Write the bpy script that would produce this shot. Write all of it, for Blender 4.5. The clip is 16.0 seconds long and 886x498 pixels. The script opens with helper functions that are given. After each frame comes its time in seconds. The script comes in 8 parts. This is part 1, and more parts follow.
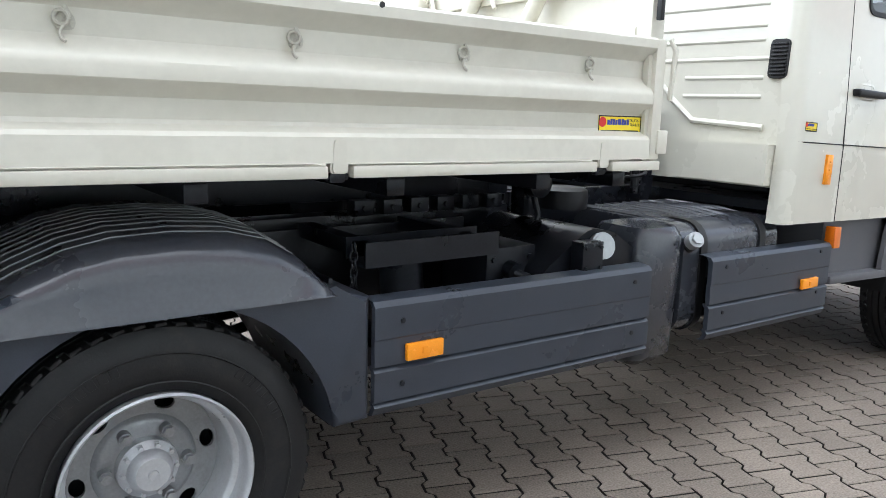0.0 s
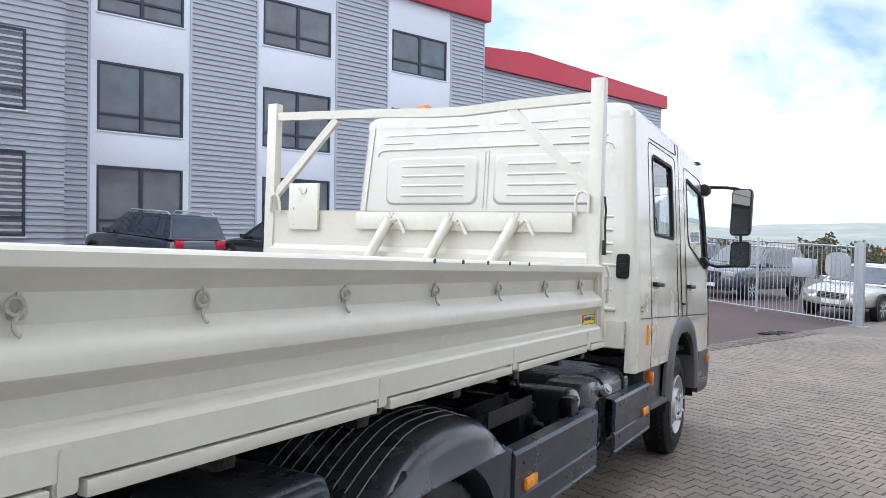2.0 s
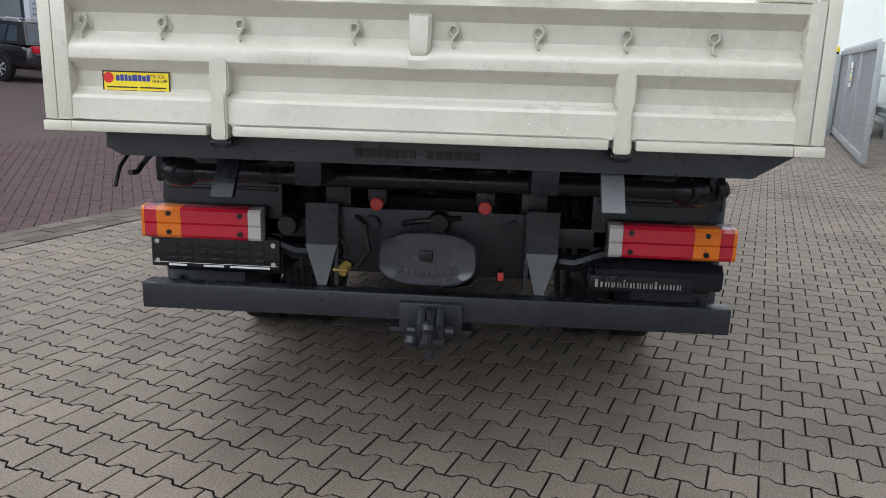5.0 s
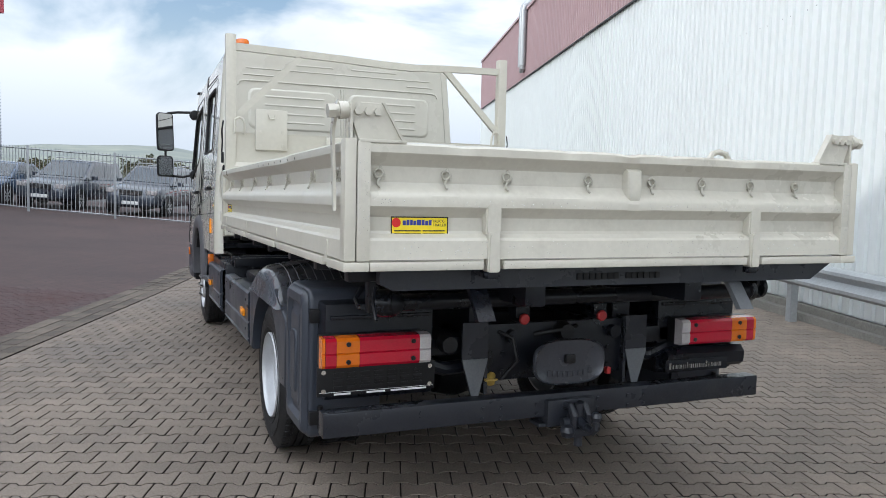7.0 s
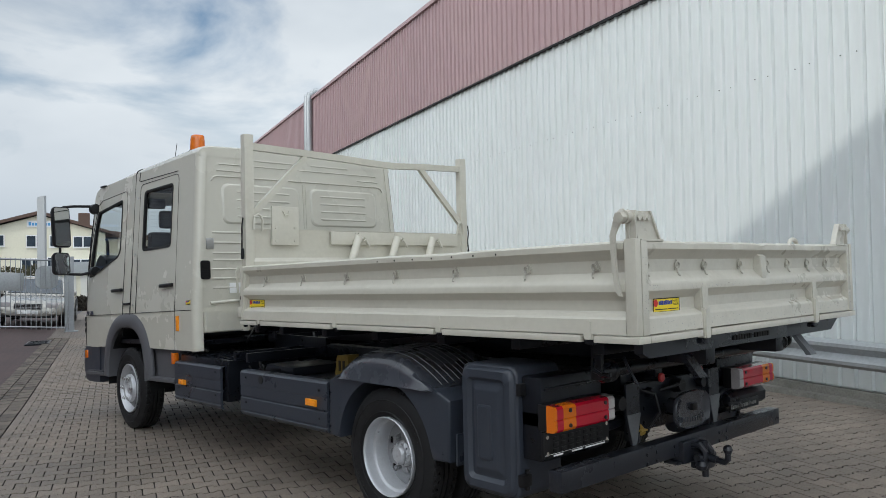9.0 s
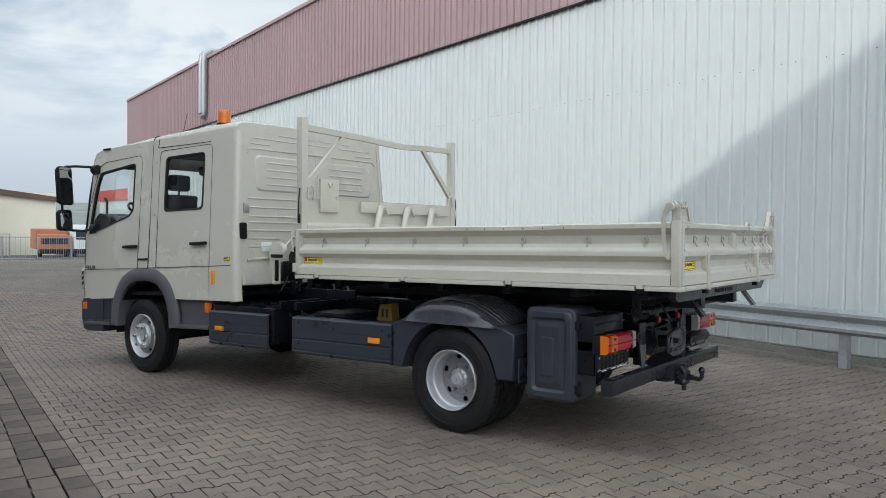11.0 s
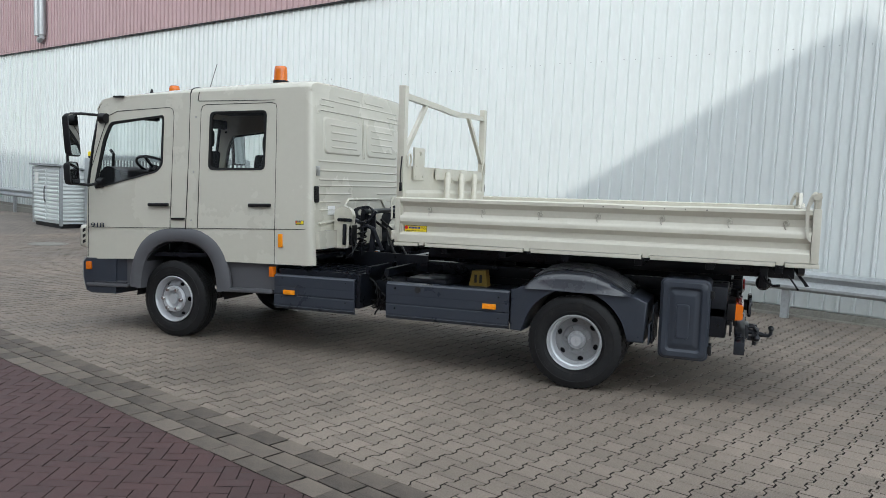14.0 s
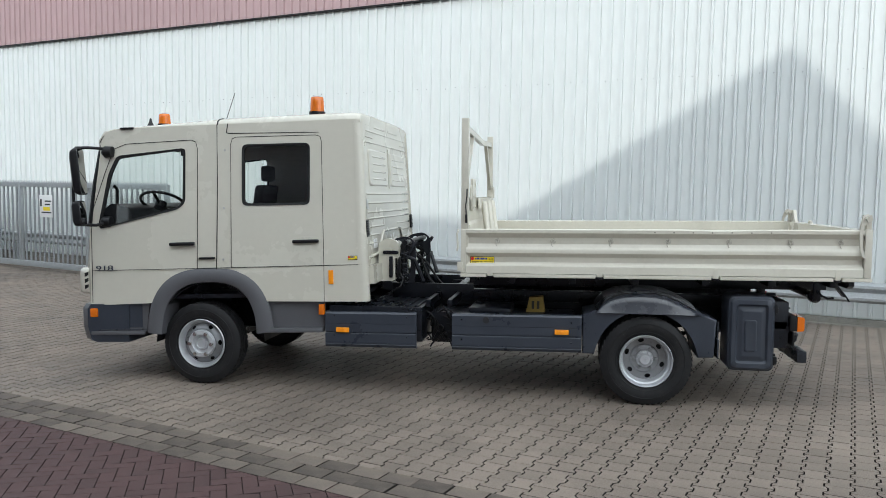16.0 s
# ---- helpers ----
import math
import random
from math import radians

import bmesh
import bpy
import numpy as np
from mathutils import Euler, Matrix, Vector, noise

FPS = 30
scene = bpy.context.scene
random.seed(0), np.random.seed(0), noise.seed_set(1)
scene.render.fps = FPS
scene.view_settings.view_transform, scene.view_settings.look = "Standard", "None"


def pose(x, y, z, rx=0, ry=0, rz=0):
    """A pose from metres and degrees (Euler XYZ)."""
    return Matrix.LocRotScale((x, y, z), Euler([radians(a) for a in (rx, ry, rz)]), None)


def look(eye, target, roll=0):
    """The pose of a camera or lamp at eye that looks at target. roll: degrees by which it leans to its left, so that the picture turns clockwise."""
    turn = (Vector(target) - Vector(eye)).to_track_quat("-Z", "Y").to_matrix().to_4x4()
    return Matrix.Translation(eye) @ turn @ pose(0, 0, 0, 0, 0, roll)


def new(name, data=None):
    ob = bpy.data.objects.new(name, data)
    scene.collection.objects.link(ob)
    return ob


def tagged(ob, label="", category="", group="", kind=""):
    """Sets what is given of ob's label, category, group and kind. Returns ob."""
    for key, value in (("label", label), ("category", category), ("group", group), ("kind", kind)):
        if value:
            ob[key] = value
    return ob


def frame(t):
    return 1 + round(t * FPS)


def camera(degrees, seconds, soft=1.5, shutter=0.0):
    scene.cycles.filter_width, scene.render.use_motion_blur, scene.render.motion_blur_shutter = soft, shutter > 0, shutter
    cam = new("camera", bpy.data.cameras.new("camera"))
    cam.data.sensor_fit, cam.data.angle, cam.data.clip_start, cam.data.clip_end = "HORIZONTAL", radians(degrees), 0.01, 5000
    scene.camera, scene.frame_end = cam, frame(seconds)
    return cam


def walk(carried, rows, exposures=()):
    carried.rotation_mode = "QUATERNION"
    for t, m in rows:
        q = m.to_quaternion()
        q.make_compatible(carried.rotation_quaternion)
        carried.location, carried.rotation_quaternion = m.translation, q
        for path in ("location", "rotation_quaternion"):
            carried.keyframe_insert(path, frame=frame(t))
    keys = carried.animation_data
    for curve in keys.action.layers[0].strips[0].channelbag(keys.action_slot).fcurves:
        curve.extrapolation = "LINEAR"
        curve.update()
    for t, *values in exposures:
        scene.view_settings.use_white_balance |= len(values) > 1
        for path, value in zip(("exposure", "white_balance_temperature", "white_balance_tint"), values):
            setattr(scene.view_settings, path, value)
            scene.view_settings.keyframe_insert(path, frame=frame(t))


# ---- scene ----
cam = camera(60.1, 16.0, soft=0.5)
PATH = [
    (0, (-0.471, -2.873, 1.33), (0.679, -1.279, 0.96), 1.6),
    (0.5, (-1.063, -2.735, 1.394), (0.049, -1.142, 0.916), 3.2),
    (1, (-1.569, -2.515, 1.393), (-0.39, -0.987, 0.869), 3.7),
    (1.5, (-2.023, -2.497, 1.473), (-0.507, -1.236, 1.141), 3.8),
    (2, (-2.36, -2.329, 1.604), (-0.597, -1.385, 1.614), 1.9),
    (2.5, (-2.757, -2.069, 1.636), (-0.919, -1.294, 1.782), 1.1),
    (3, (-3.159, -1.798, 1.593), (-1.283, -1.107, 1.615), 1.6),
    (3.5, (-3.455, -1.428, 1.446), (-1.56, -0.827, 1.231), 2.3),
    (4, (-3.807, -1.039, 1.384), (-1.903, -0.568, 0.997), 2.2),
    (4.2, (-3.9, -0.901, 1.373), (-1.99, -0.486, 0.949), 2.0),
    (6.3, (-4.298, 1.148, 1.402), (-2.378, 0.664, 1.119), 1.8),
    (6.5, (-4.321, 1.34, 1.427), (-2.419, 0.773, 1.177), 1.7),
    (7, (-4.262, 1.838, 1.427), (-2.421, 1.071, 1.284), 1.3),
    (7.5, (-4.214, 2.377, 1.474), (-2.46, 1.417, 1.433), 0.6),
    (8, (-4.063, 2.884, 1.47), (-2.41, 1.76, 1.51), -0.4),
    (8.5, (-3.843, 3.41, 1.476), (-2.283, 2.161, 1.554), -1.0),
    (9, (-3.63, 3.895, 1.473), (-2.149, 2.553, 1.539), -1.3),
    (9.5, (-3.469, 4.29, 1.453), (-2.06, 2.871, 1.491), -0.9),
    (9.7, (-3.463, 4.48, 1.431), (-2.082, 3.034, 1.454), -0.7),
    (11.8, (-3.487, 6.594, 1.563), (-2.395, 4.92, 1.507), 0.6),
    (12, (-3.356, 6.769, 1.584), (-2.291, 5.077, 1.515), 0.7),
    (12.5, (-2.943, 7.063, 1.615), (-1.955, 5.327, 1.52), 1.3),
    (13, (-2.441, 7.197, 1.652), (-1.53, 5.42, 1.522), 1.5),
    (13.5, (-1.863, 7.378, 1.701), (-1.039, 5.562, 1.544), 1.8),
    (14, (-1.293, 7.438, 1.707), (-0.563, 5.584, 1.535), 1.9),
    (14.5, (-0.73, 7.539, 1.74), (-0.087, 5.653, 1.568), 1.8),
    (15, (-0.168, 7.605, 1.771), (0.372, 5.687, 1.607), 1.3),
    (15.5, (0.325, 7.721, 1.842), (0.758, 5.775, 1.686), 0.7),
    (16, (0.701, 8.031, 1.88), (1.021, 6.062, 1.737), 0.3),
]
EXPOSURES = [(0, 2.23, 6070, 9), (1.2, 2.48, 6050, 12), (2.0, 1.7, 6040, 12), (2.5, 0.98, 6000, 9), (3.2, 0.72, 6030, 8), (4, 1.21, 6300, 8), (6.5, 1.32, 6250, 10), (7.2, 1.11, 6160, 9), (8, 0.83, 6200, 8), (9, 0.68, 6230, 7), (12, 0.86, 6150, 6), (16, 1.09, 6200, 6)]
walk(cam, [(t, look(eye, target, roll)) for t, eye, target, roll in PATH], EXPOSURES)

# ---- sky, sun and exposure ----
SITE_TURN, SITE_RISE = -19.0, 1.6   # the yard runs at an angle to the lorry and rises gently ahead
SITE = pose(0, 0, 0, 0, 0, SITE_TURN) @ pose(0, 0, 0, 0, -SITE_RISE, 0)
YARD = pose(0, 0, 0, 0, 0, SITE_TURN)
SUN_AZ, SUN_EL = 90.0, 22.0        # degrees: direction towards the sun, from +x to +y

sun_dir = Vector((math.cos(radians(SUN_AZ)) * math.cos(radians(SUN_EL)), math.sin(radians(SUN_AZ)) * math.cos(radians(SUN_EL)), math.sin(radians(SUN_EL))))
sun = new("sun", bpy.data.lights.new("sun", "SUN"))
sun.data.energy, sun.data.angle, sun.data.color = 0.70, radians(0.6), (1.0, 0.96, 0.90)
sun.matrix_world = look(sun_dir * 60, (0, 0, 0))


def build_world():
    world = bpy.data.worlds.new("sky")
    scene.world = world
    world.use_nodes = True
    nt = world.node_tree
    nt.nodes.clear()
    N, K = nt.nodes.new, nt.links.new
    out, bg = N("ShaderNodeOutputWorld"), N("ShaderNodeBackground")
    sky = N("ShaderNodeTexSky")
    sky.sky_type, sky.sun_disc = "NISHITA", False
    sky.sun_elevation, sky.sun_rotation = radians(SUN_EL), radians(90 - SUN_AZ)
    sky.dust_density, sky.air_density = 2.0, 1.0
    co, mapn = N("ShaderNodeTexCoord"), N("ShaderNodeMapping")
    mapn.inputs["Scale"].default_value = (1.0, 1.0, 2.3)
    K(co.outputs["Generated"], mapn.inputs["Vector"])
    clouds, wisps = N("ShaderNodeTexNoise"), N("ShaderNodeTexNoise")
    clouds.inputs["Scale"].default_value, clouds.inputs["Detail"].default_value, clouds.inputs["Roughness"].default_value = 2.6, 7.0, 0.52
    clouds.inputs["Distortion"].default_value = 0.35
    wisps.inputs["Scale"].default_value, wisps.inputs["Detail"].default_value = 1.7, 5.0
    K(mapn.outputs[0], clouds.inputs["Vector"]), K(mapn.outputs[0], wisps.inputs["Vector"])
    cover = N("ShaderNodeMapRange")
    cover.inputs["From Min"].default_value, cover.inputs["From Max"].default_value = 0.34, 0.48
    K(clouds.outputs["Fac"], cover.inputs["Value"])
    shade = N("ShaderNodeValToRGB")
    e = shade.color_ramp.elements
    e[0].position, e[0].color = 0.35, (5.6, 6.0, 6.5, 1)
    e[1].position, e[1].color = 0.62, (8.6, 8.8, 9.0, 1)
    K(wisps.outputs["Fac"], shade.inputs["Fac"])
    # brighter cloud overhead, sunward and behind; unseen behind, added to light the lorry's rear
    dot, glow, lit = N("ShaderNodeVectorMath"), N("ShaderNodeMapRange"), N("ShaderNodeMix")
    dot.operation = "DOT_PRODUCT"
    dot.inputs[1].default_value = (-0.62, 0.48, 0.62)
    K(co.outputs["Generated"], dot.inputs[0]), K(dot.outputs["Value"], glow.inputs["Value"])
    glow.inputs["From Min"].default_value, glow.inputs["To Min"].default_value, glow.inputs["To Max"].default_value = -0.15, 0.74, 2.1
    lit.data_type, lit.blend_type = "RGBA", "MULTIPLY"
    lit.inputs["Factor"].default_value = 1.0
    K(shade.outputs[0], lit.inputs["A"]), K(glow.outputs[0], lit.inputs["B"])
    mix = N("ShaderNodeMix")
    mix.data_type = "RGBA"
    K(cover.outputs[0], mix.inputs["Factor"]), K(sky.outputs[0], mix.inputs["A"]), K(lit.outputs["Result"], mix.inputs["B"])
    # grey haze low over the horizon
    split, low, haze = N("ShaderNodeSeparateXYZ"), N("ShaderNodeMapRange"), N("ShaderNodeMix")
    K(co.outputs["Generated"], split.inputs[0]), K(split.outputs["Z"], low.inputs["Value"])
    low.inputs["From Min"].default_value, low.inputs["From Max"].default_value, low.inputs["To Min"].default_value, low.inputs["To Max"].default_value = 0.0, 0.26, 0.9, 0.0
    low.interpolation_type = "SMOOTHSTEP"
    haze.data_type = "RGBA"
    haze.inputs["B"].default_value = (3.3, 3.7, 4.2, 1)
    K(low.outputs[0], haze.inputs["Factor"]), K(mix.outputs["Result"], haze.inputs["A"])
    K(haze.outputs["Result"], bg.inputs["Color"])
    bg.inputs["Strength"].default_value = 0.085
    K(bg.outputs[0], out.inputs["Surface"])


build_world()


# ---- materials ----
def surface(name, colour, rough=0.5, metal=0.0, grain=60.0, stain=1.2, vary=0.15, bump=0.0, coat=0.0, second=None, spots=0.0, rough_vary=0.12,
            random_tone=0.0, stretch=(1, 1, 1), transmission=0.0, ior=1.45, dirt=None, dirt_amount=0.0, hue=None):
    """A painted, moulded or mineral surface: a base colour with fine grain, large stains and a little relief. Sizes are per metre."""
    m = bpy.data.materials.new(name)
    m.use_nodes = True
    nt = m.node_tree
    N, K = nt.nodes.new, nt.links.new
    p = nt.nodes["Principled BSDF"]
    co, mp = N("ShaderNodeTexCoord"), N("ShaderNodeMapping")
    mp.inputs["Scale"].default_value = stretch
    K(co.outputs["Object"], mp.inputs["Vector"])
    fine, broad = N("ShaderNodeTexNoise"), N("ShaderNodeTexNoise")
    fine.inputs["Scale"].default_value, fine.inputs["Detail"].default_value = grain, 4.0
    broad.inputs["Scale"].default_value, broad.inputs["Detail"].default_value, broad.inputs["Roughness"].default_value = stain, 6.0, 0.62
    K(mp.outputs[0], fine.inputs["Vector"]), K(mp.outputs[0], broad.inputs["Vector"])
    both = N("ShaderNodeMath")
    both.operation = "ADD"
    K(fine.outputs["Fac"], both.inputs[0]), K(broad.outputs["Fac"], both.inputs[1])
    last = both.outputs[0]
    if random_tone:
        info, geo = N("ShaderNodeObjectInfo"), N("ShaderNodeNewGeometry")
        add, fr, scl = N("ShaderNodeMath"), N("ShaderNodeMath"), N("ShaderNodeMath")
        add.operation, fr.operation, scl.operation = "ADD", "FRACT", "MULTIPLY_ADD"
        K(info.outputs["Random"], add.inputs[0]), K(geo.outputs["Random Per Island"], add.inputs[1]), K(add.outputs[0], fr.inputs[0])
        K(fr.outputs[0], scl.inputs[0])
        scl.inputs[1].default_value = random_tone
        K(last, scl.inputs[2])
        last = scl.outputs[0]
    span = N("ShaderNodeMapRange")
    mid = 1.0 + random_tone / 2
    span.inputs["From Min"].default_value, span.inputs["From Max"].default_value = mid - 0.34, mid + 0.34
    K(last, span.inputs["Value"])
    mix = N("ShaderNodeMix")
    mix.data_type = "RGBA"
    a = [max(0.0, c * (1 - vary)) for c in colour]
    b = [min(1.0, c * (1 + vary)) for c in (second or colour)]
    mix.inputs["A"].default_value, mix.inputs["B"].default_value = (*a, 1), (*b, 1)
    K(span.outputs[0], mix.inputs["Factor"])
    shown = mix.outputs["Result"]
    if dirt:
        dn, dm, dx = N("ShaderNodeTexNoise"), N("ShaderNodeMapRange"), N("ShaderNodeMix")
        dn.inputs["Scale"].default_value, dn.inputs["Detail"].default_value, dn.inputs["Roughness"].default_value = stain * 2.7, 9.0, 0.7
        K(mp.outputs[0], dn.inputs["Vector"])
        dm.inputs["From Min"].default_value, dm.inputs["From Max"].default_value, dm.inputs["To Max"].default_value = 0.52, 0.78, dirt_amount
        K(dn.outputs["Fac"], dm.inputs["Value"])
        dx.data_type = "RGBA"
        K(dm.outputs[0], dx.inputs["Factor"]), K(shown, dx.inputs["A"])
        dx.inputs["B"].default_value = (*dirt, 1)
        shown = dx.outputs["Result"]
    K(shown, p.inputs["Base Color"])
    rr = N("ShaderNodeMapRange")
    rr.inputs["From Min"].default_value, rr.inputs["From Max"].default_value = 0.3, 0.7
    rr.inputs["To Min"].default_value, rr.inputs["To Max"].default_value = max(0.02, rough - rough_vary), min(1.0, rough + rough_vary)
    K(broad.outputs["Fac"], rr.inputs["Value"]), K(rr.outputs[0], p.inputs["Roughness"])
    p.inputs["Metallic"].default_value = metal
    p.inputs["Coat Weight"].default_value, p.inputs["Coat Roughness"].default_value = coat, 0.08
    p.inputs["Transmission Weight"].default_value, p.inputs["IOR"].default_value = transmission, ior
    if bump:
        bp = N("ShaderNodeBump")
        bp.inputs["Strength"].default_value, bp.inputs["Distance"].default_value = 0.5, bump
        K(both.outputs[0], bp.inputs["Height"]), K(bp.outputs[0], p.inputs["Normal"])
    return m


def brick_ground(name, colours, joint, width, height, turn=0.0, gap=0.006, rough=0.75):
    """Far paving, whose stones are too small to tell apart: joints, tones and stains."""
    m = bpy.data.materials.new(name)
    m.use_nodes = True
    nt = m.node_tree
    N, K = nt.nodes.new, nt.links.new
    p = nt.nodes["Principled BSDF"]
    co, mp, br, st, mul = N("ShaderNodeTexCoord"), N("ShaderNodeMapping"), N("ShaderNodeTexBrick"), N("ShaderNodeTexNoise"), N("ShaderNodeMix")
    mp.inputs["Rotation"].default_value = (0, 0, radians(turn))
    K(co.outputs["Object"], mp.inputs["Vector"]), K(mp.outputs[0], br.inputs["Vector"]), K(co.outputs["Object"], st.inputs["Vector"])
    br.inputs["Color1"].default_value, br.inputs["Color2"].default_value, br.inputs["Mortar"].default_value = (*colours[0], 1), (*colours[1], 1), (*joint, 1)
    br.inputs["Scale"].default_value, br.inputs["Mortar Size"].default_value = 1.0, gap
    br.inputs["Brick Width"].default_value, br.inputs["Row Height"].default_value = width, height
    st.inputs["Scale"].default_value, st.inputs["Detail"].default_value, st.inputs["Roughness"].default_value = 0.35, 8.0, 0.65
    mul.data_type, mul.blend_type = "RGBA", "MULTIPLY"
    ramp = N("ShaderNodeValToRGB")
    ramp.color_ramp.elements[0].position, ramp.color_ramp.elements[0].color = 0.3, (0.62, 0.62, 0.62, 1)
    ramp.color_ramp.elements[1].position, ramp.color_ramp.elements[1].color = 0.7, (1.15, 1.12, 1.08, 1)
    K(st.outputs["Fac"], ramp.inputs["Fac"])
    mul.inputs["Factor"].default_value = 1.0
    K(br.outputs["Color"], mul.inputs["A"]), K(ramp.outputs[0], mul.inputs["B"]), K(mul.outputs["Result"], p.inputs["Base Color"])
    p.inputs["Roughness"].default_value = rough
    bp = N("ShaderNodeBump")
    bp.inputs["Strength"].default_value, bp.inputs["Distance"].default_value = 0.4, 0.004
    bp.invert = True
    K(br.outputs["Fac"], bp.inputs["Height"]), K(bp.outputs[0], p.inputs["Normal"])
    return m


def glass(name, tint=(0.75, 0.8, 0.8), rough=0.0):
    """Thin sheet of glass: mostly clear, glossy at a slant."""
    m = bpy.data.materials.new(name)
    m.use_nodes = True
    nt = m.node_tree
    N, K = nt.nodes.new, nt.links.new
    nt.nodes.remove(nt.nodes["Principled BSDF"])
    clear, shine, mix = N("ShaderNodeBsdfTransparent"), N("ShaderNodeBsdfGlossy"), N("ShaderNodeMixShader")
    lw, power, fr = N("ShaderNodeLayerWeight"), N("ShaderNodeMath"), N("ShaderNodeMath")
    power.operation, power.inputs[1].default_value = "POWER", 4.0
    fr.operation, fr.inputs[1].default_value, fr.inputs[2].default_value = "MULTIPLY_ADD", 0.9, 0.06
    K(lw.outputs["Facing"], power.inputs[0]), K(power.outputs[0], fr.inputs[0])
    clear.inputs["Color"].default_value = (*tint, 1)
    shine.inputs["Roughness"].default_value = rough
    K(fr.outputs[0], mix.inputs[0]), K(clear.outputs[0], mix.inputs[1]), K(shine.outputs[0], mix.inputs[2])
    K(mix.outputs[0], nt.nodes["Material Output"].inputs["Surface"])
    return m


CREAM = surface("cream_paint", (0.56, 0.535, 0.455), 0.36, grain=35, stain=1.1, vary=0.04, bump=0.0005, coat=0.35, dirt=(0.30, 0.27, 0.21), dirt_amount=0.28)
CREAM_WORN = surface("worn_cream_paint", (0.54, 0.515, 0.44), 0.32, grain=45, stain=2.0, vary=0.05, bump=0.0011, coat=0.6, dirt=(0.26, 0.22, 0.17), dirt_amount=0.3)
CAB_PAINT = surface("cab_paint", (0.57, 0.548, 0.468), 0.26, grain=20, stain=0.8, vary=0.02, bump=0.0003, coat=0.7, dirt=(0.40, 0.37, 0.31), dirt_amount=0.02)
PLASTIC = surface("dark_grey_plastic", (0.034, 0.040, 0.053), 0.34, grain=300, stain=2.2, vary=0.16, bump=0.0004, dirt=(0.07, 0.07, 0.07), dirt_amount=0.2)
FENDER_GREY = surface("glossy_dark_fender", (0.034, 0.037, 0.046), 0.26, grain=90, stain=1.7, vary=0.2, bump=0.0005, coat=0.45)
ARCH_GREY = surface("grey_arch_plastic", (0.095, 0.095, 0.103), 0.5, grain=260, stain=1.5, vary=0.12, bump=0.0004)
CHASSIS = surface("black_chassis_paint", (0.0065, 0.0078, 0.0115), 0.32, grain=80, stain=3.0, vary=0.3, bump=0.0008, ior=1.38, dirt=(0.014, 0.014, 0.014), dirt_amount=0.35)
BAR_GREY = surface("dark_bumper_paint", (0.018, 0.020, 0.026), 0.28, grain=120, stain=2.0, vary=0.2, bump=0.0005, dirt=(0.05, 0.05, 0.047), dirt_amount=0.3)
RUBBER = surface("tyre_rubber", (0.010, 0.010, 0.011), 0.58, ior=1.40, grain=160, stain=4.0, vary=0.25, bump=0.0008, dirt=(0.045, 0.042, 0.037), dirt_amount=0.4)
SILVER = surface("silver_rim_paint", (0.50, 0.51, 0.53), 0.36, metal=0.35, grain=150, stain=4.0, vary=0.08, bump=0.0005, dirt=(0.2, 0.19, 0.17), dirt_amount=0.35)
# silver wheel discs, with the shade inside the dish put into darker colours
DISC_FRONT_SHADE = surface("shaded_front_disc_paint", (0.20, 0.205, 0.215), 0.34, metal=0.4, grain=120, stain=5.0, vary=0.15, bump=0.0006)
DISC_REAR_SHADE = surface("shaded_rear_disc_paint", (0.29, 0.295, 0.305), 0.36, metal=0.35, grain=120, stain=5.0, vary=0.12, bump=0.0006, dirt=(0.10, 0.095, 0.085), dirt_amount=0.4)
STEEL = surface("bare_steel", (0.45, 0.45, 0.44), 0.35, metal=0.85, grain=150, stain=6, vary=0.2, bump=0.0006)
ZINC = surface("galvanised_steel", (0.40, 0.42, 0.43), 0.5, metal=0.55, grain=26, stain=2.0, vary=0.14, bump=0.0006, dirt=(0.25, 0.25, 0.23), dirt_amount=0.3)
BLACK = surface("black_plastic", (0.009, 0.009, 0.010), 0.42, grain=200, stain=3, vary=0.2, bump=0.0003, ior=1.36)
SEAL = surface("black_rubber_seal", (0.006, 0.006, 0.006), 0.7, vary=0.2)
RED_LENS = surface("red_lens", (0.44, 0.006, 0.026), 0.15, grain=400, stain=8, vary=0.18, bump=0.0010, coat=0.6, stretch=(1, 0.2, 1))
ORANGE_LENS = surface("orange_lens", (0.66, 0.15, 0.006), 0.18, grain=400, stain=8, vary=0.12, bump=0.0010, coat=0.6)
CLEAR_LENS = surface("clear_lens", (0.46, 0.43, 0.43), 0.2, grain=300, stain=8, vary=0.2, bump=0.0012, coat=0.6)
AMBER = surface("amber_reflector", (0.90, 0.30, 0.01), 0.25, grain=500, stain=9, vary=0.12, bump=0.0008, coat=0.4)
YELLOW = surface("yellow_sticker", (0.85, 0.66, 0.02), 0.4, vary=0.05)
STICKER_RED = surface("sticker_red", (0.62, 0.02, 0.02), 0.4, vary=0.05)
STICKER_BLUE = surface("sticker_blue", (0.03, 0.05, 0.30), 0.4, vary=0.05)
WHITE = surface("white_print", (0.78, 0.78, 0.77), 0.5, vary=0.05)
INK = surface("black_print", (0.02, 0.02, 0.02), 0.5, vary=0.1)
RED_CAP = surface("red_plastic_cap", (0.38, 0.03, 0.03), 0.4, vary=0.1)
WEDGE_YELLOW = surface("dull_yellow_plastic", (0.27, 0.18, 0.04), 0.5, vary=0.2)
CHROME = surface("polished_metal", (0.75, 0.75, 0.74), 0.15, metal=1.0, grain=80, vary=0.08)
MIRROR = surface("mirror_glass", (0.55, 0.57, 0.58), 0.03, metal=1.0, vary=0.02, rough_vary=0.01)
FABRIC = surface("dark_seat_fabric", (0.018, 0.019, 0.022), 0.85, grain=240, stain=5, vary=0.25, bump=0.001)
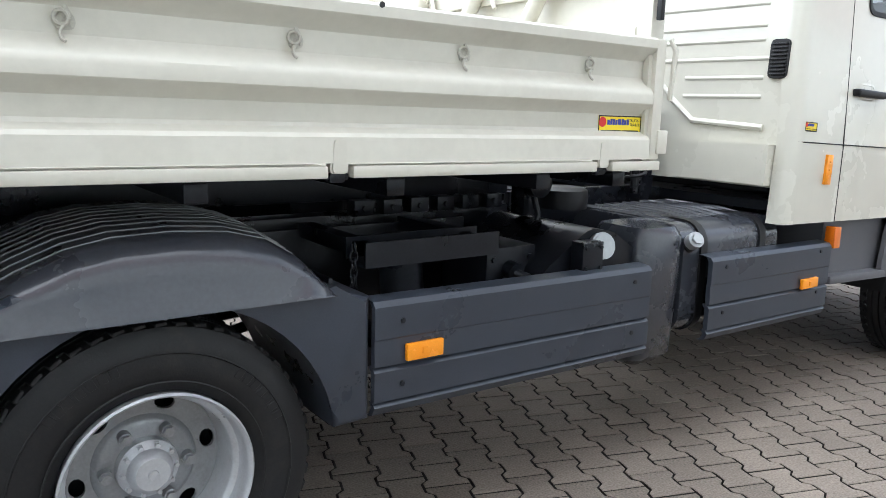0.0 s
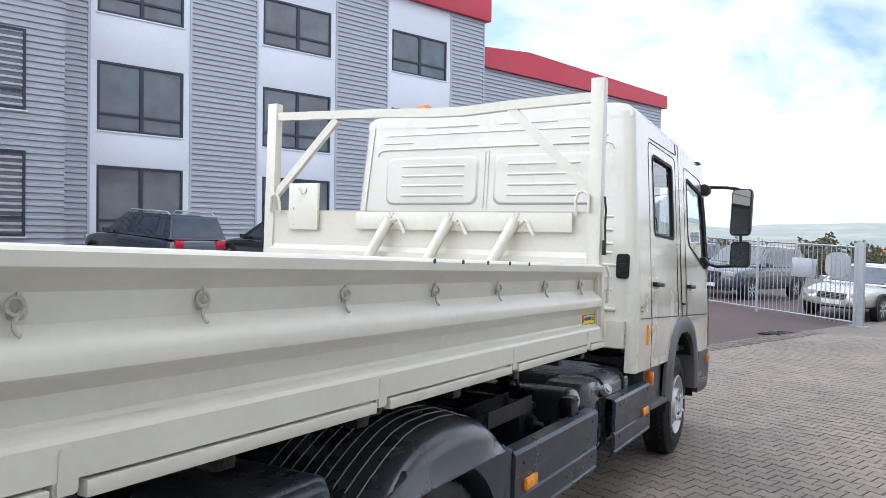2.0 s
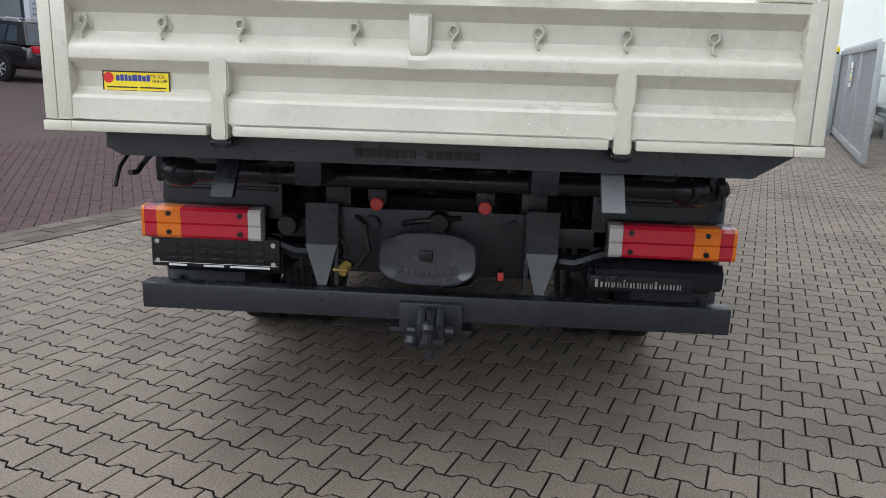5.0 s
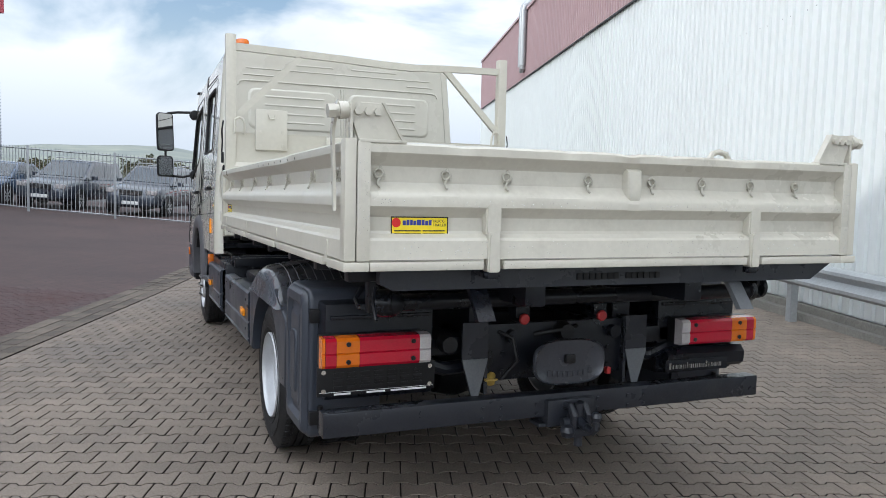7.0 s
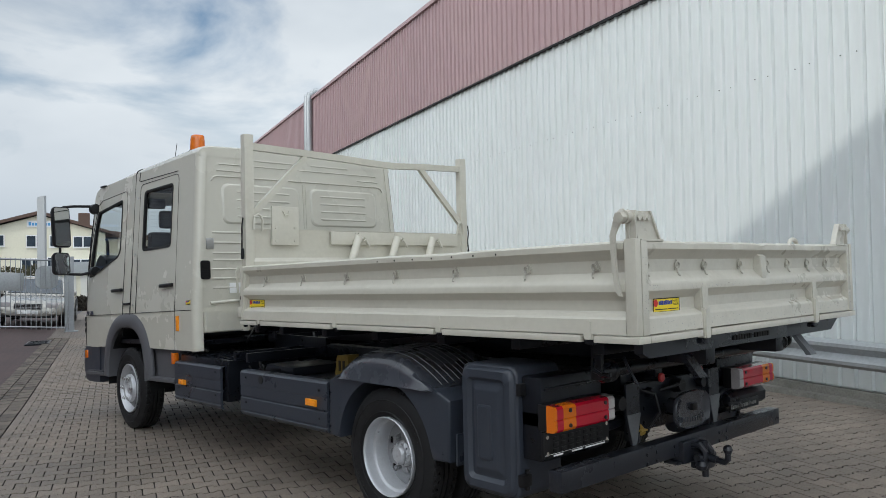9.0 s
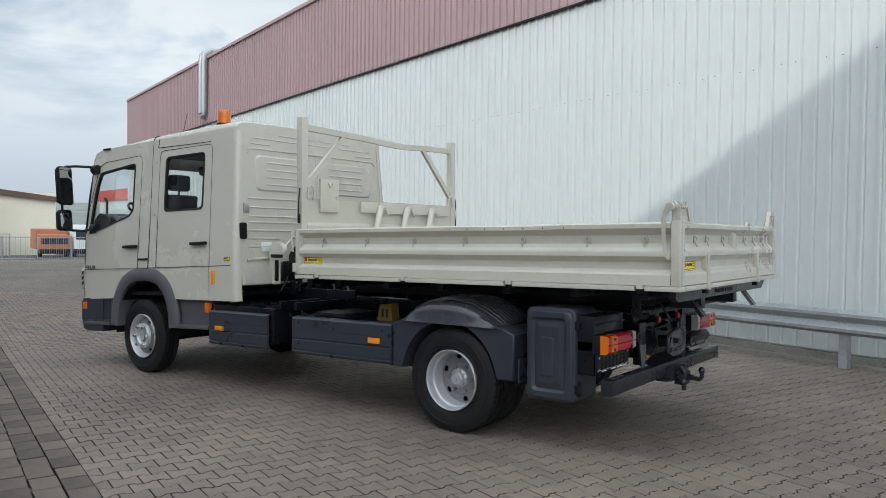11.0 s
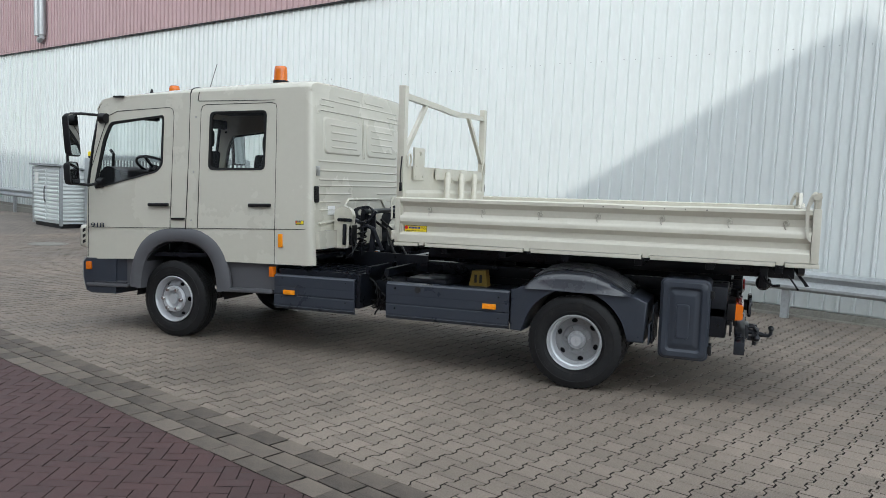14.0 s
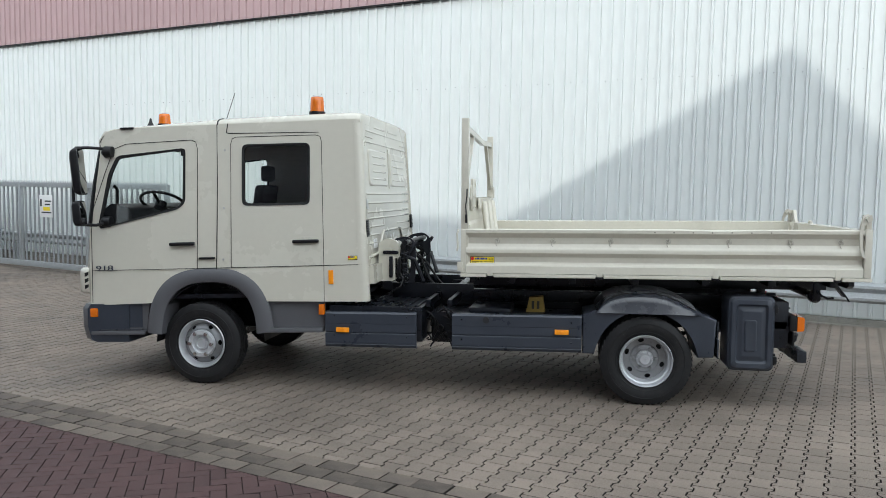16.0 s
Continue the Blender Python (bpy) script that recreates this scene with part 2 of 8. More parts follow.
CAB_GLASS = glass("cab_glass", (0.88, 0.91, 0.90))
PAVER = surface("grey_concrete_paver", (0.137, 0.111, 0.089), 0.70, grain=120, stain=0.55, vary=0.50, bump=0.0026, second=(0.190, 0.157, 0.128), random_tone=0.13, rough_vary=0.16, dirt=(0.075, 0.062, 0.054), dirt_amount=0.55)
BORDER = surface("border_paver", (0.074, 0.060, 0.049), 0.80, grain=120, stain=5.0, vary=0.5, bump=0.0026, second=(0.116, 0.095, 0.077), random_tone=0.36, dirt=(0.066, 0.056, 0.047), dirt_amount=0.6)
RED_PAVER = surface("red_clinker_paver", (0.050, 0.027, 0.026), 0.72, grain=160, stain=1.4, vary=0.28, bump=0.0022, second=(0.062, 0.031, 0.030), random_tone=0.22, dirt=(0.05, 0.042, 0.042), dirt_amount=0.4)
# grey of screws and a bracket, and of the sheen painted on the hangers
HANGER_GREY = surface("grey_steel_and_sheen", (0.105, 0.112, 0.12), 0.4, grain=120, stain=4, vary=0.2, bump=0.0005)
# highlight on the dark ribs' edges, put into a pale colour
RIB_SHINE = surface("rib_edge_shine", (0.17, 0.175, 0.18), 0.4, vary=0.1)
HOOK_PAINT = surface("weathered_hook_paint", (0.44, 0.42, 0.355), 0.5, grain=150, stain=8, vary=0.2, bump=0.0008)
JOINT_RED = surface("red_brown_joint_sand", (0.024, 0.016, 0.016), 0.95, grain=150, stain=2, vary=0.4, bump=0.002)
JOINT = surface("dark_joint_sand", (0.017, 0.014, 0.012), 0.95, grain=150, stain=2, vary=0.4, bump=0.002)
FAR_PAVING = brick_ground("far_grey_paving", ((0.185, 0.158, 0.136), (0.155, 0.132, 0.114)), (0.034, 0.029, 0.025), 0.17, 0.152, 90)
FAR_RED = brick_ground("far_red_paving", ((0.070, 0.039, 0.038), (0.058, 0.034, 0.033)), (0.030, 0.022, 0.021), 0.2, 0.1, 45)
ASPHALT = surface("asphalt", (0.075, 0.073, 0.075), 0.85, grain=90, stain=0.15, vary=0.25, bump=0.002)


# ---- mesh helpers ----
def finish(me, smooth=35):
    me.polygons.foreach_set("use_smooth", [True] * len(me.polygons))
    me.set_sharp_from_angle(angle=radians(smooth))


def holder(parent):
    """The nearest owner that may still carry a piece: a thing or one of its parts."""
    while parent is not None and parent.parent is not None and parent.parent.parent is not None:
        parent = parent.parent
    return parent


def part(name, bm, material, parent=None, label="", smooth=35, m=None):
    parent = holder(parent)
    me = bpy.data.meshes.new(name)
    if m is not None:
        bm.transform(m)
    bmesh.ops.recalc_face_normals(bm, faces=bm.faces)
    bm.to_mesh(me)
    bm.free()
    finish(me, smooth)
    for mt in (material if isinstance(material, (list, tuple)) else [material]):
        me.materials.append(mt)
    ob = new(name, me)
    ob.parent = parent
    if label:
        tagged(ob, label)
    return ob


def pieces(name, bm, material, parent, label="", m=None, smooth=35):
    """One part for every separate lump of the mesh; lumps that touch belong together."""
    left, lumps = set(bm.verts), []
    while left:
        todo, lump = [left.pop()], []
        while todo:
            v = todo.pop()
            lump.append(v)
            for e in v.link_edges:
                o = e.other_vert(v)
                if o in left:
                    left.discard(o)
                    todo.append(o)
        lo = [min(v.co[i] for v in lump) - 0.0005 for i in range(3)]
        hi = [max(v.co[i] for v in lump) + 0.0005 for i in range(3)]
        joined = [[lump], lo, hi]
        keep = []
        for q in lumps:
            if all(q[1][i] < joined[2][i] and q[2][i] > joined[1][i] for i in range(3)):
                joined = [joined[0] + q[0], [min(a, b) for a, b in zip(joined[1], q[1])], [max(a, b) for a, b in zip(joined[2], q[2])]]
            else:
                keep.append(q)
        lumps = keep + [joined]
    for q in sorted(lumps, key=lambda q: (round(q[1][0], 3), round(q[1][1], 3), round(q[1][2], 3))):
        b, seen = bmesh.new(), {}
        for lump in q[0]:
            for v in lump:
                seen[v] = b.verts.new(v.co)
        for f in {f for v in seen for f in v.link_faces}:
            b.faces.new([seen[v] for v in f.verts])
        part(name, b, material, parent, label, smooth, m)
    bm.free()


def thing(name, label, category, m=None, group="", kind=""):
    ob = new(name)
    ob.empty_display_size = 0.1
    if m is not None:
        ob.matrix_basis = m
    return tagged(ob, label, category, group, kind)


def solid(name, bm, material, label, category, m=None, group="", kind="", smooth=35):
    ob = part(name, bm, material, None, "", smooth)
    if m is not None:
        ob.matrix_basis = m
    return tagged(ob, label, category, group, kind)


def box(bm, x0, x1, y0, y1, z0, z1, bevel=0.0, seg=2):
    vs = [bm.verts.new((x, y, z)) for x in (x0, x1) for y in (y0, y1) for z in (z0, z1)]
    fs = [bm.faces.new([vs[i] for i in f]) for f in ((0, 1, 3, 2), (4, 6, 7, 5), (0, 4, 5, 1), (2, 3, 7, 6), (0, 2, 6, 4), (1, 5, 7, 3))]
    if bevel:
        es = list({e for f in fs for e in f.edges})
        bmesh.ops.bevel(bm, geom=es, offset=bevel, segments=seg, profile=0.6, affect="EDGES")
    return bm


def B(*a, **k):
    return box(bmesh.new(), *a, **k)


def prism(bm, pts, axis, a, b, bevel=0.0, seg=2):
    """The outline pts, in the two other axes in order, drawn out along axis from a to b."""
    def at(p, q):
        return (q, p[0], p[1]) if axis == "x" else (p[0], q, p[1]) if axis == "y" else (p[0], p[1], q)
    lo, hi = [bm.verts.new(at(p, a)) for p in pts], [bm.verts.new(at(p, b)) for p in pts]
    fs = [bm.faces.new(lo), bm.faces.new(hi[::-1])]
    n = len(pts)
    for i in range(n):
        fs.append(bm.faces.new((lo[i], hi[i], hi[(i + 1) % n], lo[(i + 1) % n])))
    if bevel:
        es = list({e for f in fs[:2] for e in f.edges})
        bmesh.ops.bevel(bm, geom=es, offset=bevel, segments=seg, profile=0.6, affect="EDGES")
    return bm


def ring_frame(p0, p1):
    d = (Vector(p1) - Vector(p0)).normalized()
    up = Vector((0, 0, 1)) if abs(d.z) < 0.9 else Vector((1, 0, 0))
    a = d.cross(up).normalized()
    return a, d.cross(a).normalized()


def cyl(bm, p0, p1, r0, r1=None, seg=16, cap=True):
    r1 = r0 if r1 is None else r1
    a, b = ring_frame(p0, p1)
    rings = []
    for p, r in ((p0, r0), (p1, r1)):
        rings.append([bm.verts.new(Vector(p) + (a * math.cos(2 * math.pi * i / seg) + b * math.sin(2 * math.pi * i / seg)) * r) for i in range(seg)])
    for i in range(seg):
        bm.faces.new((rings[0][i], rings[0][(i + 1) % seg], rings[1][(i + 1) % seg], rings[1][i]))
    if cap:
        bm.faces.new(rings[0][::-1]), bm.faces.new(rings[1])
    return bm


def tube(bm, pts, r, seg=8):
    """A bent round bar along the points."""
    pts = [Vector(p) for p in pts]
    rings, prev = [], None
    for i, p in enumerate(pts):
        d = (pts[min(i + 1, len(pts) - 1)] - pts[max(i - 1, 0)]).normalized()
        if prev is None:
            a, b = ring_frame((0, 0, 0), d)
        else:
            a = (prev - d * prev.dot(d)).normalized()
            b = d.cross(a)
        prev = a
        rings.append([bm.verts.new(p + (a * math.cos(2 * math.pi * k / seg) + b * math.sin(2 * math.pi * k / seg)) * r) for k in range(seg)])
    for r0, r1 in zip(rings, rings[1:]):
        for k in range(seg):
            bm.faces.new((r0[k], r0[(k + 1) % seg], r1[(k + 1) % seg], r1[k]))
    bm.faces.new(rings[0][::-1]), bm.faces.new(rings[-1])
    return bm


def lathe(bm, profile, centre, axis="y", seg=40, close=False):
    """Turns (distance along axis, radius) round the axis through centre."""
    c, rings = Vector(centre), []
    for d, r in profile:
        ring = []
        for i in range(seg):
            t = 2 * math.pi * i / seg
            u, v = r * math.cos(t), r * math.sin(t)
            ring.append(bm.verts.new(c + Vector((u, d, v) if axis == "y" else (d, u, v) if axis == "x" else (u, v, d))))
        rings.append(ring)
    pairs = list(zip(rings, rings[1:])) + ([(rings[-1], rings[0])] if close else [])
    for r0, r1 in pairs:
        for i in range(seg):
            bm.faces.new((r0[i], r0[(i + 1) % seg], r1[(i + 1) % seg], r1[i]))
    if not close:
        bm.faces.new(rings[0]), bm.faces.new(rings[-1])
    return bm


def loft(bm, rings, closed=True, caps=True):
    rows = [[bm.verts.new(p) for p in r] for r in rings]
    n = len(rows[0])
    for a, b in zip(rows, rows[1:]):
        for i in range(n if closed else n - 1):
            bm.faces.new((a[i], a[(i + 1) % n], b[(i + 1) % n], b[i]))
    if caps and closed:
        bm.faces.new(rows[0][::-1]), bm.faces.new(rows[-1])
    return bm


def round_rect(a0, a1, b0, b1, r, n=4):
    pts = []
    for ca, cb, s in ((a1 - r, b1 - r, 0), (a0 + r, b1 - r, 90), (a0 + r, b0 + r, 180), (a1 - r, b0 + r, 270)):
        pts += [(ca + r * math.cos(radians(s + 90 * i / n)), cb + r * math.sin(radians(s + 90 * i / n))) for i in range(n + 1)]
    return pts


def round_poly(pts, r, n=3):
    """The polygon with its corners rounded."""
    out, m = [], len(pts)
    for i in range(m):
        p, a, b = Vector(pts[i]), Vector(pts[i - 1]), Vector(pts[(i + 1) % m])
        ra = min(r, (a - p).length * 0.45, (b - p).length * 0.45)
        s, e = p + (a - p).normalized() * ra, p + (b - p).normalized() * ra
        for k in range(n + 1):
            t = k / n
            out.append(tuple(s * (1 - t) ** 2 + p * 2 * t * (1 - t) + e * t * t))
    return out


def sheet_with_holes(outer, holes):
    """A flat sheet in two axes, with holes, as vertices and triangles."""
    bm = bmesh.new()
    edges = []
    for loop in (outer, *holes):
        vs = [bm.verts.new((p[0], p[1], 0)) for p in loop]
        edges += [bm.edges.new((vs[i], vs[(i + 1) % len(vs)])) for i in range(len(vs))]
    bmesh.ops.triangle_fill(bm, use_beauty=True, use_dissolve=False, edges=edges)
    return bm


def thicken(bm, by):
    """Gives a sheet a thickness: by is the vector to the other face."""
    geo = bmesh.ops.extrude_face_region(bm, geom=bm.faces[:])
    vs = [v for v in geo["geom"] if isinstance(v, bmesh.types.BMVert)]
    bmesh.ops.translate(bm, vec=by, verts=vs)
    return bm


def text_part(name, body, size, material, m, parent, depth=0.001, spacing=1.0):
    cu = bpy.data.curves.new(name, "FONT")
    cu.body, cu.size, cu.extrude, cu.space_character = body, size, depth, spacing
    cu.align_x, cu.align_y = "CENTER", "CENTER"
    tmp = bpy.data.objects.new(name, cu)
    me = bpy.data.meshes.new_from_object(tmp)
    bpy.data.objects.remove(tmp)
    me.transform(m)
    me.materials.clear()
    me.materials.append(material)
    ob = new(name, me)
    ob.parent = holder(parent)
    return ob


def shear(k, x0):
    """Raises everything by k for each metre ahead of x0."""
    m = Matrix.Identity(4)
    m[2][0], m[2][3] = k, -k * x0
    return m


def rise(s):
    """The yard climbs gently to the fence and falls away beyond it."""
    return 0.0145 * min(16.0, max(0.0, s - 6.0)) - 0.012 * min(38.0, max(0.0, s - 22.0))


# ---- ground ----
def ground_sheet():
    """One sheet out to the horizon; the yard's own paving lies on it."""
    bm = bmesh.new()
    ss, dd = [-500, -60, -9.05, -4, 0, 6, 16.05, 22, 32, 60, 120, 300, 1500], [-1500, -200, -60, -4.9, 3.52, 4.02, 4.3, 8.2, 21.8, 60, 200, 1500]
    grid = [[bm.verts.new((s, d, rise(s) + 0.06 * min(17.5, max(0.0, d - 4.3)) - (0.022 if -9.1 < s < 16.1 and -5.0 < d < 8.3 else 0.0))) for d in dd] for s in ss]
    for i in range(len(ss) - 1):
        for j in range(len(dd) - 1):
            f = bm.faces.new((grid[i][j], grid[i + 1][j], grid[i + 1][j + 1], grid[i][j + 1]))
            s, d = (ss[i] + ss[i + 1]) / 2, (dd[j] + dd[j + 1]) / 2
            f.material_index = 0
            if -60 < d < 4.02 and not (-9.05 < s < 16.05 and d > -4.9) and -60 < s < 60:
                f.material_index = 1
            elif 4.02 < d < 60 and -60 < s < 32 and not (-4 < s < 6 and d < 8.2):
                f.material_index = 2
            elif -9.05 < s < 16.05 and -4.9 < d < 8.2:
                f.material_index = 3
    ob = part("ground", bm, [ASPHALT, FAR_PAVING, FAR_RED, JOINT])
    ob.matrix_basis = YARD
    tagged(ob, "grey paved yard beside dark red paving and asphalt", "ground", kind="structure")
    return ob


ground = ground_sheet()


# ---- the long hall ----
def ribbed(bm, s0, s1, h0, h1, pitch=0.1975, rib=0.032, slope=0.008, depth=0.032, d=0.0):
    """Trapezoidal steel cladding with upright ribs, standing out along d."""
    pts, s = [], s0
    while s < s1:
        a = s + pitch - rib - 2 * slope - 0.012
        pts += [(s, 0), (a, 0), (a + 0.002, -0.012), (a + 0.010, -0.012), (a + 0.012 + slope, depth), (s + pitch - slope, depth)]
        s += pitch
    lo = [bm.verts.new((p[0], d + p[1], h0)) for p in pts]
    hi = [bm.verts.new((p[0], d + p[1], h1)) for p in pts]
    for i in range(len(pts) - 1):
        bm.faces.new((lo[i], lo[i + 1], hi[i + 1], hi[i]))
    return bm


HALL_WHITE = surface("white_steel_cladding", (0.66, 0.695, 0.69), 0.40, grain=14, stain=0.25, vary=0.035, bump=0.0006, dirt=(0.52, 0.53, 0.52), dirt_amount=0.25, stretch=(1, 1, 0.25))
HALL_RED = surface("dull_red_steel_cladding", (0.40, 0.285, 0.292), 0.5, grain=14, stain=0.3, vary=0.06, bump=0.0006, dirt=(0.33, 0.25, 0.25), dirt_amount=0.3, stretch=(1, 1, 0.25))
CONCRETE = surface("weathered_concrete", (0.20, 0.19, 0.17), 0.85, grain=60, stain=1.6, vary=0.3, bump=0.003, dirt=(0.09, 0.09, 0.06), dirt_amount=0.6)

HALL_D, HALL_S0, HALL_S1 = -4.5, -16.0, 35.1
HALL = YARD @ pose(0, -4.8, 0, 0, 0, 1.27) @ pose(0, 0, 0, 0, -0.8, 0) @ pose(0, 4.5, 0)
hall = thing("hall", "long industrial hall clad in white and dull red ribbed steel", "building", HALL)
part("wall", B(HALL_S0, HALL_S1 - 0.02, HALL_D - 16, HALL_D - 0.03, -0.8, 7.7), HALL_WHITE, hall)
part("cladding", ribbed(bmesh.new(), HALL_S0, HALL_S1, 0.14, 5.42, d=HALL_D), HALL_WHITE, hall, "white ribbed steel sheets")
part("upper_cladding", ribbed(bmesh.new(), HALL_S0, HALL_S1, 5.36, 7.72, d=HALL_D + 0.055), HALL_RED, hall, "dull red ribbed steel sheets")
# shade below the red sheets' open edge, drawn as a black strip
part("closure_strip", B(HALL_S0, HALL_S1, HALL_D + 0.002, HALL_D + 0.085, 5.332, 5.356), BLACK, hall, "black strip for the shade under the red sheets")
part("coping", B(HALL_S0, HALL_S1 + 0.03, HALL_D - 0.2, HALL_D + 0.13, 7.70, 7.80, bevel=0.008), HALL_RED, hall)
part("corner_flashing", B(HALL_S1 - 0.03, HALL_S1 + 0.05, HALL_D - 0.2, HALL_D + 0.055, 0.1, 5.38), HALL_WHITE, hall)
part("plinth", B(HALL_S0, HALL_S1, HALL_D - 0.3, HALL_D + 0.06, -0.8, 0.12, bevel=0.012), CONCRETE, hall, "weathered concrete plinth")
part("kerb", B(HALL_S0, HALL_S1, HALL_D + 0.06, HALL_D + 0.16, -0.8, 0.035, bevel=0.012), CONCRETE, hall, "mossy concrete kerb")
screws = bmesh.new()
for k in range(150):
    if k % 3 != 1:
        cyl(screws, (HALL_S0 + 0.045 + 0.1975 * k, HALL_D - 0.002, 3.73 + 0.004 * (k % 5)), (HALL_S0 + 0.045 + 0.1975 * k, HALL_D + 0.010, 3.73 + 0.004 * (k % 5)), 0.0065, seg=6)
tagged(part("screws", screws, HANGER_GREY, hall), "row of dark cladding screws", kind="stuff")
pipe = bmesh.new()
for off in (0.0, 0.34):
    tube(pipe, [(23.05 + off, HALL_D + 0.2, 5.75), (23.05 + off, HALL_D + 0.2, 7.65), (23.05 + off, HALL_D + 0.17, 7.88), (23.05 + off, HALL_D - 0.05, 8.02), (23.05 + off, HALL_D - 0.4, 8.02)], 0.11, 12)
tube(pipe, [(23.05, HALL_D + 0.2, 5.85), (23.05, HALL_D + 0.2, 5.68), (23.25, HALL_D + 0.2, 5.60), (23.45, HALL_D + 0.1, 5.68)], 0.09, 10)
part("vent_pipe", pipe, ZINC, hall, "galvanised vent pipes bent over the eaves")

part("door", B(29.2, 30.1, HALL_D + 0.03, HALL_D + 0.07, 0.13, 2.26, bevel=0.004), HALL_WHITE, hall, "white steel door")


def guard_rail():
    rail = thing("guard_rail", "galvanised steel guard rail on posts along the hall", "guard rail", HALL)
    d = HALL_D + 0.36
    prof = [(0.0, 0.40), (0.035, 0.415), (0.075, 0.44), (0.078, 0.475), (0.03, 0.51), (0.012, 0.545), (0.03, 0.58), (0.078, 0.615), (0.075, 0.65), (0.035, 0.675), (0.0, 0.69)]
    bm = bmesh.new()
    ring = [(d + a, h) for a, h in prof] + [(d + a - 0.006, h) for a, h in prof[::-1]]
    prism(bm, ring, "x", -14.0, 30.7)
    part("beam", bm, ZINC, rail)
    for s in (-12.9, -8.7, -4.6, -0.42, 4.2, 8.4, 12.5, 16.7, 20.8, 25.0, 27.8, 30.6):
        pb = bmesh.new()
        box(pb, s - 0.05, s + 0.05, d - 0.035, d - 0.012, -0.7, 0.62)
        box(pb, s - 0.05, s - 0.04, d - 0.10, d - 0.035, -0.7, 0.62)
        box(pb, s + 0.04, s + 0.05, d - 0.10, d - 0.035, -0.7, 0.62)
        part("post", pb, ZINC, rail)
        bb = bmesh.new()
        for h in (0.545,):
            for o in (-0.03, 0.03):
                cyl(bb, (s + o, d, h), (s + o, d + 0.03, h), 0.014, seg=8)
        pieces("bolt", bb, STEEL, rail)


guard_rail()

# ---- the building behind the walk, whose gable shades the hall ----
PLAIN_WALL = surface("plain_grey_wall", (0.45, 0.45, 0.45), 0.7, vary=0.1)
nb_ = bmesh.new()
prism(nb_, [(-0.3, -0.5), (-0.3, 8.1), (-3.2, 9.6), (-7.54, 12.15), (-8.73, 10.75), (-12.0, 7.0), (-12.0, -0.5)], "y", 14.0, 19.0)
solid("gabled_building", nb_, PLAIN_WALL, "plain grey gabled building behind the yard", "building", YARD)


# ---- yard surroundings ----
def land(s, d):
    return rise(s) + 0.06 * min(17.5, max(0.0, d - 4.3))


def spot(s, d, turn=0.0):
    """A pose on the yard's ground, x along the hall."""
    return YARD @ Matrix.Translation((s, d, land(s, d))) @ pose(0, 0, 0, 3.4 if 4.3 < d < 21.8 else 0, -0.83 if s > 6 else 0, 0) @ pose(0, 0, 0, 0, 0, turn)


FENCE_ZINC = surface("bright_galvanised_bars", (0.30, 0.315, 0.325), 0.5, metal=0.25, grain=26, stain=2.0, vary=0.1)
SIDING = surface("grey_ribbed_siding", (0.36, 0.38, 0.42), 0.45, grain=12, stain=0.5, vary=0.05, dirt=(0.28, 0.29, 0.31), dirt_amount=0.25)
PANEL = surface("pale_facade_panel", (0.56, 0.58, 0.63), 0.5, grain=10, stain=0.6, vary=0.04)
FASCIA = surface("red_fascia", (0.40, 0.022, 0.045), 0.4, grain=10, stain=0.5, vary=0.06)
FRAME_DARK = surface("dark_blue_frame", (0.018, 0.024, 0.042), 0.4, vary=0.1)
WINDOW = surface("dark_window_glass", (0.035, 0.048, 0.065), 0.05, grain=3, stain=0.9, vary=0.3, rough_vary=0.03, coat=0.3)
OFFICE_GLASS = surface("grey_office_glass", (0.095, 0.108, 0.122), 0.05, grain=1.1, stain=0.35, vary=0.35, rough_vary=0.02, coat=0.3)
BLUE_PANEL = surface("blue_door_rail", (0.05, 0.12, 0.30), 0.4, vary=0.1)


def slats(bm, s0, s1, h0, h1, d, pitch=0.18, depth=0.055):
    """Level trapezoidal ribs facing -d."""
    pts, h = [], h0
    while h < h1 - pitch:
        pts += [(h, 0.0), (h + pitch * 0.45, 0.0), (h + pitch * 0.6, -depth), (h + pitch * 0.92, -depth)]
        h += pitch
    pts.append((h1, 0.0))
    a = [bm.verts.new((s0, d + p[1], p[0])) for p in pts]
    b = [bm.verts.new((s1, d + p[1], p[0])) for p in pts]
    for i in range(len(pts) - 1):
        bm.faces.new((a[i], b[i], b[i + 1], a[i + 1]))
    return bm


def office_window(parent, s0, s1, h0, h1, d):
    t, m_ = 0.075, (s0 + s1) / 2
    f = sheet_with_holes([(s0, h0), (s1, h0), (s1, h1), (s0, h1)], [[(a, b), (c, b), (c, e), (a, e)] for a, c in ((s0 + t, m_ - 0.06), (m_ + 0.06, s1 - t)) for b, e in ((h0 + t, h0 + 0.48), (h0 + 0.56, h1 - t))])
    f.transform(Matrix.Rotation(radians(90), 4, "X"))
    thicken(f, (0, 0.08, 0))
    f.transform(Matrix.Translation((0, d - 0.03, 0)))
    w = part("window", f, FRAME_DARK, parent, "dark-framed office window")
    for a, b in ((s0 + t, m_ - 0.06), (m_ + 0.06, s1 - t)):
        part("pane", B(a, b, d + 0.02, d + 0.035, h0 + t, h1 - t), OFFICE_GLASS, w)
    part("sill", B(s0 - 0.05, s1 + 0.05, d - 0.06, d + 0.02, h0 - 0.05, h0 - 0.004, bevel=0.005), PANEL, w)


FAR_SIDE = pose(0.975, 0.318, 0.22) @ SITE


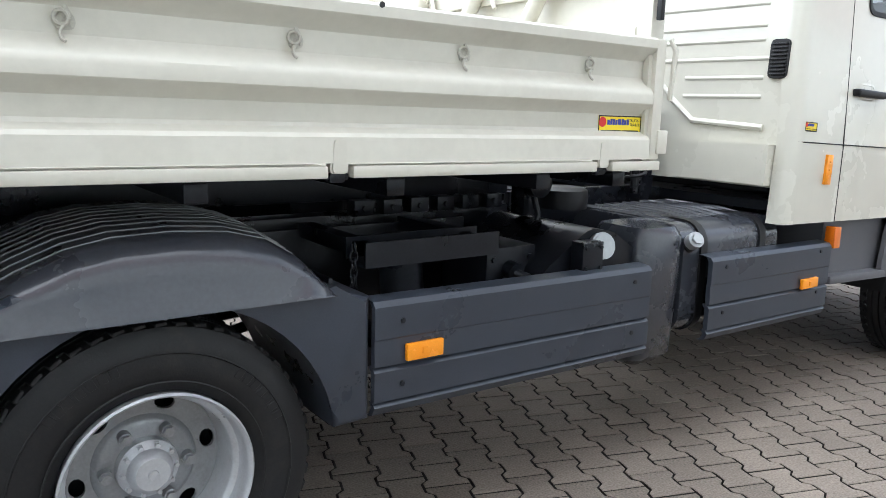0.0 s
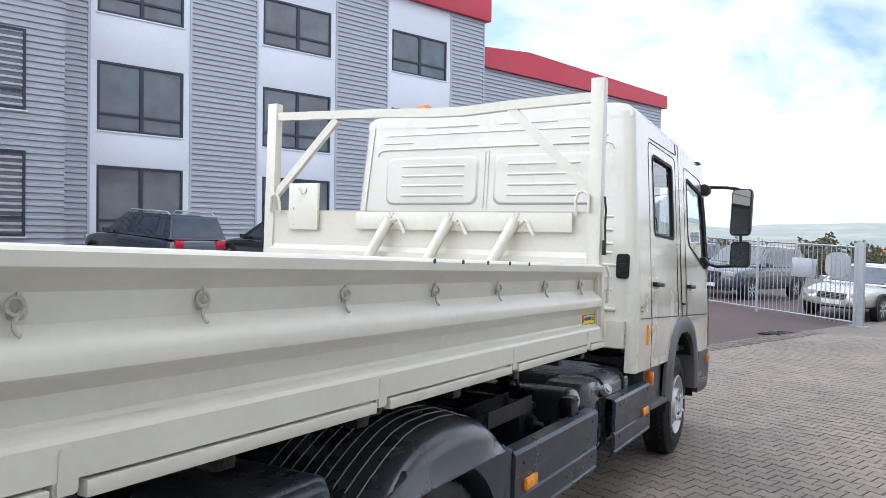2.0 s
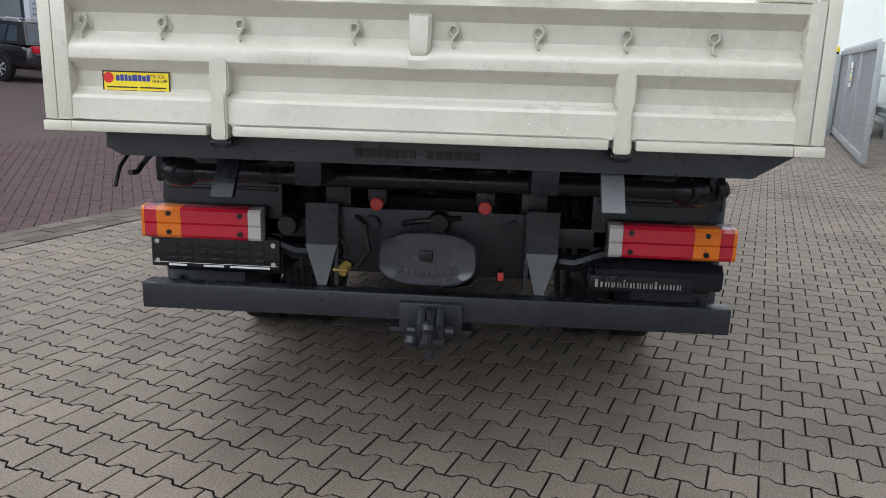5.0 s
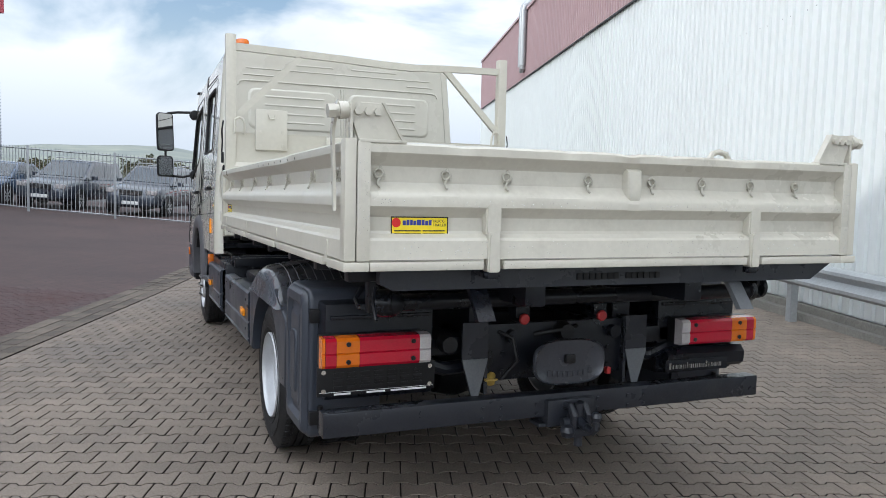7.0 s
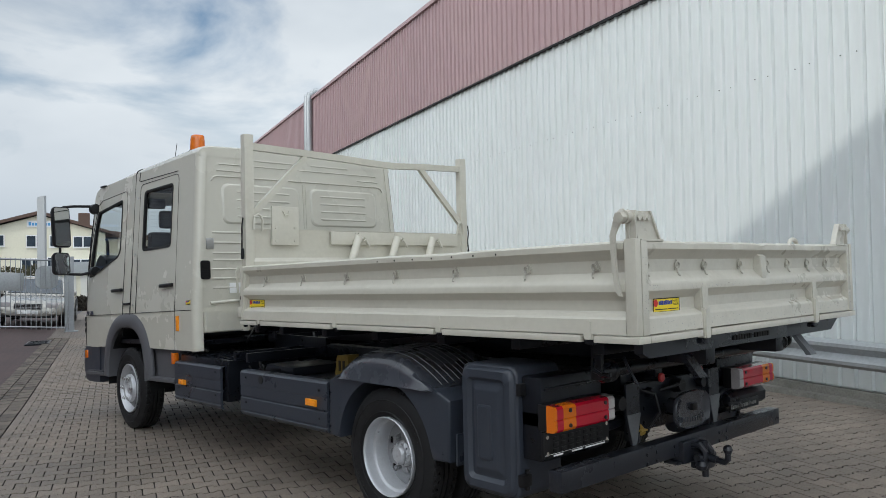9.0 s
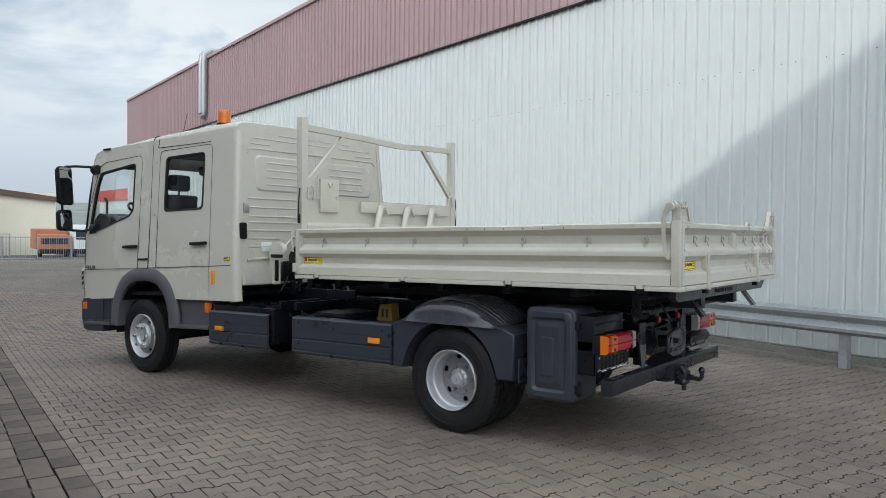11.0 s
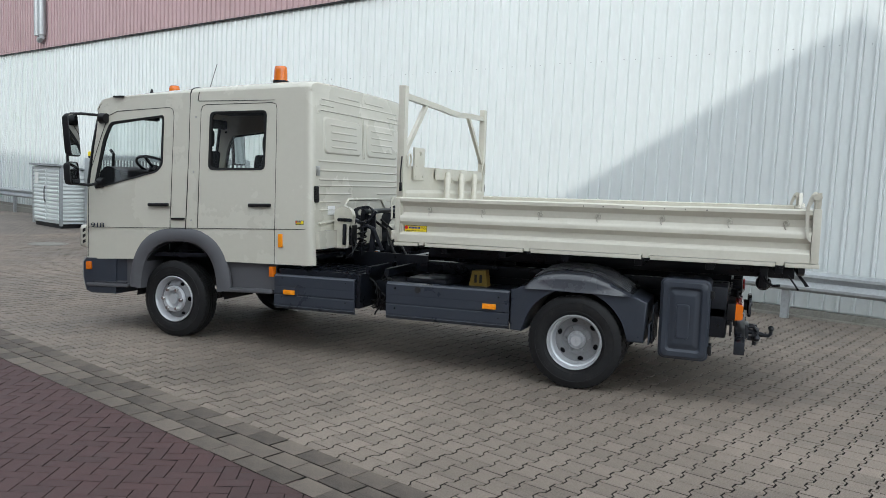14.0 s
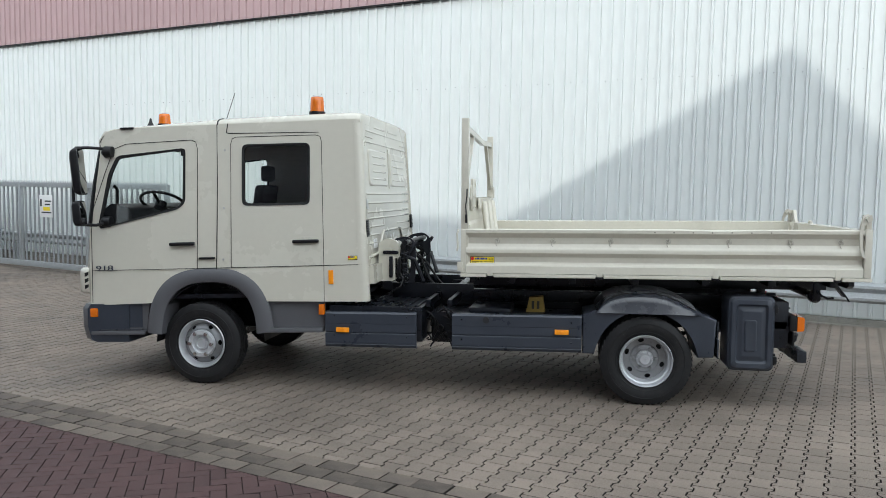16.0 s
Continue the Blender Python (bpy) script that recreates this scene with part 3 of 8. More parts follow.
def office():
    o = thing("office_building", "three-storey office block with grey ribbed siding and red roof fascia", "building", FAR_SIDE)
    d, s0, s1 = 21.0, -14.0, 22.9
    part("wall", B(s0, s1 - 0.02, d + 0.12, d + 12, -0.5, 12.4), PANEL, o)
    cols = [(-5.75, -2.9), (0.10, 2.95), (5.95, 8.7), (11.65, 14.55), (17.55, 20.6)]
    for a, b in cols:
        bands = [(0.8, 1.35), (3.58, 4.66), (6.80, 8.30), (10.0, 11.4)]
        for h0, h1 in bands:
            part("panel", B(a - 0.25, b + 0.25, d - 0.01, d + 0.12, h0, h1, bevel=0.006), PANEL, o, "pale smooth facade panel")
        for h0, h1 in ((1.35, 3.58), (4.66, 6.80), (8.30, 10.0)):
            office_window(o, a, b, h0, h1, d + 0.02)
        for h0, h1 in ((1.35, 3.58), (4.66, 6.80), (8.30, 10.0)):
            part("reveal", B(a - 0.25, a - 0.004, d - 0.01, d + 0.12, h0, h1), PANEL, o)
            part("reveal", B(b + 0.004, b + 0.25, d - 0.01, d + 0.12, h0, h1), PANEL, o)
    edges = [s0] + [e for a, b in cols for e in (a - 0.25, b + 0.25)] + [s1]
    for a, b in zip(edges[::2], edges[1::2]):
        part("siding", slats(bmesh.new(), a, b, 0.3, 11.4, d), SIDING, o, "grey ribbed siding")
        for e in (a, b):
            part("corner_strip", B(e - 0.04, e + 0.04, d - 0.05, d + 0.02, 0.3, 11.4), SIDING, o)
    f = bmesh.new()
    box(f, s0, s1 + 0.25, d - 0.25, d + 12.2, 11.35, 12.5, bevel=0.01)
    part("fascia", f, FASCIA, o, "broad red roof fascia")
    # projecting wing
    part("wing", slats(bmesh.new(), s0, 4.6, 0.3, 8.4, d - 1.4), SIDING, o)
    part("wing_wall", B(s0, 4.58, d - 1.38, d + 0.1, 0.0, 8.4), SIDING, o)
    part("wing_fascia", B(s0, 4.75, d - 1.75, d + 0.1, 8.4, 9.3), FASCIA, o)
    for h0, h1 in ((1.35, 3.7), (4.8, 7.0)):
        office_window(o, 0.6, 3.6, h0, h1, d - 1.44)
    cy = bmesh.new()
    cyl(cy, (20.9, d - 0.28, 12.0), (20.9, d - 0.42, 11.95), 0.07, seg=10)
    part("floodlight", cy, BLACK, o)


office()


def workshop():
    w = thing("workshop_building", "grey ribbed workshop with numbered roller doors and red fascia", "building", FAR_SIDE)
    d, s0, s1 = 22.0, 23.0, 39.6
    part("wall", B(s0, s1, d + 0.06, d + 20, -0.5, 9.7), SIDING, w)
    spans = [(s0, 28.0, 0.2), (32.3, 33.5, 0.2), (38.0, s1, 0.2), (28.0, 32.3, 5.42), (33.5, 38.0, 5.42)]
    for a, b, h in spans:
        part("siding", slats(bmesh.new(), a, b, h, 9.65, d), SIDING, w, "grey ribbed siding")
    for k, (a, b) in enumerate(((28.05, 32.25), (33.55, 37.95))):
        g = part("door", B(a, b, d + 0.0, d + 0.05, 0.3, 5.4), WINDOW, w, "glazed sectional roller door with blue rails")
        for j in range(8):
            h = 5.3 - 0.72 * j
            if h > 0.5:
                part("rail", B(a, b, d - 0.03, d + 0.0, h - 0.06, h + 0.06), BLUE_PANEL, g)
        for j in range(1, 4):
            c = a + (b - a) * j / 4
            part("mullion", B(c - 0.03, c + 0.03, d - 0.02, d + 0.0, 0.3, 5.4), FRAME_DARK, g)
        part("frame", B(b, b + 0.35, d - 0.05, d + 0.05, 0.3, 5.45), SIDING, g)
    for body, s in (("2", 30.3), ("1", 36.0)):
        q = part("number_sign", B(s - 0.5, s + 0.5, d - 0.06, d - 0.036, 5.55, 6.5), PANEL, w, "pale door number sign")
        text_part("number", body, 1.1, FASCIA if body == "2" else FRAME_DARK, Matrix.Translation((s, d - 0.063, 6.02)) @ pose(0, 0, 0, 90, 0, 0), q, 0.002)
    rings = []
    for s, h in ((s0, 10.45), (27.0, 10.8), (39.9, 10.35)):
        rings.append([(s, d - 0.25, 9.6), (s, d - 0.25, h), (s, d + 20, h), (s, d + 20, 9.6)])
    f = bmesh.new()
    loft(f, rings)
    part("fascia", f, FASCIA, w, "broad red roof fascia")


workshop()


# ---- fence, gate and posts ----
def fence_run(name, label, a, b, height, pitch, h_low=0.06, kind_gap=2.5, closed=True):
    """Upright bars between two rails; a, b are (s, d)."""
    f = thing(name, label, "fence")
    a, b = Vector(a), Vector(b)
    L = (b - a).length
    n = max(1, int(L / pitch))

    def P3(q, h):
        p = a.lerp(b, q)
        return YARD @ Vector((p.x, p.y, land(p.x, p.y) + h))
    for h in (0.10, height - 0.06):
        r = bmesh.new()
        p0, p1 = P3(0, h), P3(1, h)
        cyl(r, p0, p1, 0.022, seg=4)
        part("rail", r, FENCE_ZINC, f)
    for k in range(n + closed):
        q = k / n
        bar = bmesh.new()
        cyl(bar, P3(q, h_low), P3(q, height), 0.0105, seg=6)
        part("bar", bar, FENCE_ZINC, f)
    m = max(1, round(L / kind_gap))
    for k in range(m + closed):
        po = bmesh.new()
        p = P3(k / m, 0)
        box(po, p.x - 0.035, p.x + 0.035, p.y - 0.035, p.y + 0.035, p.z - 0.3, p.z + height + 0.04, bevel=0.004)
        part("post", po, FENCE_ZINC, f)
    return f


FENCE = "galvanised steel bar fence across the yard"
LINE = [(18.15, 3.72), (18.8, 6.4), (19.1, 8.8), (19.45, 11.5), (20.2, 13.0), (20.5, 17.0)]
for a, b in zip(LINE, LINE[1:]):
    fence_run("bar_fence", FENCE, a, b, 1.95, 0.12, closed=b == LINE[-1])
gp = bmesh.new()
box(gp, -0.07, 0.07, -0.07, 0.07, -0.3, 2.0, bevel=0.006)
box(gp, -0.16, 0.16, -0.16, 0.16, -0.02, 0.012)
box(gp, -0.085, -0.07, -0.03, 0.03, 0.95, 1.1, bevel=0.004)
solid("gate_post", gp, FENCE_ZINC, "galvanised steel gate post", "gate post", spot(18.2, 3.6))
sg_ = bmesh.new()
box(sg_, -0.012, 0.012, -0.28, 0.28, 1.07, 1.55, bevel=0.003)
solid("sign_board", sg_, ZINC, "blank metal sign on the fence", "sign", spot(18.42, 5.1, 14))
ss_ = bmesh.new()
prism(ss_, round_rect(-0.28, 0.28, 1.14, 1.76, 0.21, 6), "x", -0.01, 0.01)
solid("round_sign", ss_, ZINC, "round-topped metal sign behind the fence", "sign", spot(18.4, 4.2, 14))


def sliding_gate():
    g = thing("sliding_gate", "galvanised sliding gate standing open along the hall", "gate", spot(13.55, -3.05, 0) @ Matrix.Diagonal((1, 1, 1.05, 1)))
    L0, L1 = -3.4, 3.75
    for h, r in ((0.13, 0.06), (1.83, 0.05)):
        part("rail", B(L0, L1, -0.04, 0.04, h - r, h + r, bevel=0.006), ZINC, g)
    for k in range(45):
        x = L0 + 0.06 + k * (L1 - L0 - 0.12) / 44
        part("bar", B(x - 0.022, x + 0.022, -0.012, 0.012, 0.19, 1.78), FENCE_ZINC, g)
    for x in (L0, -1.0, 1.3, L1):
        part("upright", B(x - 0.04, x + 0.04, -0.045, 0.045, 0.07, 1.88, bevel=0.005), ZINC, g)
    t = bmesh.new()
    n = 120
    for k in range(n):
        x = L0 + (L1 - L0) * k / n
        prism(t, [(x, 1.88), (x + 0.04, 1.88), (x + 0.02, 1.93)], "y", -0.003, 0.003)
    part("toothed_strip", t, ZINC, g)
    sb = part("sign", B(0.12, 0.56, 0.045, 0.052, 1.15, 1.62, bevel=0.002), WHITE, g, "white notice with yellow field")
    part("sign_field", B(0.20, 0.43, 0.052, 0.054, 1.29, 1.37, bevel=0.0), YELLOW, sb)
    for x, w, h in ((0.26, 0.11, 1.49), (0.28, 0.09, 1.42), (0.32, 0.17, 1.25)):
        part("print_bar", B(x - w, x + w, 0.052, 0.054, h - 0.014, h + 0.014), INK, sb)
    part("print_bar", B(0.48, 0.53, 0.052, 0.054, 1.38, 1.53), INK, sb)
    # gate cabinet post with the yellow flashing lamp
    c = thing("gate_pillar", "galvanised gate pillar with a yellow flashing lamp", "gate pillar", spot(17.05, -2.9, 0))
    part("pillar", B(-0.12, 0.12, -0.10, 0.10, -0.1, 1.90, bevel=0.008), ZINC, c)
    l = bmesh.new()
    lathe(l, [(1.95, 0.055), (1.96, 0.06), (2.05, 0.058), (2.075, 0.03)], (0, 0, 0), "z", 14)
    part("lamp", l, YELLOW, c, "yellow flashing lamp")
    part("lamp_base", cyl(bmesh.new(), (0, 0, 1.90), (0, 0, 1.95), 0.05, seg=12), BLACK, c)


sliding_gate()


def shed():
    w = thing("equipment_shed", "low white ribbed metal shed with double doors", "shed", spot(18.2, -3.05, 2))
    b = bmesh.new()
    prism(b, [(-0.85, 0.10), (0.80, 0.10), (0.80, 1.62), (-0.85, 1.40)], "x", -0.78, 0.78)
    part("body", b, HALL_WHITE, w)
    r = bmesh.new()
    prism(r, [(-0.95, 1.40), (0.92, 1.65), (0.92, 1.70), (-0.95, 1.45)], "x", -0.84, 0.84)
    part("roof", r, ZINC, w)
    for x0, x1 in ((-0.76, -0.01), (0.01, 0.76)):
        d = part("door", B(x0, x1, 0.80, 0.815, 0.14, 1.60), HALL_WHITE, w, "white ribbed metal door")
        for k in range(13):
            part("slat", prism(bmesh.new(), [(0.815, 0.16 + 0.108 * k), (0.85, 0.185 + 0.108 * k), (0.85, 0.225 + 0.108 * k), (0.815, 0.245 + 0.108 * k)], "x", x0 + 0.03, x1 - 0.03), HALL_WHITE, d)
    for k in range(12):
        h = 0.16 + 0.104 * k
        part("side_slat", prism(bmesh.new(), [(-0.78, h), (-0.815, h + 0.025), (-0.815, h + 0.065), (-0.78, h + 0.085)], "y", -0.80, 0.76), HALL_WHITE, w)
    for x, y in ((-0.79, 0.80), (-0.79, -0.83), (0.79, 0.80)):
        part("corner", B(x - 0.035, x + 0.035, y - 0.03, y + 0.04, 0.05, 1.60 if y > 0 else 1.40), ZINC, w)
    part("handle", tube(bmesh.new(), [(0.0, 0.86, 1.1), (-0.02, 0.90, 1.0), (-0.02, 0.90, 0.75), (0.0, 0.86, 0.65)], 0.014, 6), BLACK, w)
    part("notice", B(0.42, 0.62, 0.852, 0.857, 1.15, 1.45), WHITE, w)
    part("skid", B(-0.75, 0.75, -0.78, 0.78, -0.1, 0.10), BLACK, w)


shed()

# drain grating and manhole covers
gr_ = bmesh.new()
box(gr_, -0.42, 0.42, -0.24, 0.24, -0.02, 0.012, bevel=0.004)
for k in range(9):
    box(gr_, -0.38 + 0.09 * k, -0.345 + 0.09 * k, -0.2, 0.2, 0.012, 0.020)
solid("drain_grating", gr_, CHASSIS, "dark iron drain grating in the paving", "drain", spot(14.9, 4.12))
for s, d in ((13.5, -0.36),):
    mh = bmesh.new()
    lathe(mh, [(0.004, 0.40), (0.012, 0.40), (0.012, 0.34), (0.006, 0.335), (0.006, 0.31), (0.013, 0.30), (0.013, 0.01)], (0, 0, 0), "z", 32)
    solid("manhole_cover", mh, CONCRETE, "round grey manhole cover in the paving", "manhole cover", spot(s, d))


# ---- parked cars ----
def car(label, m, paint, L=4.8, W=1.82, H=1.45, boxy=0.0, estate=False, roof_rack=False, spare=False):
    """x ahead. A bonnet, a glazed cabin with roof, four wheels, lamps and grille."""
    c = thing("parked_car", label, "car", m, group="parked cars")
    zb, zw, hl = 0.28, 0.62 * H if not boxy else 0.60 * H, L / 2
    wb = L * 0.6
    bon = zw + (0.06 if boxy else 0.0)
    prof = [(-hl, zw * 0.78), (-hl + 0.05, zw), (-hl + 0.18, zw + 0.03), (-hl * 0.45, zw + 0.05), (hl * 0.34, zw + 0.03), (hl * 0.72, bon - 0.05), (hl * 0.93, bon - 0.16), (hl, zw * 0.68)]
    rings = []
    xs = [(-hl, 0.80, zw * 0.80), (-hl + 0.06, 0.90, zw * 0.98), (-hl + 0.3, 0.97, zw + 0.02), (-hl * 0.4, 1.0, zw + 0.03), (0.0, 1.0, zw + 0.03), (hl * 0.36, 1.0, zw + 0.02), (hl * 0.72, 0.97, bon - 0.06), (hl * 0.9, 0.90, bon - 0.15), (hl * 0.98, 0.80, bon - 0.24), (hl, 0.70, zb + 0.22)]
    for x, k, z in xs:
        w = W / 2 * k
        lo = zb if abs(x) < hl * 0.95 else zb + 0.05
        rings.append([(x, w * 0.94, lo), (x, w, lo + 0.14), (x, w, z * 0.72), (x, w * 0.97, z * 0.93), (x, w * 0.86, z), (x, 0.0, z + 0.02), (x, -w * 0.86, z), (x, -w * 0.97, z * 0.93), (x, -w, z * 0.72), (x, -w, lo + 0.14), (x, -w * 0.94, lo)])
    b = bmesh.new()
    loft(b, rings)
    sm = part("body", b, paint, c, smooth=80).modifiers.new("rounding", "SUBSURF")
    sm.levels = sm.render_levels = 2
    xr = -hl + (0.12 if (estate or boxy) else L * 0.13)
    x1, x2, x3, x4 = xr, xr + (0.22 if estate else 0.06 if boxy else 0.72), hl * (0.06 if not boxy else 0.22), hl * (0.44 if not boxy else 0.32)
    g = bmesh.new()
    loft(g, [[(x1, sy * W / 2 * 0.90, zw) for sy in (1, -1)] + [(x4, -W / 2 * 0.90, zw), (x4, W / 2 * 0.90, zw)],
             [(x2, sy * W / 2 * 0.72, H - 0.05) for sy in (1, -1)] + [(x3, -W / 2 * 0.72, H - 0.05), (x3, W / 2 * 0.72, H - 0.05)]])
    cabin = part("cabin", g, paint, c)

    def pane(corners, name):
        """A dark pane laid on the cabin's face."""
        a, b2, cc, d2 = [Vector(q) for q in corners]
        n = (b2 - a).cross(d2 - a).normalized() * 0.012
        if n.dot((a + cc) / 2 - Vector(((x1 + x4) / 2, 0, zw))) < 0:
            n = -n
        q = bmesh.new()
        loft(q, [[v - n for v in (a, b2, cc, d2)], [v + n for v in (a, b2, cc, d2)]])
        part(name, q, WINDOW, cabin, "dark car glazing")

    def face(u, v, sy):
        """Point on the cabin's side: u from tail to front, v upwards."""
        xa, xb = x1 + (x4 - x1) * u, x2 + (x3 - x2) * u
        return (xa + (xb - xa) * v, sy * W / 2 * (0.90 - 0.18 * v), zw + (H - 0.05 - zw) * v)

    for sy in (1, -1):
        for ua, ub in ((0.09, 0.20), (0.225, 0.53), (0.565, 0.90)) if not boxy else ((0.06, 0.3), (0.34, 0.62), (0.66, 0.92)):
            pane([face(ua, 0.12, sy), face(ub, 0.12, sy), face(ub, 0.86, sy), face(ua, 0.86, sy)], "side_window")
    for u in (0.0, 1.0):
        lo, hi = face(u, 0.10, 1), face(u, 0.90, 1)
        pane([(lo[0], lo[1] * 0.90, lo[2]), (lo[0], -lo[1] * 0.90, lo[2]), (hi[0], -hi[1] * 0.90, hi[2]), (hi[0], hi[1] * 0.90, hi[2])], "windscreen" if u else "rear_window")
    r = bmesh.new()
    loft(r, [[(x2 - 0.10, W / 2 * 0.79, H - 0.085), (x2 - 0.10, -W / 2 * 0.79, H - 0.085), (x3 + 0.12, -W / 2 * 0.79, H - 0.085), (x3 + 0.12, W / 2 * 0.79, H - 0.085)],
             [(x2, W / 2 * 0.68, H - 0.02), (x2, -W / 2 * 0.68, H - 0.02), (x3, -W / 2 * 0.68, H - 0.02), (x3, W / 2 * 0.68, H - 0.02)],
             [(x2 + 0.2, W / 2 * 0.5, H), (x2 + 0.2, -W / 2 * 0.5, H), (x3 - 0.2, -W / 2 * 0.5, H), (x3 - 0.2, W / 2 * 0.5, H)]])
    sm = part("roof", r, paint, c, smooth=80).modifiers.new("rounding", "SUBSURF")
    sm.levels = sm.render_levels = 2
    for sy in (1, -1):
        for x in (wb / 2 + 0.05, -wb / 2 + 0.0):
            t = bmesh.new()
            lathe(t, [(-0.11, 0.21), (-0.11, 0.31), (-0.08, 0.335), (0.08, 0.335), (0.11, 0.31), (0.11, 0.21)], (x, sy * (W / 2 - 0.10), 0.335), "y", 28)
            wv = part("wheel", t, RUBBER, c)
            rm = bmesh.new()
            lathe(rm, [(0.095, 0.215), (0.112, 0.21), (0.10, 0.17), (0.085, 0.05), (0.09, 0.001)] if sy > 0 else [(-0.095, 0.215), (-0.112, 0.21), (-0.10, 0.17), (-0.085, 0.05), (-0.09, 0.001)], (x, sy * (W / 2 - 0.10), 0.335), "y", 24)
            for k in range(7):
                q = bmesh.new()
                box(q, -0.02, 0.02, 0.09, 0.118, 0.05, 0.20)
                q.transform(Matrix.Translation((x, sy * (W / 2 - 0.10), 0.335)) @ Matrix.Rotation(2 * math.pi * k / 7, 4, "Y") @ Matrix.Diagonal((1, sy, 1, 1)))
                me = bpy.data.meshes.new("spoke")
                q.to_mesh(me), q.free()
                rm.from_mesh(me)
                bpy.data.meshes.remove(me)
            part("rim", rm, SILVER, wv)
            ah = bmesh.new()
            lathe(ah, [(-0.02, 0.40), (0.012, 0.395), (0.012, 0.345), (-0.02, 0.345)], (x, sy * (W / 2 - 0.005), 0.345), "y", 28, close=True)
            part("arch", ah, BLACK, c)
        hd = bmesh.new()
        box(hd, hl * 0.93, hl * 0.985, min(sy * W * 0.24, sy * W * 0.41), max(sy * W * 0.24, sy * W * 0.41), bon - 0.32, bon - 0.17, bevel=0.03)
        part("headlamp", hd, CLEAR_LENS, c)
        tl = bmesh.new()
        box(tl, -hl - 0.005, -hl + 0.10, min(sy * W * 0.26, sy * W * 0.39), max(sy * W * 0.26, sy * W * 0.39), zw * 0.78, zw * 0.98, bevel=0.02)
        part("tail_lamp", tl, RED_LENS, c)
        mi = bmesh.new()
        box(mi, hl * 0.24, hl * 0.30, min(sy * W * 0.48, sy * W * 0.58), max(sy * W * 0.48, sy * W * 0.58), zw + 0.0, zw + 0.13, bevel=0.02)
        part("mirror", mi, paint, c)
        if roof_rack:
            part("roof_rail", tube(bmesh.new(), [(x2 + 0.1, sy * W * 0.35, H - 0.02), (x2 + 0.2, sy * W * 0.35, H + 0.04), (x3 - 0.2, sy * W * 0.35, H + 0.04), (x3 - 0.1, sy * W * 0.35, H - 0.02)], 0.018, 6), SILVER, c)
    gl_ = bmesh.new()
    box(gl_, hl * 0.955, hl + 0.012, -W * 0.19, W * 0.19, bon - 0.36, bon - 0.20, bevel=0.02)
    gg = part("grille", gl_, BLACK, c)
    gb = bmesh.new()
    for k in range(4):
        box(gb, hl + 0.010, hl + 0.018, -W * 0.18, W * 0.18, bon - 0.345 + 0.037 * k, bon - 0.333 + 0.037 * k)
    part("grille_bar", gb, CHROME, gg)
    part("number_plate", B(hl - 0.02, hl + 0.012, -0.26, 0.26, 0.40, 0.51, bevel=0.004), WHITE, c)
    part("number_plate", B(-hl - 0.018, -hl + 0.05, -0.26, 0.26, zw * 0.60, zw * 0.60 + 0.11, bevel=0.004), WHITE, c)
    lw = bmesh.new()
    box(lw, hl * 0.90, hl * 0.985, -W * 0.36, W * 0.36, zb + 0.02, zb + 0.10, bevel=0.02)
    part("air_intake", lw, BLACK, c)
    if spare:
        sp = bmesh.new()
        lathe(sp, [(-hl - 0.24, 0.10), (-hl - 0.24, 0.30), (-hl - 0.20, 0.36), (-hl - 0.06, 0.36), (-hl - 0.02, 0.30)], (0, -0.1, 1.05), "x", 28)
        ww = part("spare_wheel", sp, RUBBER, c)
        sr = bmesh.new()
        lathe(sr, [(-hl - 0.255, 0.20), (-hl - 0.25, 0.18), (-hl - 0.25, 0.001)], (0, -0.1, 1.05), "x", 20)
        part("rim", sr, SILVER, ww)
    return c


SILVER_CAR = surface("silver_beige_car_paint", (0.42, 0.40, 0.36), 0.25, metal=0.5, grain=5, stain=0.5, vary=0.05, coat=0.8)
DARK_CAR = surface("dark_blue_grey_car_paint", (0.045, 0.055, 0.075), 0.22, metal=0.4, grain=5, stain=0.5, vary=0.08, coat=0.9)
BLACK_CAR = surface("black_car_paint", (0.012, 0.012, 0.014), 0.2, grain=5, stain=0.5, vary=0.08, coat=0.9)
WHITE_CAR = surface("white_car_paint", (0.62, 0.63, 0.65), 0.25, grain=5, stain=0.5, vary=0.04, coat=0.8)
BLUE_CAR = surface("blue_car_paint", (0.06, 0.10, 0.17), 0.22, metal=0.4, grain=5, stain=0.5, vary=0.06, coat=0.9)
GREY_CAR = surface("grey_car_paint", (0.22, 0.22, 0.23), 0.25, metal=0.5, grain=5, stain=0.5, vary=0.06, coat=0.8)
car("silver beige saloon car parked behind the gate post", spot(22.0, 4.7, 178), SILVER_CAR, 5.0, 1.85, 1.44)
car("dark grey sports utility car parked behind the fence", spot(23.5, 8.95, 178), DARK_CAR, 5.0, 1.96, 1.72, estate=True, roof_rack=True)
car("dark estate car with roof rails behind the fence", spot(23.4, 11.8, 178), DARK_CAR, 4.9, 1.9, 1.68, estate=True, roof_rack=True)
car("blue saloon car parked behind the fence", spot(22.9, 14.05, 180), BLUE_CAR, 4.5, 1.8, 1.44)
car("white estate car parked behind the fence", spot(23.8, 16.4, 182), WHITE_CAR, 4.7, 1.8, 1.46, estate=True)
car("black boxy off-road car with a spare wheel on its tail", spot(18.3, 17.1, 25), BLACK_CAR, 4.2, 1.82, 1.95, boxy=1.0, spare=True)
car("grey saloon car parked by the fence", spot(15.5, 16.1, 40), GREY_CAR, 4.5, 1.8, 1.42)
car("black estate car parked before the office", spot(11.1, 18.1, 95), BLACK_CAR, 4.6, 1.82, 1.52, estate=True, roof_rack=True)
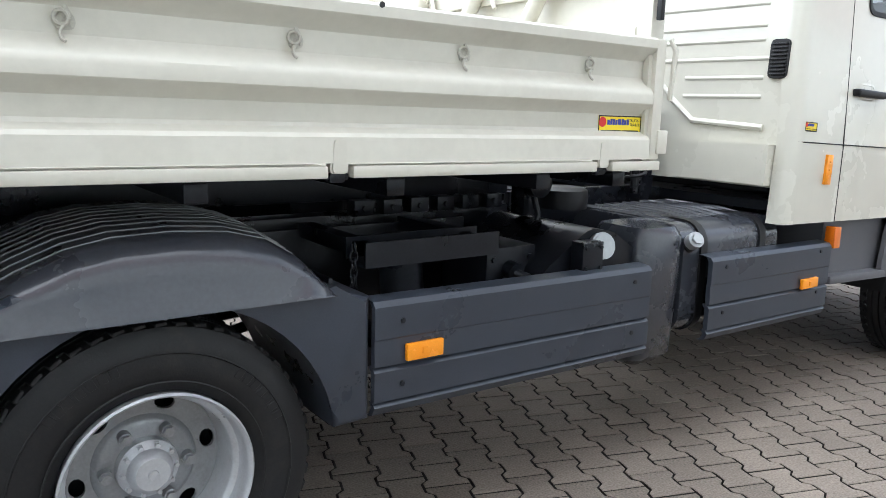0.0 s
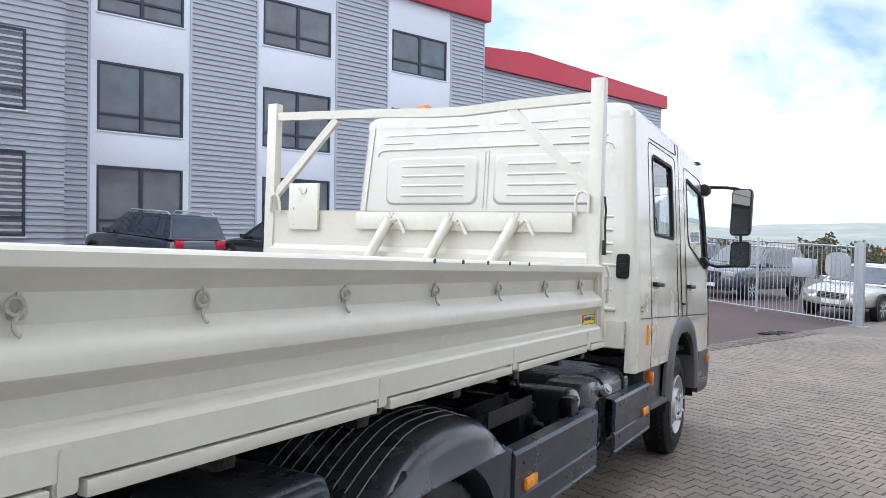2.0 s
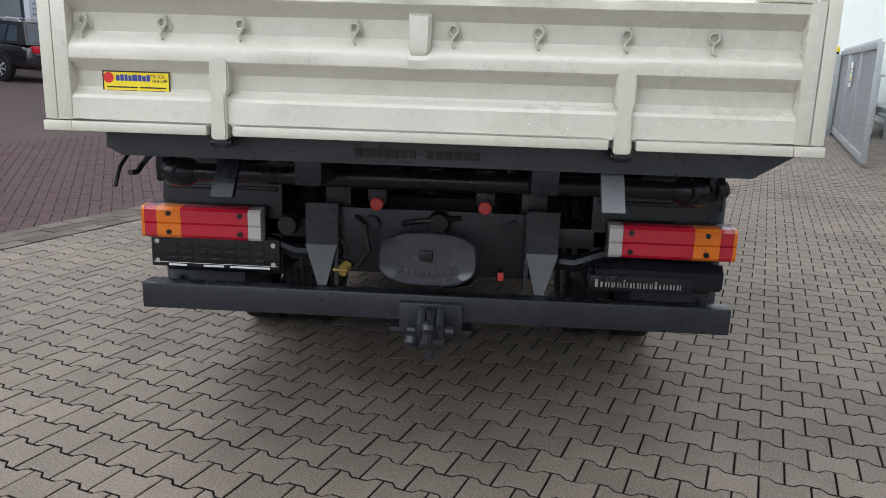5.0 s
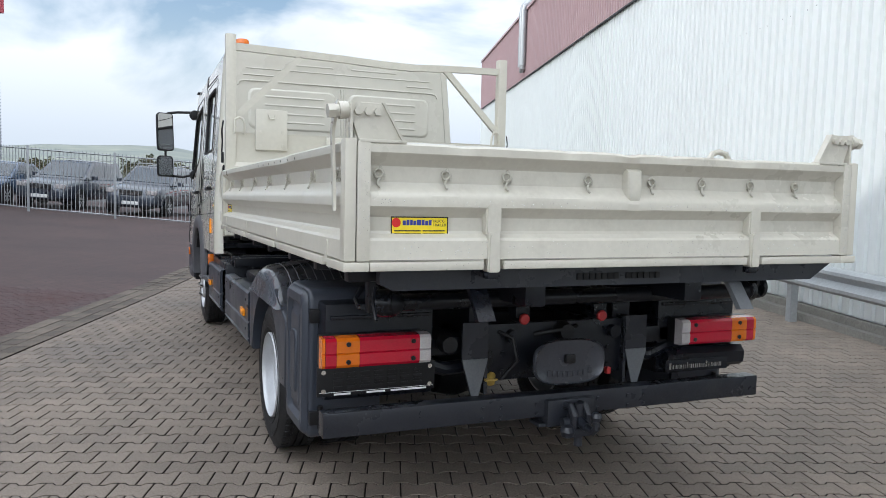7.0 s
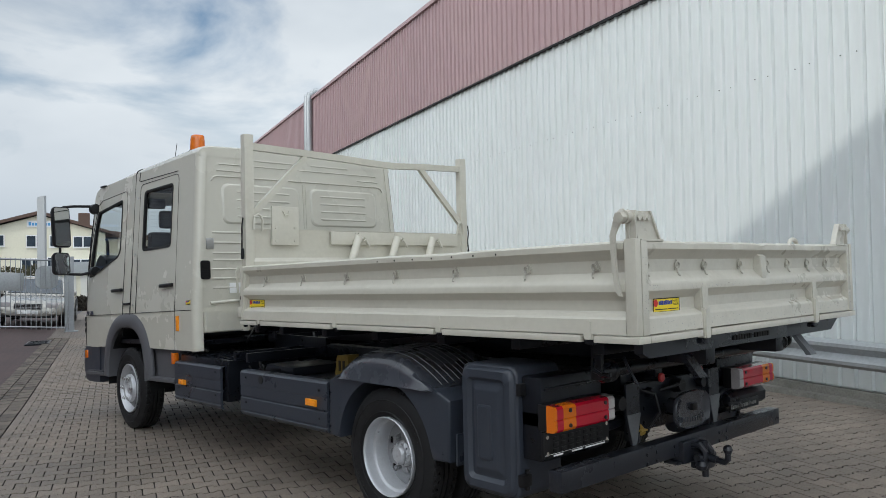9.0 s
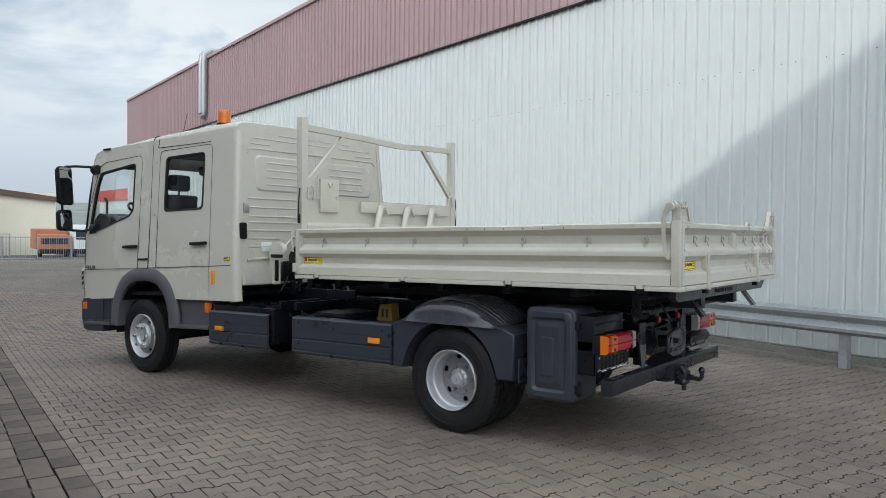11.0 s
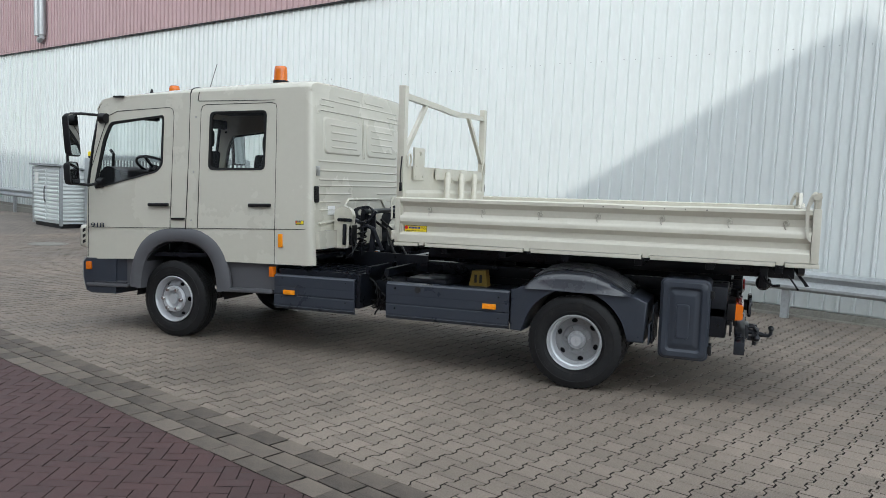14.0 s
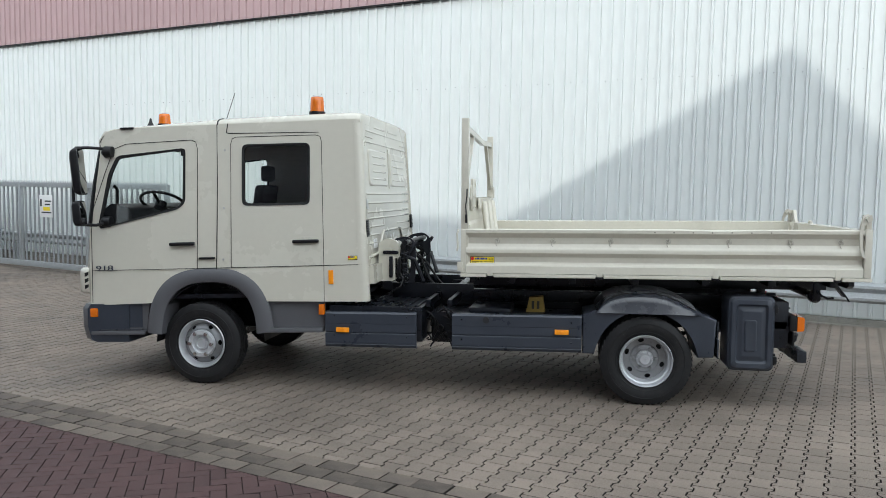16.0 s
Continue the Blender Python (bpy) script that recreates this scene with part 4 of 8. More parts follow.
car("dark blue estate car parked before the office", spot(6.95, 17.9, 98), DARK_CAR, 4.7, 1.84, 1.66, estate=True, roof_rack=True)
car("black hatchback parked before the office", spot(14.8, 18.3, 92), BLACK_CAR, 4.2, 1.8, 1.5, estate=True)


# ---- far houses, hedge, hills ----
CREAM_WALL = surface("pale_yellow_render", (0.70, 0.67, 0.54), 0.8, grain=6, stain=0.3, vary=0.05)
ROOF_BROWN = surface("brown_roof_tiles", (0.11, 0.07, 0.055), 0.8, grain=8, stain=0.4, vary=0.2)
ROOF_ORANGE = surface("orange_roof_tiles", (0.40, 0.16, 0.09), 0.8, grain=8, stain=0.3, vary=0.2)
ROLL_WHITE = surface("white_roller_door", (0.66, 0.65, 0.60), 0.6, vary=0.05)
SIGN_BLUE = surface("sign_light_blue", (0.10, 0.32, 0.60), 0.5, vary=0.05)
HEDGE = surface("hedge_leaves", (0.085, 0.105, 0.050), 0.8, grain=30, stain=2.0, vary=0.5, second=(0.075, 0.062, 0.035), random_tone=0.8)
HEDGE_BROWN = surface("brown_hedge_leaves", (0.040, 0.032, 0.024), 0.85, grain=30, stain=2.0, vary=0.5, random_tone=0.8)
HILL = surface("hazy_hillside", (0.17, 0.20, 0.205), 0.95, grain=0.05, stain=0.012, vary=0.22, second=(0.20, 0.215, 0.18))
FIELD = surface("pale_meadow", (0.25, 0.27, 0.15), 0.95, grain=0.05, stain=0.01, vary=0.2)


def house():
    S0 = 74.0
    h = thing("house", "pale yellow two-storey house with brown gable roof and garages", "house", SITE @ Matrix.Translation((0, 3.06, -1.87)))
    part("wall", prism(bmesh.new(), [(10.6, -1.3), (10.6, 6.1), (5.74, 7.5), (0.3, 5.9), (0.3, -1.3)], "x", S0, S0 + 12), CREAM_WALL, h)
    part("roof", prism(bmesh.new(), [(11.3, 6.05), (5.74, 7.6), (-0.4, 5.75), (-0.4, 6.0), (5.74, 7.9), (11.3, 6.3)], "x", S0 - 0.5, S0 + 12.4), ROOF_BROWN, h)
    part("annexe", B(S0 + 2, S0 + 11, -9, 0.3, -1.3, 5.4), CREAM_WALL, h)
    part("annexe_roof", prism(bmesh.new(), [(0.3, 6.2), (0.3, 5.6), (-9.5, 4.6), (-9.5, 5.0)], "x", S0 + 1.6, S0 + 11.4), ROOF_BROWN, h)
    wins = [(8.65, 10.3, 4.75, 5.65), (5.3, 6.8, 4.65, 5.6), (4.0, 4.9, 4.65, 5.6), (1.45, 2.95, 4.6, 5.5), (5.6, 7.2, 2.6, 3.5), (4.2, 5.1, 2.6, 3.6), (1.6, 3.2, 2.7, 3.4)]
    for d0, d1, h0, h1 in wins:
        f = part("window", B(S0 - 0.06, S0 + 0.05, d0 - 0.08, d1 + 0.08, h0 - 0.08, h1 + 0.08), WHITE, h, "white-framed window")
        m_ = (d0 + d1) / 2
        for a, b in ((d0, m_ - 0.06), (m_ + 0.06, d1)):
            part("pane", B(S0 - 0.09, S0 - 0.07, a, b, h0, h1), WINDOW, f)
        part("sill", B(S0 - 0.16, S0 - 0.06, d0 - 0.1, d1 + 0.1, h0 - 0.14, h0 - 0.08), WHITE, f)
    sg2 = part("shop_sign", B(S0 - 0.1, S0 - 0.02, 4.6, 6.8, 6.4, 7.0), WHITE, h, "white sign with light blue lettering bars")
    lb = bmesh.new()
    for k in range(7):
        box(lb, S0 - 0.13, S0 - 0.10, 6.45 - 0.26 * k, 6.65 - 0.26 * k, 6.55, 6.8 if k else 6.87)
    part("letter_bar", lb, SIGN_BLUE, sg2)
    part("chimney", B(S0 + 3, S0 + 4, 1.7, 2.7, 6.0, 7.9), ROOF_BROWN, h)
    g = thing("garage", "low white garages with grey hipped roof beside the house", "garage", SITE @ Matrix.Translation((0, 3.06, -1.77)))
    part("body", B(S0 - 3.5, S0 - 0.2, 0.5, 5.3, -1.3, 2.2), CREAM_WALL, g)
    part("roof", prism(bmesh.new(), [(5.6, 2.15), (-1.6, 2.15), (-0.4, 3.1), (3.6, 3.1)], "x", S0 - 4.0, S0 - 0.1), ZINC, g)
    for a, b in ((2.65, 5.0), (1.2, 2.3)):
        part("door", B(S0 - 3.56, S0 - 3.5, a, b, -0.4, 1.9), ROLL_WHITE, g)
    v = thing("delivery_van", "orange red van parked behind a pale gate", "van", SITE @ Matrix.Translation((S0 - 1, 0.16, -2.26)))
    part("body", B(-1.0, 3.5, -0.95, 0.95, 0.35, 2.2, bevel=0.15), ROOF_ORANGE, v)
    part("windscreen", B(-1.02, -0.9, -0.8, 0.8, 1.2, 1.9), WINDOW, v)
    for y in (-0.85, 0.85):
        part("wheel", cyl(bmesh.new(), (0.0, y - 0.1, 0.35), (0.0, y + 0.1, 0.35), 0.35, seg=16), RUBBER, v)
    fence_run("bar_fence", "pale steel gate before the house", (S0 - 4.2, 2.1), (S0 - 4.2, -1.6), 2.0, 0.22)


house()
PYLON_GREY = surface("grey_pylon_paint", (0.36, 0.375, 0.385), 0.5, grain=10, stain=0.6, vary=0.08)
py = bmesh.new()
prism(py, [(-0.30, -1.3), (0.30, -1.3), (0.30, 7.0), (-0.30, 7.1)], "y", -0.12, 0.12)
py2 = thing("sign_pylon", "tall pale grey sign pylon beside the road", "sign pylon", SITE @ Matrix.Translation((60, 7.56, -0.72)) @ pose(0, 0, 0, 0, 0, 60))
part("slab", py, PYLON_GREY, py2)
pb_ = bmesh.new()
for k in range(9):
    box(pb_, -0.10, 0.10, -0.13, -0.12, 5.6 - 0.42 * k, 5.82 - 0.42 * k)
part("letter_bar", pb_, FRAME_DARK, py2)


def clumps(name, label, category, mat, boxes, size, seed, per=40.0):
    """Foliage as many small tilted leaf clumps filling the boxes (s0, s1, d0, d1, h0, h1)."""
    rng = random.Random(seed)
    verts, faces = [], []
    for s0, s1, d0, d1, h0, h1 in boxes:
        n = int(max(20, (s1 - s0 + d1 - d0) * (h1 - h0 + 1) * per))
        for _ in range(n):
            c = Vector((rng.uniform(s0, s1), rng.uniform(d0, d1), h0 + (h1 - h0) * (rng.random() ** 0.7)))
            c.z += 0.25 * (h1 - h0) * noise.noise(Vector((c.x * 0.9, c.y * 0.9, seed)))
            for _k in range(2):
                a, b = Vector((rng.gauss(0, 1), rng.gauss(0, 1), rng.gauss(0, 1))).normalized(), Vector((rng.gauss(0, 1), rng.gauss(0, 1), rng.gauss(0, 1))).normalized()
                q = size * rng.uniform(0.6, 1.4)
                i = len(verts)
                verts += [c + a * q, c + b * q * 0.6, c - a * q, c - b * q * 0.6]
                faces.append((i, i + 1, i + 2, i + 3))
    me = bpy.data.meshes.new(name)
    me.from_pydata([tuple(v) for v in verts], [], faces)
    me.materials.append(mat)
    ob = new(name, me)
    ob.matrix_basis = SITE
    return tagged(ob, label, category, kind="stuff")


clumps("hedge", "clipped brown hedge along the road", "hedge", HEDGE_BROWN, [(38 + 2.2 * k, 40.4 + 2.2 * k, 3.5 + 1.05 * k, 5.0 + 1.05 * k, -1.25 - 0.06 * k, -0.38) for k in range(7)] + [(53, 55, 10.4, 40.0, -1.65, -0.4)], 0.11, 3, 90)
clumps("hedge", "tall evergreen hedge beyond the road", "hedge", HEDGE, [(62, 63.4, 8.0, 12.0, -1.95, 1.0), (62, 63.6, 12.0, 42.0, -1.95, 0.9)], 0.13, 5, 80)
clumps("shrubs", "scattered shrubs and small trees beyond the road", "shrubs", HEDGE, [(64 + 3 * k, 67 + 3 * k, 14 + 4.7 * k, 17 + 4.7 * k, -2.3, 0.9 + 0.5 * (k % 3)) for k in range(7)], 0.16, 8, 40)
for k, (s, d, L) in enumerate(((110, 14.5, 7), (128, 24, 7), (150, 40, 8), (120, 52, 7), (150, 66, 8), (140, 5.5, 7))):
    hs_ = thing("far_house", "far house with orange tiled roof", "house", SITE @ Matrix.Translation((s, d, -2.1)) @ pose(0, 0, 0, 0, 0, 80 + 13 * k), group="far houses")
    part("wall", B(-L / 2, L / 2, -3, 3, -3, 1.4), CREAM_WALL, hs_)
    part("roof", prism(bmesh.new(), [(-3.5, 1.3), (3.5, 1.3), (0, 3.0)], "x", -L / 2 - 0.4, L / 2 + 0.4), ROOF_ORANGE, hs_)


def hills():
    """A long low ridge beyond the valley."""
    bm = bmesh.new()
    rings = []
    for k in range(61):
        a = radians(-80 + 160 * k / 60)
        r0 = 520.0
        top = 12 + 3.5 * math.sin(k * 0.33 + 0.6) + 3 * math.sin(k * 0.9) + 1.0 * math.sin(k * 2.3)
        rings.append([(r * math.cos(a), r * math.sin(a), h) for r, h in ((r0, -40), (r0 + 40, top * 0.25), (r0 + 140, top * 0.6), (r0 + 260, top * 1.15), (r0 + 420, top * 1.55), (r0 + 600, -40))])
    loft(bm, rings, closed=False)
    ob = part("hills", bm, HILL, smooth=80)
    ob.matrix_basis = SITE
    tagged(ob, "low hazy wooded hills on the horizon", "hills", kind="structure")


hills()


SHOP_RED = surface("bright_red_shop_fascia", (0.56, 0.055, 0.03), 0.45, grain=6, stain=0.3, vary=0.06)


def depot():
    """What shows past the hall's far end: a white shop hall with red fascia, a fence and two lorries."""
    s = thing("shop_building", "white shop hall with red curved fascia", "building", SITE @ Matrix.Translation((0, -4.0, -1.0)))
    part("wall", B(78, 96, -26, -9.3, -2.6, 5.2), HALL_WHITE, s)
    part("fascia", B(77.8, 96.2, -26.2, -9.1, 4.2, 5.4), SHOP_RED, s)
    for k in range(4):
        part("arch", cyl(bmesh.new(), (77.7, -9.8 - 0.9 * k, 4.9), (78.4, -9.8 - 0.9 * k, 4.9), 0.8, seg=20), SHOP_RED, s)
    for k, (d, mt, lb) in enumerate(((-7.2, HALL_WHITE, "white lorry facing the fence"), (-9.9, FASCIA, "red lorry facing the fence"), (-4.6, ROOF_ORANGE, "orange lorry facing the fence"))):
        t = thing("far_lorry", lb, "truck", SITE @ Matrix.Translation((66, d, -2.06)), group="far lorries")
        part("cab", B(0, 1.8, -1.15, 1.15, 0.5, 2.75 if k != 2 else 1.9, bevel=0.12), mt, t)
        part("windscreen", B(-0.02, 0.1, -1.0, 1.0, 1.5, 2.35) if k != 2 else B(-0.02, 0.1, -1.0, 1.0, 1.1, 1.6), WINDOW, t)
        part("bumper", B(-0.1, 0.3, -1.15, 1.15, 0.3, 0.7, bevel=0.05), BLACK, t)
        part("body", B(1.9, 6, -1.2, 1.2, 0.6, 2.3), mt, t)
        for y in (-1.0, 1.0):
            part("wheel", cyl(bmesh.new(), (1.0, y - 0.15, 0.45), (1.0, y + 0.15, 0.45), 0.45, seg=18), RUBBER, t)
    fence_run("bar_fence", "far steel bar fence before parked lorries", (60, -12.0), (60, 2.0), 1.75, 0.16)


depot()


# ---- the lorry: x ahead, y to its left, rear axle above the origin ----
truck = thing("truck", "cream double-cab tipper lorry with dark grey chassis, parked on paving", "truck")
CAB = shear(-0.042, 2.55)
BED = shear(-0.009, 0.0)
GUARD = shear(-0.012, 1.0)
HUB_Z = 0.402


# wheels
def tyre_mesh(bm, w, r=0.402, bead=0.235):
    h = w / 2
    prof = [(-h + 0.025, bead), (-h + 0.008, bead + 0.025), (-h, r - 0.095), (-h + 0.004, r - 0.06), (-h + 0.012, r - 0.03), (-h + 0.024, r - 0.008), (-h + 0.045, r)]
    gaps = [-0.055, -0.018, 0.018, 0.055]
    mid = []
    for g in gaps:
        mid += [(g - 0.006, r), (g - 0.005, r - 0.012), (g + 0.005, r - 0.012), (g + 0.006, r)]
    prof = prof + mid + [(-d, q) for d, q in prof[::-1]]
    lathe(bm, prof + [(0.0, bead - 0.004)], (0, 0, 0), "y", 64, close=True)
    for i in range(52):
        t = 2 * math.pi * i / 52
        for s in (-1, 1):
            m = Matrix.Rotation(-t, 4, "Y")
            q = bmesh.new()
            box(q, -0.016, 0.016, s * (h - 0.045) - 0.020, s * (h - 0.045) + 0.020, r - 0.012, r + 0.0015, bevel=0.003, seg=1)
            q.transform(m @ Matrix.Rotation(s * 0.25, 4, "Z"))
            me = bpy.data.meshes.new("lug")
            q.to_mesh(me), q.free()
            bm.from_mesh(me)
            bpy.data.meshes.remove(me)
    # moulded sidewall rings and raised marks
    for s in (-1, 1):
        for q in (r - 0.066, bead + 0.03):
            lathe(bm, [(s * (h - 0.001), q - 0.003), (s * (h + 0.0018), q), (s * (h - 0.001), q + 0.003)], (0, 0, 0), "y", 64, close=True)
    for s in (-1, 1):
        for a0 in (0.3, 1.9, 3.5, 5.1):
            for k in range(7):
                q = bmesh.new()
                box(q, -0.010, 0.010, s * (h - 0.002) - 0.0025, s * (h - 0.002) + 0.0025, 0.308, 0.334, bevel=0.001, seg=1)
                q.transform(Matrix.Rotation(a0 + k * 0.085, 4, "Y"))
                me = bpy.data.meshes.new("mark")
                q.to_mesh(me), q.free()
                bm.from_mesh(me)
                bpy.data.meshes.remove(me)
    return bm


def disc_with_holes(r_out, r_in, ring, n, a, b, thick, bm=None, turn=0.0):
    outer = [(r_out * math.cos(2 * math.pi * i / 48), r_out * math.sin(2 * math.pi * i / 48)) for i in range(48)]
    holes = []
    for k in range(n):
        t = 2 * math.pi * k / n + turn
        c = Vector((ring * math.cos(t), ring * math.sin(t)))
        u, v = Vector((math.cos(t), math.sin(t))), Vector((-math.sin(t), math.cos(t)))
        holes.append([tuple(c + u * a * math.cos(2 * math.pi * j / 12) + v * b * math.sin(2 * math.pi * j / 12)) for j in range(12)])
    sh = sheet_with_holes(outer, holes)
    thicken(sh, (0, 0, thick))
    sh.transform(Matrix.Rotation(radians(90), 4, "X"))
    return sh


def nuts(bm, n, ring, y0, y1, r, turn=0.0):
    for k in range(n):
        t = 2 * math.pi * k / n + turn
        c = (ring * math.cos(t), ring * math.sin(t))
        cyl(bm, (c[0], y0, c[1]), (c[0], y1 - 0.012, c[1]), r * 1.25, seg=12)
        cyl(bm, (c[0], y1 - 0.012, c[1]), (c[0], y1, c[1]), r, seg=6)


def wheel(x, y, side, rear, turn=0.0, bare=False):
    """side: 1 where the outer face looks to +y."""
    w = thing("wheel", "", "")
    w.parent = truck
    w.matrix_basis = pose(x, y, HUB_Z, 0, turn, 0 if side > 0 else 180)
    width = 0.225
    part("tyre", tyre_mesh(bmesh.new(), width, 0.402), RUBBER, w, "black tyre with worn tread" if not bare else "", smooth=40)
    h = width / 2
    if bare:
        part("rim", lathe(bmesh.new(), [(h - 0.02, 0.238), (h - 0.02, 0.225), (-h + 0.02, 0.225), (-h + 0.02, 0.238)], (0, 0, 0), "y", 40, close=True), SILVER, w)
        return
    if rear:
        prof = [(h - 0.018, 0.2326), (h - 0.004, 0.2354), (h + 0.002, 0.2306), (h - 0.004, 0.2249), (h - 0.022, 0.2220), (h - 0.050, 0.2201), (h - 0.062, 0.2163), (h - 0.068, 0.2048), (h - 0.075, 0.2010), (h - 0.140, 0.1971), (h - 0.168, 0.1895), (h - 0.175, 0.1895), (h - 0.170, 0.1991), (h - 0.08, 0.2259), (h - 0.02, 0.2326)]
        part("rim", lathe(bmesh.new(), prof, (0, 0, 0), "y", 56, close=True), SILVER, w, "silver painted steel rim")
        d = disc_with_holes(0.198, 0, 0.165, 6, 0.020, 0.027, 0.012, turn=radians(19 if side > 0 else 50))
        d.transform(Matrix.Translation((0, h - 0.158, 0)))
        lathe(d, [(h - 0.158, 0.132), (h - 0.148, 0.124), (h - 0.142, 0.112), (h - 0.142, 0.02), (h - 0.158, 0.02)], (0, 0, 0), "y", 40, close=True)
        # darker than the rim to stand for shade deep in the dish
        part("disc", d, DISC_REAR_SHADE, w)
        part("backing", lathe(bmesh.new(), [(h - 0.22, 0.205), (h - 0.215, 0.205), (h - 0.215, 0.01), (h - 0.22, 0.01)], (0, 0, 0), "y", 32, close=True), CHASSIS, w)
        hb = bmesh.new()
        lathe(hb, [(h - 0.15, 0.078), (h - 0.118, 0.076), (h - 0.110, 0.066), (h - 0.104, 0.058), (h - 0.088, 0.054), (h - 0.076, 0.042), (h - 0.074, 0.014), (h - 0.070, 0.012), (h - 0.068, 0.001)], (0, 0, 0), "y", 32)
        nuts(hb, 10, 0.066, h - 0.115, h - 0.098, 0.006)
        part("hub", hb, SILVER, w, "silver rear hub with bolts")
        nb = bmesh.new()
        nuts(nb, 6, 0.103, h - 0.145, h - 0.105, 0.0135)
        pieces("wheel_nut", nb, DISC_REAR_SHADE, w)
    else:
        prof = [(h - 0.018, 0.2383), (h - 0.004, 0.2421), (h + 0.002, 0.2354), (h - 0.006, 0.2278), (h - 0.03, 0.2182), (h - 0.055, 0.2048), (h - 0.065, 0.1962), (h - 0.075, 0.1962), (h - 0.05, 0.2259), (h - 0.02, 0.2326)]
        part("rim", lathe(bmesh.new(), prof, (0, 0, 0), "y", 56, close=True), SILVER, w, "silver painted steel rim")
        d = disc_with_holes(0.203, 0, 0.175, 6, 0.016, 0.026, 0.012, turn=0.25)
        for v in d.verts:
            q = math.hypot(v.co.x, v.co.z)
            v.co.y += h - 0.065 + 0.052 * max(0.0, min(1.0, (0.205 - q) / 0.06))
        # silver like the rim, darkened in colour for the shaded ring
        part("disc", d, DISC_FRONT_SHADE, w)
        part("backing", lathe(bmesh.new(), [(h - 0.12, 0.22), (h - 0.11, 0.22), (h - 0.11, 0.01), (h - 0.12, 0.01)], (0, 0, 0), "y", 32, close=True), CHASSIS, w)
        hb = bmesh.new()
        lathe(hb, [(h - 0.06, 0.140), (h - 0.002, 0.136), (h + 0.008, 0.128), (h + 0.008, 0.092), (h - 0.006, 0.082), (h - 0.022, 0.070), (h - 0.022, 0.058), (h + 0.004, 0.052), (h + 0.006, 0.044), (h + 0.002, 0.040), (h + 0.002, 0.001)], (0, 0, 0), "y", 40)
        part("hub", hb, SILVER, w, "domed silver front hub")
        nb = bmesh.new()
        nuts(nb, 6, 0.112, h + 0.004, h + 0.038, 0.0155, 0.3)
        pieces("wheel_nut", nb, CHROME, w, "bright wheel nut cap")


FRONT_X = 4.235
for sg in (1, -1):
    wheel(FRONT_X, sg * 0.955, sg, False, 17 * sg)
    wheel(-0.008, sg * 0.986, sg, True)
    wheel(-0.008, sg * 0.725, sg, True, 25, bare=True)


# chassis
def chassis():
    for sg in (1, -1):
        bm = bmesh.new()
        y = sg * 0.38
        prism(bm, [(y, 0.60), (y - sg * 0.075, 0.60), (y - sg * 0.075, 0.612), (y - sg * 0.012, 0.612), (y - sg * 0.012, 0.808), (y - sg * 0.075, 0.808), (y - sg * 0.075, 0.82), (y, 0.82)], "x", -1.22, 5.2)
        part("frame_rail", bm, CHASSIS, truck)
        sb = bmesh.new()
        box(sb, -1.70, 1.62, y - 0.045, y + 0.045, 0.985, 1.10, bevel=0.008)
        part("tipper_beam", sb, CHASSIS, truck, m=BED)
        lo = bmesh.new()
        box(lo, -1.20, 1.95, y - 0.05, y + 0.05, 0.82, 0.93, bevel=0.008)
        part("subframe_beam", lo, CHASSIS, truck)
    for x in (-1.1, -0.55, 0.45, 1.15, 1.85, 2.6, 3.4):
        part("cross_member", B(x - 0.04, x + 0.04, -0.38, 0.38, 0.64, 0.80, bevel=0.01), CHASSIS, truck)
    for x in (-1.55, -1.05, -0.5, 0.1, 0.65, 1.2, 1.55):
        part("floor_bearer", B(x - 0.03, x + 0.03, -1.09, 1.09, 1.085, 1.135, bevel=0.006), CHASSIS, truck, m=BED)
    ax = bmesh.new()
    cyl(ax, (-0.02, -0.6, HUB_Z), (-0.02, 0.6, HUB_Z), 0.075, seg=20)
    lathe(ax, [(-0.2, 0.08), (-0.13, 0.17), (0.0, 0.20), (0.13, 0.17), (0.2, 0.08)], (-0.02, 0, HUB_Z), "y", 24)
    part("rear_axle", ax, CHASSIS, truck)
    fx = bmesh.new()
    box(fx, FRONT_X - 0.05, FRONT_X + 0.05, -0.8, 0.8, 0.32, 0.42, bevel=0.02)
    part("front_axle", fx, CHASSIS, truck)
    sh = bmesh.new()
    cyl(sh, (0.15, 0, 0.5), (3.2, 0, 0.66), 0.05, seg=14)
    part("drive_shaft", sh, CHASSIS, truck)
    for sg in (1, -1):
        lf = bmesh.new()
        for k in range(4):
            tube(lf, [(-0.75 + 0.1 * k, sg * 0.45, 0.62 - 0.02 * k), (-0.02, sg * 0.45, 0.50 - 0.018 * k), (0.72 - 0.1 * k, sg * 0.45, 0.62 - 0.02 * k)], 0.013, 6)
        part("leaf_spring", lf, CHASSIS, truck)
    eng = bmesh.new()
    box(eng, 3.0, 4.9, -0.36, 0.36, 0.45, 1.0, bevel=0.06)
    part("engine", eng, CHASSIS, truck)
    ram = bmesh.new()
    cyl(ram, (0.95, 0, 0.45), (0.95, 0, 1.08), 0.11, seg=20)
    cyl(ram, (0.95, 0, 0.40), (0.95, 0, 0.48), 0.13, seg=20)
    part("tipping_ram", ram, CHASSIS, truck)


chassis()


